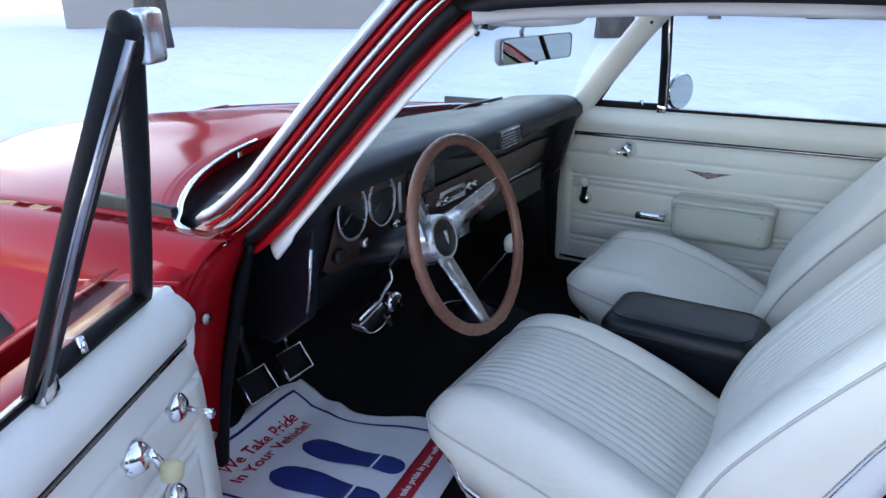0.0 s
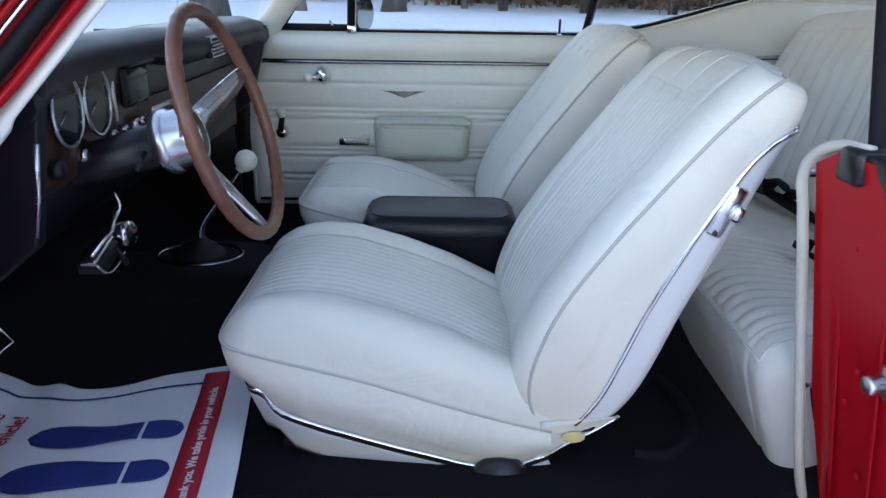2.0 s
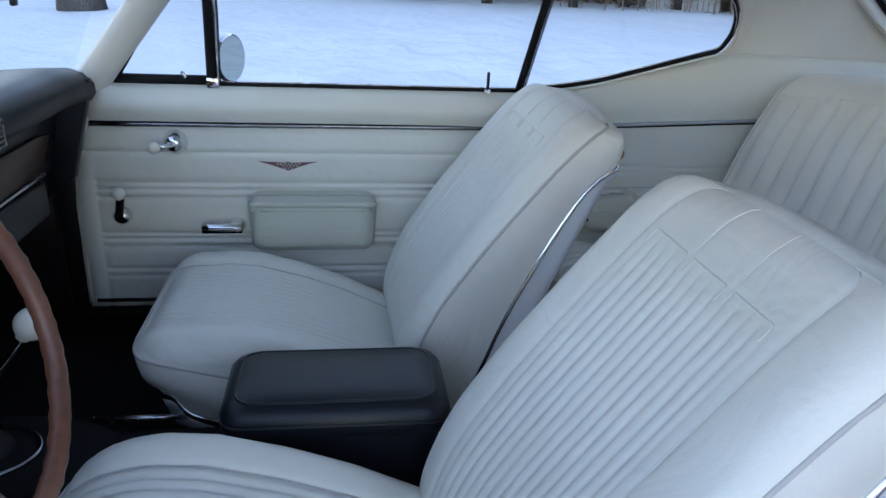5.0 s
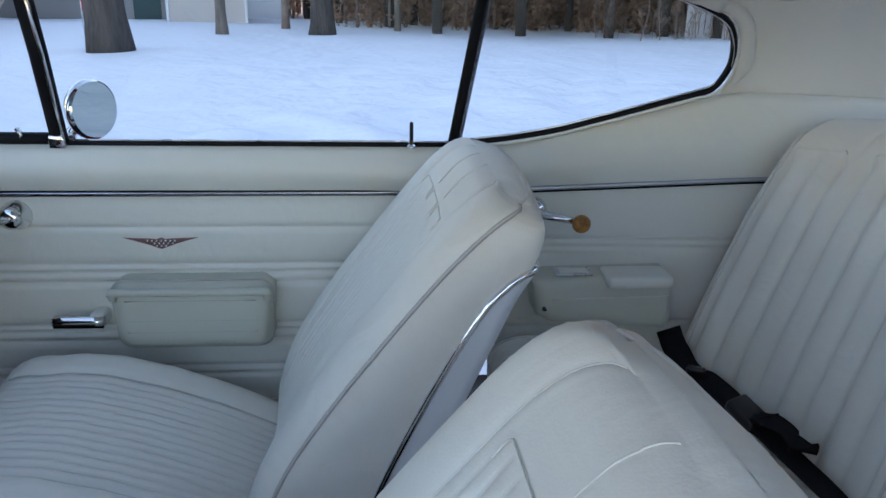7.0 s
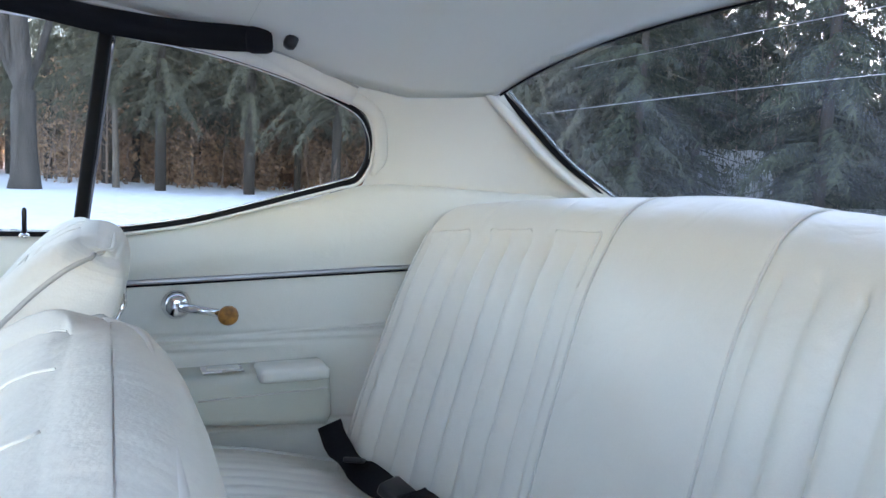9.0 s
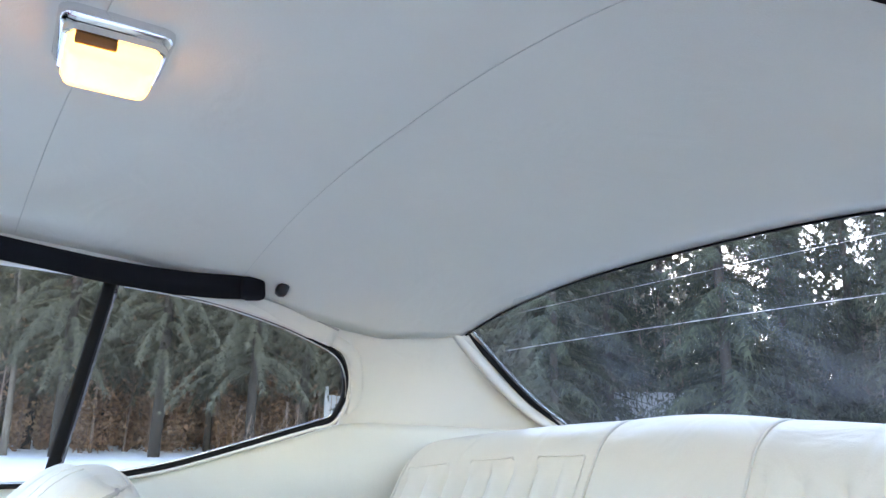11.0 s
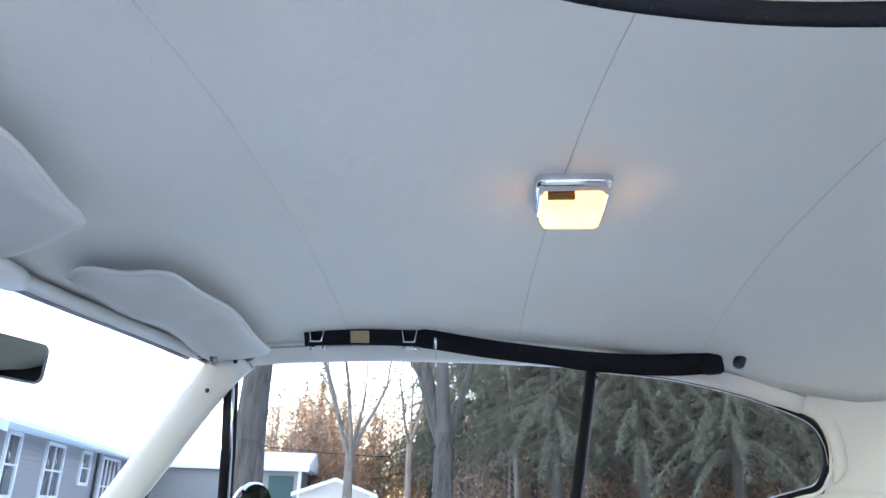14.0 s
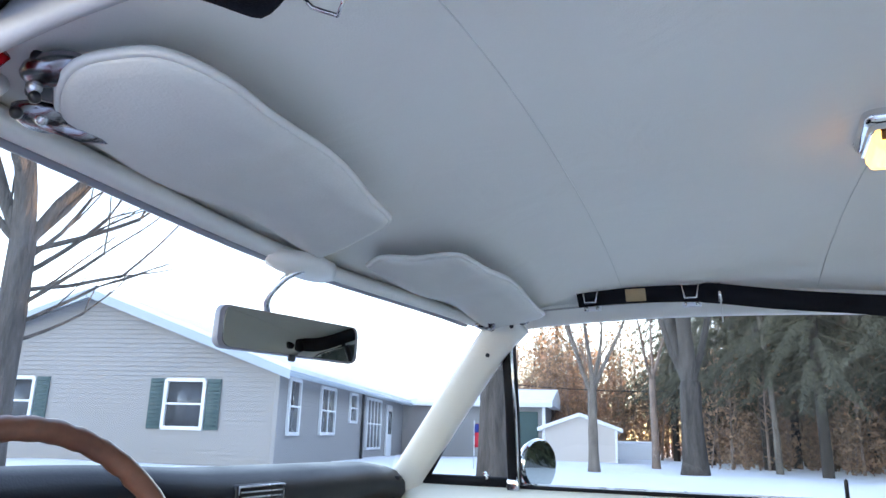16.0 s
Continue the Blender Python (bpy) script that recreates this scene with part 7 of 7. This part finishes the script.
dr = part("house_door", box(tuple(HC + rd * 12.6 + r_out * 0.06 + Vector((0, 0, 1.15))), (0.95, 0.08, 2.1), 0.02, Matrix.Rotation(math.atan2(rd.y, rd.x), 3, "Z")), WHITE_PAINT, house)
part("door_glass", box(tuple(HC + rd * 12.6 + r_out * 0.11 + Vector((0, 0, 1.5))), (0.6, 0.02, 0.9), 0.0, Matrix.Rotation(math.atan2(rd.y, rd.x), 3, "Z")), PANE, dr)
part("downspout", tube([HC + rd * 8.2 + r_out * 0.08 + Vector((0, 0, 0.1)), HC + rd * 8.2 + r_out * 0.08 + Vector((0, 0, 2.45))], 0.05, 6), BLACK_PLASTIC, house)

# ---------- garage, shed, fences ----------
garage = thing("garage", (-11.5, 31.5, 0), "low grey clapboard garage with snowy roof", "garage")
GA, GB = Vector((-16.5, 28.6, 0)), Vector((-8.55, 30.0, 0))
gdir = (GB - GA).normalized()
gout = Vector((gdir.y, -gdir.x, 0))
GL = (GB - GA).length
side = -gout * 6
part("wall", loft([[GA, GB, GB + side, GA + side], [p + Vector((0, 0, 2.45)) for p in (GA, GB, GB + side, GA + side)]]), SIDING_GREY, garage, smooth=False)
part("siding", wall_siding((GA.x, GA.y), (gdir.x, gdir.y), GL, 2.4, (gout.x, gout.y), 0.1, 0.13), SIDING_GREY, garage, smooth=False, fix=False)
up = Vector((0, 0, 1))
part("roof", loft([[GA - gdir * 0.4 + gout * 0.4 + up * 2.45, GA - gdir * 0.4 + gout * 0.4 + up * 2.62, GA - gdir * 0.4 + side / 2 + up * 3.3, GA - gdir * 0.4 + side + up * 2.4], [GB + gdir * 0.4 + gout * 0.4 + up * 2.45, GB + gdir * 0.4 + gout * 0.4 + up * 2.62, GB + gdir * 0.4 + side / 2 + up * 3.3, GB + gdir * 0.4 + side + up * 2.4]]), SNOW, garage, "snow-covered roof", smooth=False)
gt = Matrix.Rotation(math.atan2(gdir.y, gdir.x), 3, "Z")
part("fascia", box(tuple((GA + GB) / 2 + gout * 0.42 + up * 2.42), (GL + 0.8, 0.05, 0.18), 0.01, gt), WHITE_PAINT, garage)
part("garage_door", box(tuple(GB - gdir * 0.75 + gout * 0.06 + up * 1.1), (1.0, 0.08, 2.1), 0.02, gt), SHUTTER_GREEN, garage, "dark green side door")
part("corner_board", box(tuple(GB + gout * 0.04 + up * 1.2), (0.14, 0.1, 2.4), 0.01, gt), WHITE_PAINT, garage)
flag = thing("small_flag", (-6.9, 19.6, 0.9), "small red and blue flag hanging by the tree", "flag")
fx, fy = at(-20.6, 20)
part("cloth", joined(sheet(lambda u, v: (fx + 0.22 * u, fy + 0.03 * math.sin(5 * u), 0.75 + 0.62 * v), spaced(0, 1, 6), spaced(0, 1, 4), 0.01, (0, 1, 0))), INK_RED, flag)
part("canton", box((fx + 0.06, fy - 0.03, 1.25), (0.12, 0.01, 0.22)), INK_BLUE, flag)
part("pole", tube([(fx - 0.02, fy, 0.1), (fx - 0.02, fy, 1.45)], 0.015, 6), BRUSHED, flag)

shed = thing("shed", (-6.8, 29, 0), "small pale gabled shed with snow on its roof", "shed")
SA, SB = Vector((*at(-15.3, 29.5), 0)), Vector((*at(-9.9, 29.5), 0))
sd_ = (SB - SA).normalized()
so = Vector((sd_.y, -sd_.x, 0))
SW = (SB - SA).length
back = -so * 3.5
pk = (SA + SB) / 2
front = [SA, SB, SB + up * 1.42, pk + up * 1.92, SA + up * 1.42]
part("wall", loft([front, [p + back for p in front]]), SHED_WALL, shed, smooth=False)
for e, q in ((SA, -1), (SB, 1)):
    a, b = e + up * 1.40 + sd_ * q * 0.25 - up * 0.07 + so * 0.25, pk + up * 1.92 + so * 0.25
    part("roof", loft([[a, a + up * 0.14, b + up * 0.14, b], [p + back - so * 0.5 for p in (a, a + up * 0.14, b + up * 0.14, b)]]), SNOW, shed, "roof slope under snow", smooth=False)
part("corner_board", box(tuple(SA + so * 0.02 + up * 0.7), (0.1, 0.05, 1.4), 0.005), WHITE_PAINT, shed)
part("corner_board", box(tuple(SB + so * 0.02 + up * 0.7), (0.1, 0.05, 1.4), 0.005), WHITE_PAINT, shed)

fence = thing("board_fence", (20, 22, 0), "weathered grey board fence at the wood's edge", "fence")
for az0, az1, ds, zt in ((22.5, 27.5, 25.0, 2.1), (44.2, 49.6, 25.0, 2.3)):
    A, B = Vector((*at(az0, ds), 0)), Vector((*at(az1, ds), 0))
    n = int((B - A).length / 0.16)
    tw = Matrix.Rotation(math.atan2((B - A).y, (B - A).x), 3, "Z")
    for i in range(n):
        p = A.lerp(B, (i + 0.5) / n)
        part("board", box(tuple(p + up * (zt / 2 + random.uniform(-0.03, 0.03))), (0.148, 0.03, zt), 0.0, tw), FENCE_GREY, fence, smooth=False)
    part("post", box(tuple(A + up * (zt / 2 + 0.15)), (0.12, 0.12, zt + 0.3), 0.01, tw), FENCE_GREY, fence)
low = thing("low_fence", (-4.5, 36, 0.1), "low white wall half buried in snow", "wall")
part("wall", box((*at(-8.6, 36), 0.55), (2.0, 0.2, 0.75), 0.04, Matrix.Rotation(-0.15, 3, "Z")), WHITE_PAINT, low)
part("snow_cap", box((*at(-8.6, 36), 0.97), (2.1, 0.3, 0.12), 0.05, Matrix.Rotation(-0.15, 3, "Z")), SNOW, low)


# ---------- trees ----------
def limb(g, p, d, length, r, depth, rng, spread=0.5, twigs=True, taper=0.55):
    """A tapering limb that forks; gathers into g."""
    n = 4 if depth > 1 else 3
    pts, rs = [p], [r]
    q = p.copy()
    w = d.copy()
    for i in range(n):
        w = (w + Vector((rng.uniform(-1, 1), rng.uniform(-1, 1), rng.uniform(-0.4, 0.9))) * 0.13).normalized()
        q = q + w * length / n
        pts.append(q.copy())
        rs.append(r * (1 - (1 - taper) * (i + 1) / n))
    t = tube(pts, rs, 7 if r > 0.06 else 4 if r > 0.015 else 3)
    g.add(t.v, t.f)
    if depth <= 0:
        return
    k = rng.choice((2, 3)) if depth > 1 else rng.choice((2, 3, 4))
    for i in range(k):
        ax = Vector((rng.uniform(-1, 1), rng.uniform(-1, 1), rng.uniform(-0.2, 0.6)))
        nd = (w + ax.normalized() * spread * rng.uniform(0.7, 1.3)).normalized()
        at_ = pts[-1] if i < 2 else pts[rng.choice((1, 2))]
        limb(g, at_, nd, length * rng.uniform(0.6, 0.85), rs[-1] * rng.uniform(0.6, 0.85), depth - 1, rng, spread, twigs, taper)


def az_of(x, y):
    return math.degrees(math.atan2(x + 0.1, y + 0.9))


def bare_tree(name, x, y, r, trunk_h, height, seed, label, bark=BARK, forks=3, depth=4, spread=0.5, lean=(0, 0), ways=None, low=()):
    rng = random.Random(seed)
    z0 = snow_z(x, y) - 0.15
    t = thing(name, (x, y, z0), label, "tree")
    base = Vector((x, y, z0))
    pts = [base + Vector((lean[0] * k * k, lean[1] * k * k, trunk_h * k)) for k in spaced(0, 1, 7)]
    rings = []
    for i, p in enumerate(pts):
        k = i / 6
        rr = r * (1.35 if i == 0 else 1.1 if i == 1 else 1.0 - 0.15 * k)
        rings.append([p + Vector((math.cos(a), math.sin(a), 0)) * rr * (1 + 0.07 * math.sin(5 * a + i) + 0.05 * rng.uniform(-1, 1)) for a in [2 * math.pi * j / 16 for j in range(16)]])
    part("trunk", loft(rings), bark, t)
    g = Geo()
    for dx, dy, q in ways or ():
        limb(g, pts[-1] - Vector((0, 0, r * 0.5)), Vector((dx, dy, 1)).normalized(), (height - trunk_h) * 0.5, r * q, depth, rng, spread, taper=0.7)
    for k, side, rise, length, q in low:
        i = min(5, int(k * 6))
        out = Vector((*at(az_of(x, y) + 1, 10), 0)) - Vector((*at(az_of(x, y), 10), 0))
        limb(g, pts[i].lerp(pts[i + 1], k * 6 - i), (out.normalized() * side + Vector((0, 0, rise))).normalized(), length, q, 5, rng, 0.6, taper=0.6)
    for i in range(0 if ways else forks):
        a = 2 * math.pi * i / forks + rng.uniform(-0.4, 0.4)
        d = Vector((math.cos(a) * spread, math.sin(a) * spread, 1)).normalized()
        limb(g, pts[-1] - Vector((0, 0, r * 0.6)), d, (height - trunk_h) * rng.uniform(0.36, 0.48), r * 0.85 * (0.62 if forks > 1 else 0.9), depth, rng, spread)
    part("branches", g, bark, t, fix=False)
    return t


bare_tree("maple_tree", *at(-54.6, 14), 0.25, 4.0, 12, 3, "bare grey maple tree before the house", depth=6, spread=0.6, ways=((0.0, 0.0, 0.8), (0.22, 0.32, 0.45), (-0.4, -0.3, 0.5), (0.4, 0.5, 0.25)), low=((0.56, 1, 0.35, 1.3, 0.035), (0.63, 1, 0.6, 1.5, 0.04), (0.70, 1, 0.8, 1.7, 0.045), (0.78, 1, 0.35, 1.7, 0.045), (0.84, 1, 0.7, 1.8, 0.05), (0.9, 1, 0.9, 1.7, 0.045), (0.95, 1, 0.5, 2.0, 0.055), (0.97, -0.8, 0.8, 1.6, 0.08)))
bare_tree("oak_tree", *at(-19.0, 14), 0.30, 4.5, 10, 8, "thick bare oak trunk in snow", forks=3, depth=4, spread=0.5)
bare_tree("birch_tree", *at(-11.6, 21), 0.14, 2.3, 8.5, 12, "slim bare tree with spreading branches", PALE_BARK, forks=5, depth=4, spread=0.42)
bare_tree("old_maple_tree", *at(-4.4, 22), 0.33, 2.7, 12, 21, "massive forked bare maple with rough bark", depth=5, spread=0.35, ways=((-0.48, 0.1, 0.42), (-0.10, 0.05, 0.6), (0.10, -0.05, 0.72), (0.2, 0.4, 0.35)))
bare_tree("young_tree", *at(-7.1, 25), 0.12, 3.0, 8, 31, "thin dark bare tree", TWIG, forks=3, depth=4, spread=0.4)
bare_tree("ash_tree", *at(19.3, 31), 0.12, 7, 13, 41, "straight grey tree trunk at the wood's edge", BARK, forks=2, depth=4, spread=0.4)
bare_tree("aspen_tree", *at(9.2, 30), 0.10, 7.5, 13, 42, "straight tree trunk at the wood's edge", BARK, forks=2, depth=4, spread=0.4)
bare_tree("aspen_tree", *at(1.2, 25), 0.085, 6.5, 10, 43, "slender pale leaning trunk", PALE_BARK, forks=2, depth=3, spread=0.4, lean=(-0.35, 0))
bare_tree("aspen_tree", *at(23.5, 28), 0.09, 6.5, 10, 44, "slender pale trunk among brush", PALE_BARK, forks=2, depth=3, spread=0.4)
bare_tree("aspen_tree", *at(24.6, 29), 0.08, 6.5, 10, 45, "slender pale trunk among brush", PALE_BARK, forks=2, depth=3, spread=0.4)


def conifer_mesh(seed, h, spread, droop, density, base=0.12, tufts=7, thin=1.0):
    """Trunk and a crown of drooping sprays, each of many thin needles."""
    rng = random.Random(seed)
    trunk = tube([(0, 0, 0), (0.03, 0, h * 0.4), (0, 0.03, h * 0.75), (0, 0, h)], [0.011 * h, 0.009 * h, 0.006 * h, 0.01], 8)
    V, F = [], []
    z = base * h
    while z < h * 0.985:
        k = z / h
        L0 = spread * h * (1 - k) ** 0.8 + 0.25
        n = 6
        for i in range(n):
            a = rng.uniform(0, 2 * math.pi)
            L = L0 * rng.uniform(0.65, 1.1)
            ca, sa = math.cos(a), math.sin(a)
            m = max(3, int(L * density))
            # bough
            k0 = len(V)
            V += [(0, 0, z + 0.02), (0.01, 0, z - 0.02), (ca * L, sa * L, z - droop * L)]
            F.append((k0, k0 + 1, k0 + 2))
            for j in range(m):
                s = (j + rng.random()) / m
                if s < 0.12:
                    continue
                bx, by, bz = ca * L * s, sa * L * s, z - droop * L * s * s + 0.12 * L * s * (1 - s)
                for side in range(tufts):
                    w = rng.uniform(0.08, 0.32) * (0.6 + 0.5 * (1 - k)) * (0.35 + 0.65 * thin)
                    da = a + rng.choice((-1, 1)) * rng.uniform(0.4, 1.5)
                    ex, ey, ez = bx + math.cos(da) * w, by + math.sin(da) * w, bz - rng.uniform(0.0, 0.48) * (0.5 + droop) * (0.35 + 0.65 * thin)
                    wd = rng.uniform(0.012, 0.034) * thin
                    k1 = len(V)
                    V += [(bx - sa * wd, by + ca * wd, bz), (bx + sa * wd, by - ca * wd, bz + 0.02), (ex, ey, ez)]
                    F.append((k1, k1 + 1, k1 + 2))
        z += rng.uniform(0.16, 0.28) * (h / 12)
    return trunk, Geo().add(V, F)


def conifer(name, label, seed, h, spread, droop, density, leaves, base=0.12, tufts=7, thin=1.0):
    t = thing(name, (0, 0, 0), label, "tree")
    tr, cr = conifer_mesh(seed, h, spread, droop, density, base, tufts, thin)
    part("trunk", tr, DARK_BARK, t)
    part("crown", cr, leaves, t, smooth=False, fix=False)
    return t


rng = random.Random(5)
spruces = [conifer("spruce_tree", "tall drooping dark green spruce", 100 + i, 13.5 + i, 0.26, 0.42, 9, NEEDLES, 0.20, 15, 0.5) for i in range(3)]
cedars = [conifer("cedar_tree", "dense dark cedar in the wood behind the car", 200 + i, 12.0 + 1.2 * i, 0.20, 0.28, 8, CEDAR, 0.04, 5, 1.1) for i in range(3)]
spots = [(-3.2, 31), (-1.2, 35), (-5.6, 38), (2.4, 30), (6.0, 33), (0.6, 27), (4.2, 24), (7.0, 29), (10.5, 23.5), (14.0, 27), (17.0, 23), (20.8, 26), (24.5, 24), (28.0, 27), (31.5, 23.5), (35.0, 26), (38.0, 24), (12.0, 33), (3.0, 34), (18.5, 33), (26.0, 33), (33.0, 32), (8.0, 38), (22.0, 39)]
first = set()
for i, (az, ds) in enumerate(spots):
    x, y = at(az, ds)
    src = spruces[i % 3]
    m = pose(x, y, snow_z(x, y) - 0.1, 0, 0, rng.uniform(0, 360))
    if i % 3 not in first:
        first.add(i % 3)
        src.matrix_world = m
    else:
        c = copy_thing(src, m)
        c.scale = [rng.uniform(0.85, 1.15)] * 3
rear_spots = [(40 + 4.2 * i, 22 + 3.0 * (i % 3) + rng.uniform(-1, 1)) for i in range(22)] + [(41 + 5.5 * i, 32 + rng.uniform(-2, 2)) for i in range(16)]
first = set()
for i, (az, ds) in enumerate(rear_spots):
    x, y = at(az, ds)
    m = pose(x, y, snow_z(x, y) - 0.1, 0, 0, rng.uniform(0, 360))
    src = cedars[i % 3]
    if i % 3 not in first:
        first.add(i % 3)
        src.matrix_world = m
    else:
        c = copy_thing(src, m)
        c.scale = [rng.uniform(0.85, 1.2)] * 3
# firs beyond the shed
for az, ds, sc in ((-14.2, 48, 0.75), (-13.2, 50, 0.62), (-15.4, 52, 0.7), (-12.4, 47, 0.55), (-9.9, 52, 0.6)):
    x, y = at(az, ds)
    c = copy_thing(spruces[0], pose(x, y, 0.1, 0, 0, 50 * az))
    c.scale = [sc] * 3


def far_wood(az0, az1, d0, d1, n, hmin, hmax, seed, name, label, leaves, leaf_n, leaf_size, low=0.1):
    """Far growth: many thin stems, and clumps of leaves among them."""
    rng = random.Random(seed)
    round_ = leaves is DRY_LEAVES
    stems, V, F = Geo(), [], []
    for i in range(n):
        x, y = at(rng.uniform(az0, az1), rng.uniform(d0, d1))
        h = rng.uniform(hmin, hmax)
        b = Vector((x, y, 0.1))
        lean = Vector((rng.uniform(-0.08, 0.08), rng.uniform(-0.08, 0.08), 1)).normalized()
        r = rng.uniform(0.03, 0.085) * min(1.0, h / 6)
        t = tube([b, b + lean * h * 0.5 + Vector((rng.uniform(-0.2, 0.2), 0, 0)), b + lean * h], [r, r * 0.6, 0.015], 5)
        stems.add(t.v, t.f)
        for j in range(34 if round_ else 15):
            s = rng.uniform(0.25, 0.95)
            p = b + lean * h * s
            a = rng.uniform(0, 6.28)
            e = p + Vector((math.cos(a), math.sin(a), rng.uniform(0.3, 1.1))) * h * (0.20 if round_ else 0.16) * (1.1 - s)
            t = tube([p, e], [r * 0.3, 0.008], 3, caps=False)
            stems.add(t.v, t.f)
        for j in range(leaf_n):
            s = rng.uniform(low, 1.0)
            p = b + lean * h * s
            a, q = rng.uniform(0, 6.28), rng.uniform(0, 1) ** 0.5 * h * (0.19 * math.sin(math.pi * (0.12 + 0.83 * s)) if round_ else 0.20 * (1.15 - s))
            c = p + Vector((math.cos(a) * q, math.sin(a) * q, rng.uniform(-0.3, 0.3)))
            k = len(V)
            for m_ in range(3):
                V.append(c + Vector((rng.uniform(-1, 1), rng.uniform(-1, 1), rng.uniform(-1, 1))) * leaf_size)
            F.append((k, k + 1, k + 2))
    w = thing(name, (*at((az0 + az1) / 2, d0), 0.1), label, "woods", kind="stuff")
    tagged(part("stems", stems, TWIG, w, fix=False), kind="stuff")
    tagged(part("foliage", Geo().add(V, F), leaves, w, smooth=False, fix=False), kind="stuff")


far_wood(-18, 6, 36, 56, 230, 3.5, 8.0, 61, "rust_woods", "distant bare woods with rust-brown leaves in low sun", DRY_LEAVES, 300, 0.11)
far_wood(-1, 26, 33, 50, 190, 6, 12, 62, "mixed_woods", "distant mixed woods of bare trunks and rusty leaves", DRY_LEAVES, 300, 0.12, 0.2)
far_wood(9, 45, 37, 60, 120, 9, 14, 63, "evergreen_woods", "dark evergreen woods closing the yard", NEEDLES, 1000, 0.25, 0.03)
far_wood(36, 150, 36, 60, 190, 9, 14, 64, "rear_woods", "dark evergreen woods behind the car", CEDAR, 650, 0.32, 0.03)
far_wood(-165, -68, 34, 55, 150, 7, 12, 66, "front_woods", "bare rust-brown woods before the car's nose", DRY_LEAVES, 150, 0.3, 0.1)
far_wood(-4, 30, 26, 36, 150, 1.2, 4.5, 67, "rusty_underwood", "rust-brown brush under the spruces", DRY_LEAVES, 170, 0.11, 0.05)
far_wood(30, 62, 25, 36, 130, 2.0, 6.5, 68, "evergreen_underwood", "young evergreens filling the wood's edge", NEEDLES, 330, 0.15, 0.02)
far_wood(3, 32, 27, 38, 130, 1.6, 5.0, 69, "sunlit_underwood", "rust-brown saplings between the spruce trunks", DRY_LEAVES, 220, 0.12, 0.04)
far_wood(16, 30, 21, 24, 26, 0.7, 1.8, 65, "brush", "dry brush stems standing in the snow", DRY_LEAVES, 3, 0.05)

# overhead wires
xa, ya = at(-25, 38)
xb, yb = at(8, 36)
solo("overhead_wire", tube(smooth_path([(xa, ya, 4.0), ((xa + xb) / 2, (ya + yb) / 2, 3.3), (xb, yb, 3.7)], 14), 0.02, 5), BLACK_PLASTIC, "thin overhead service wire", "wire")
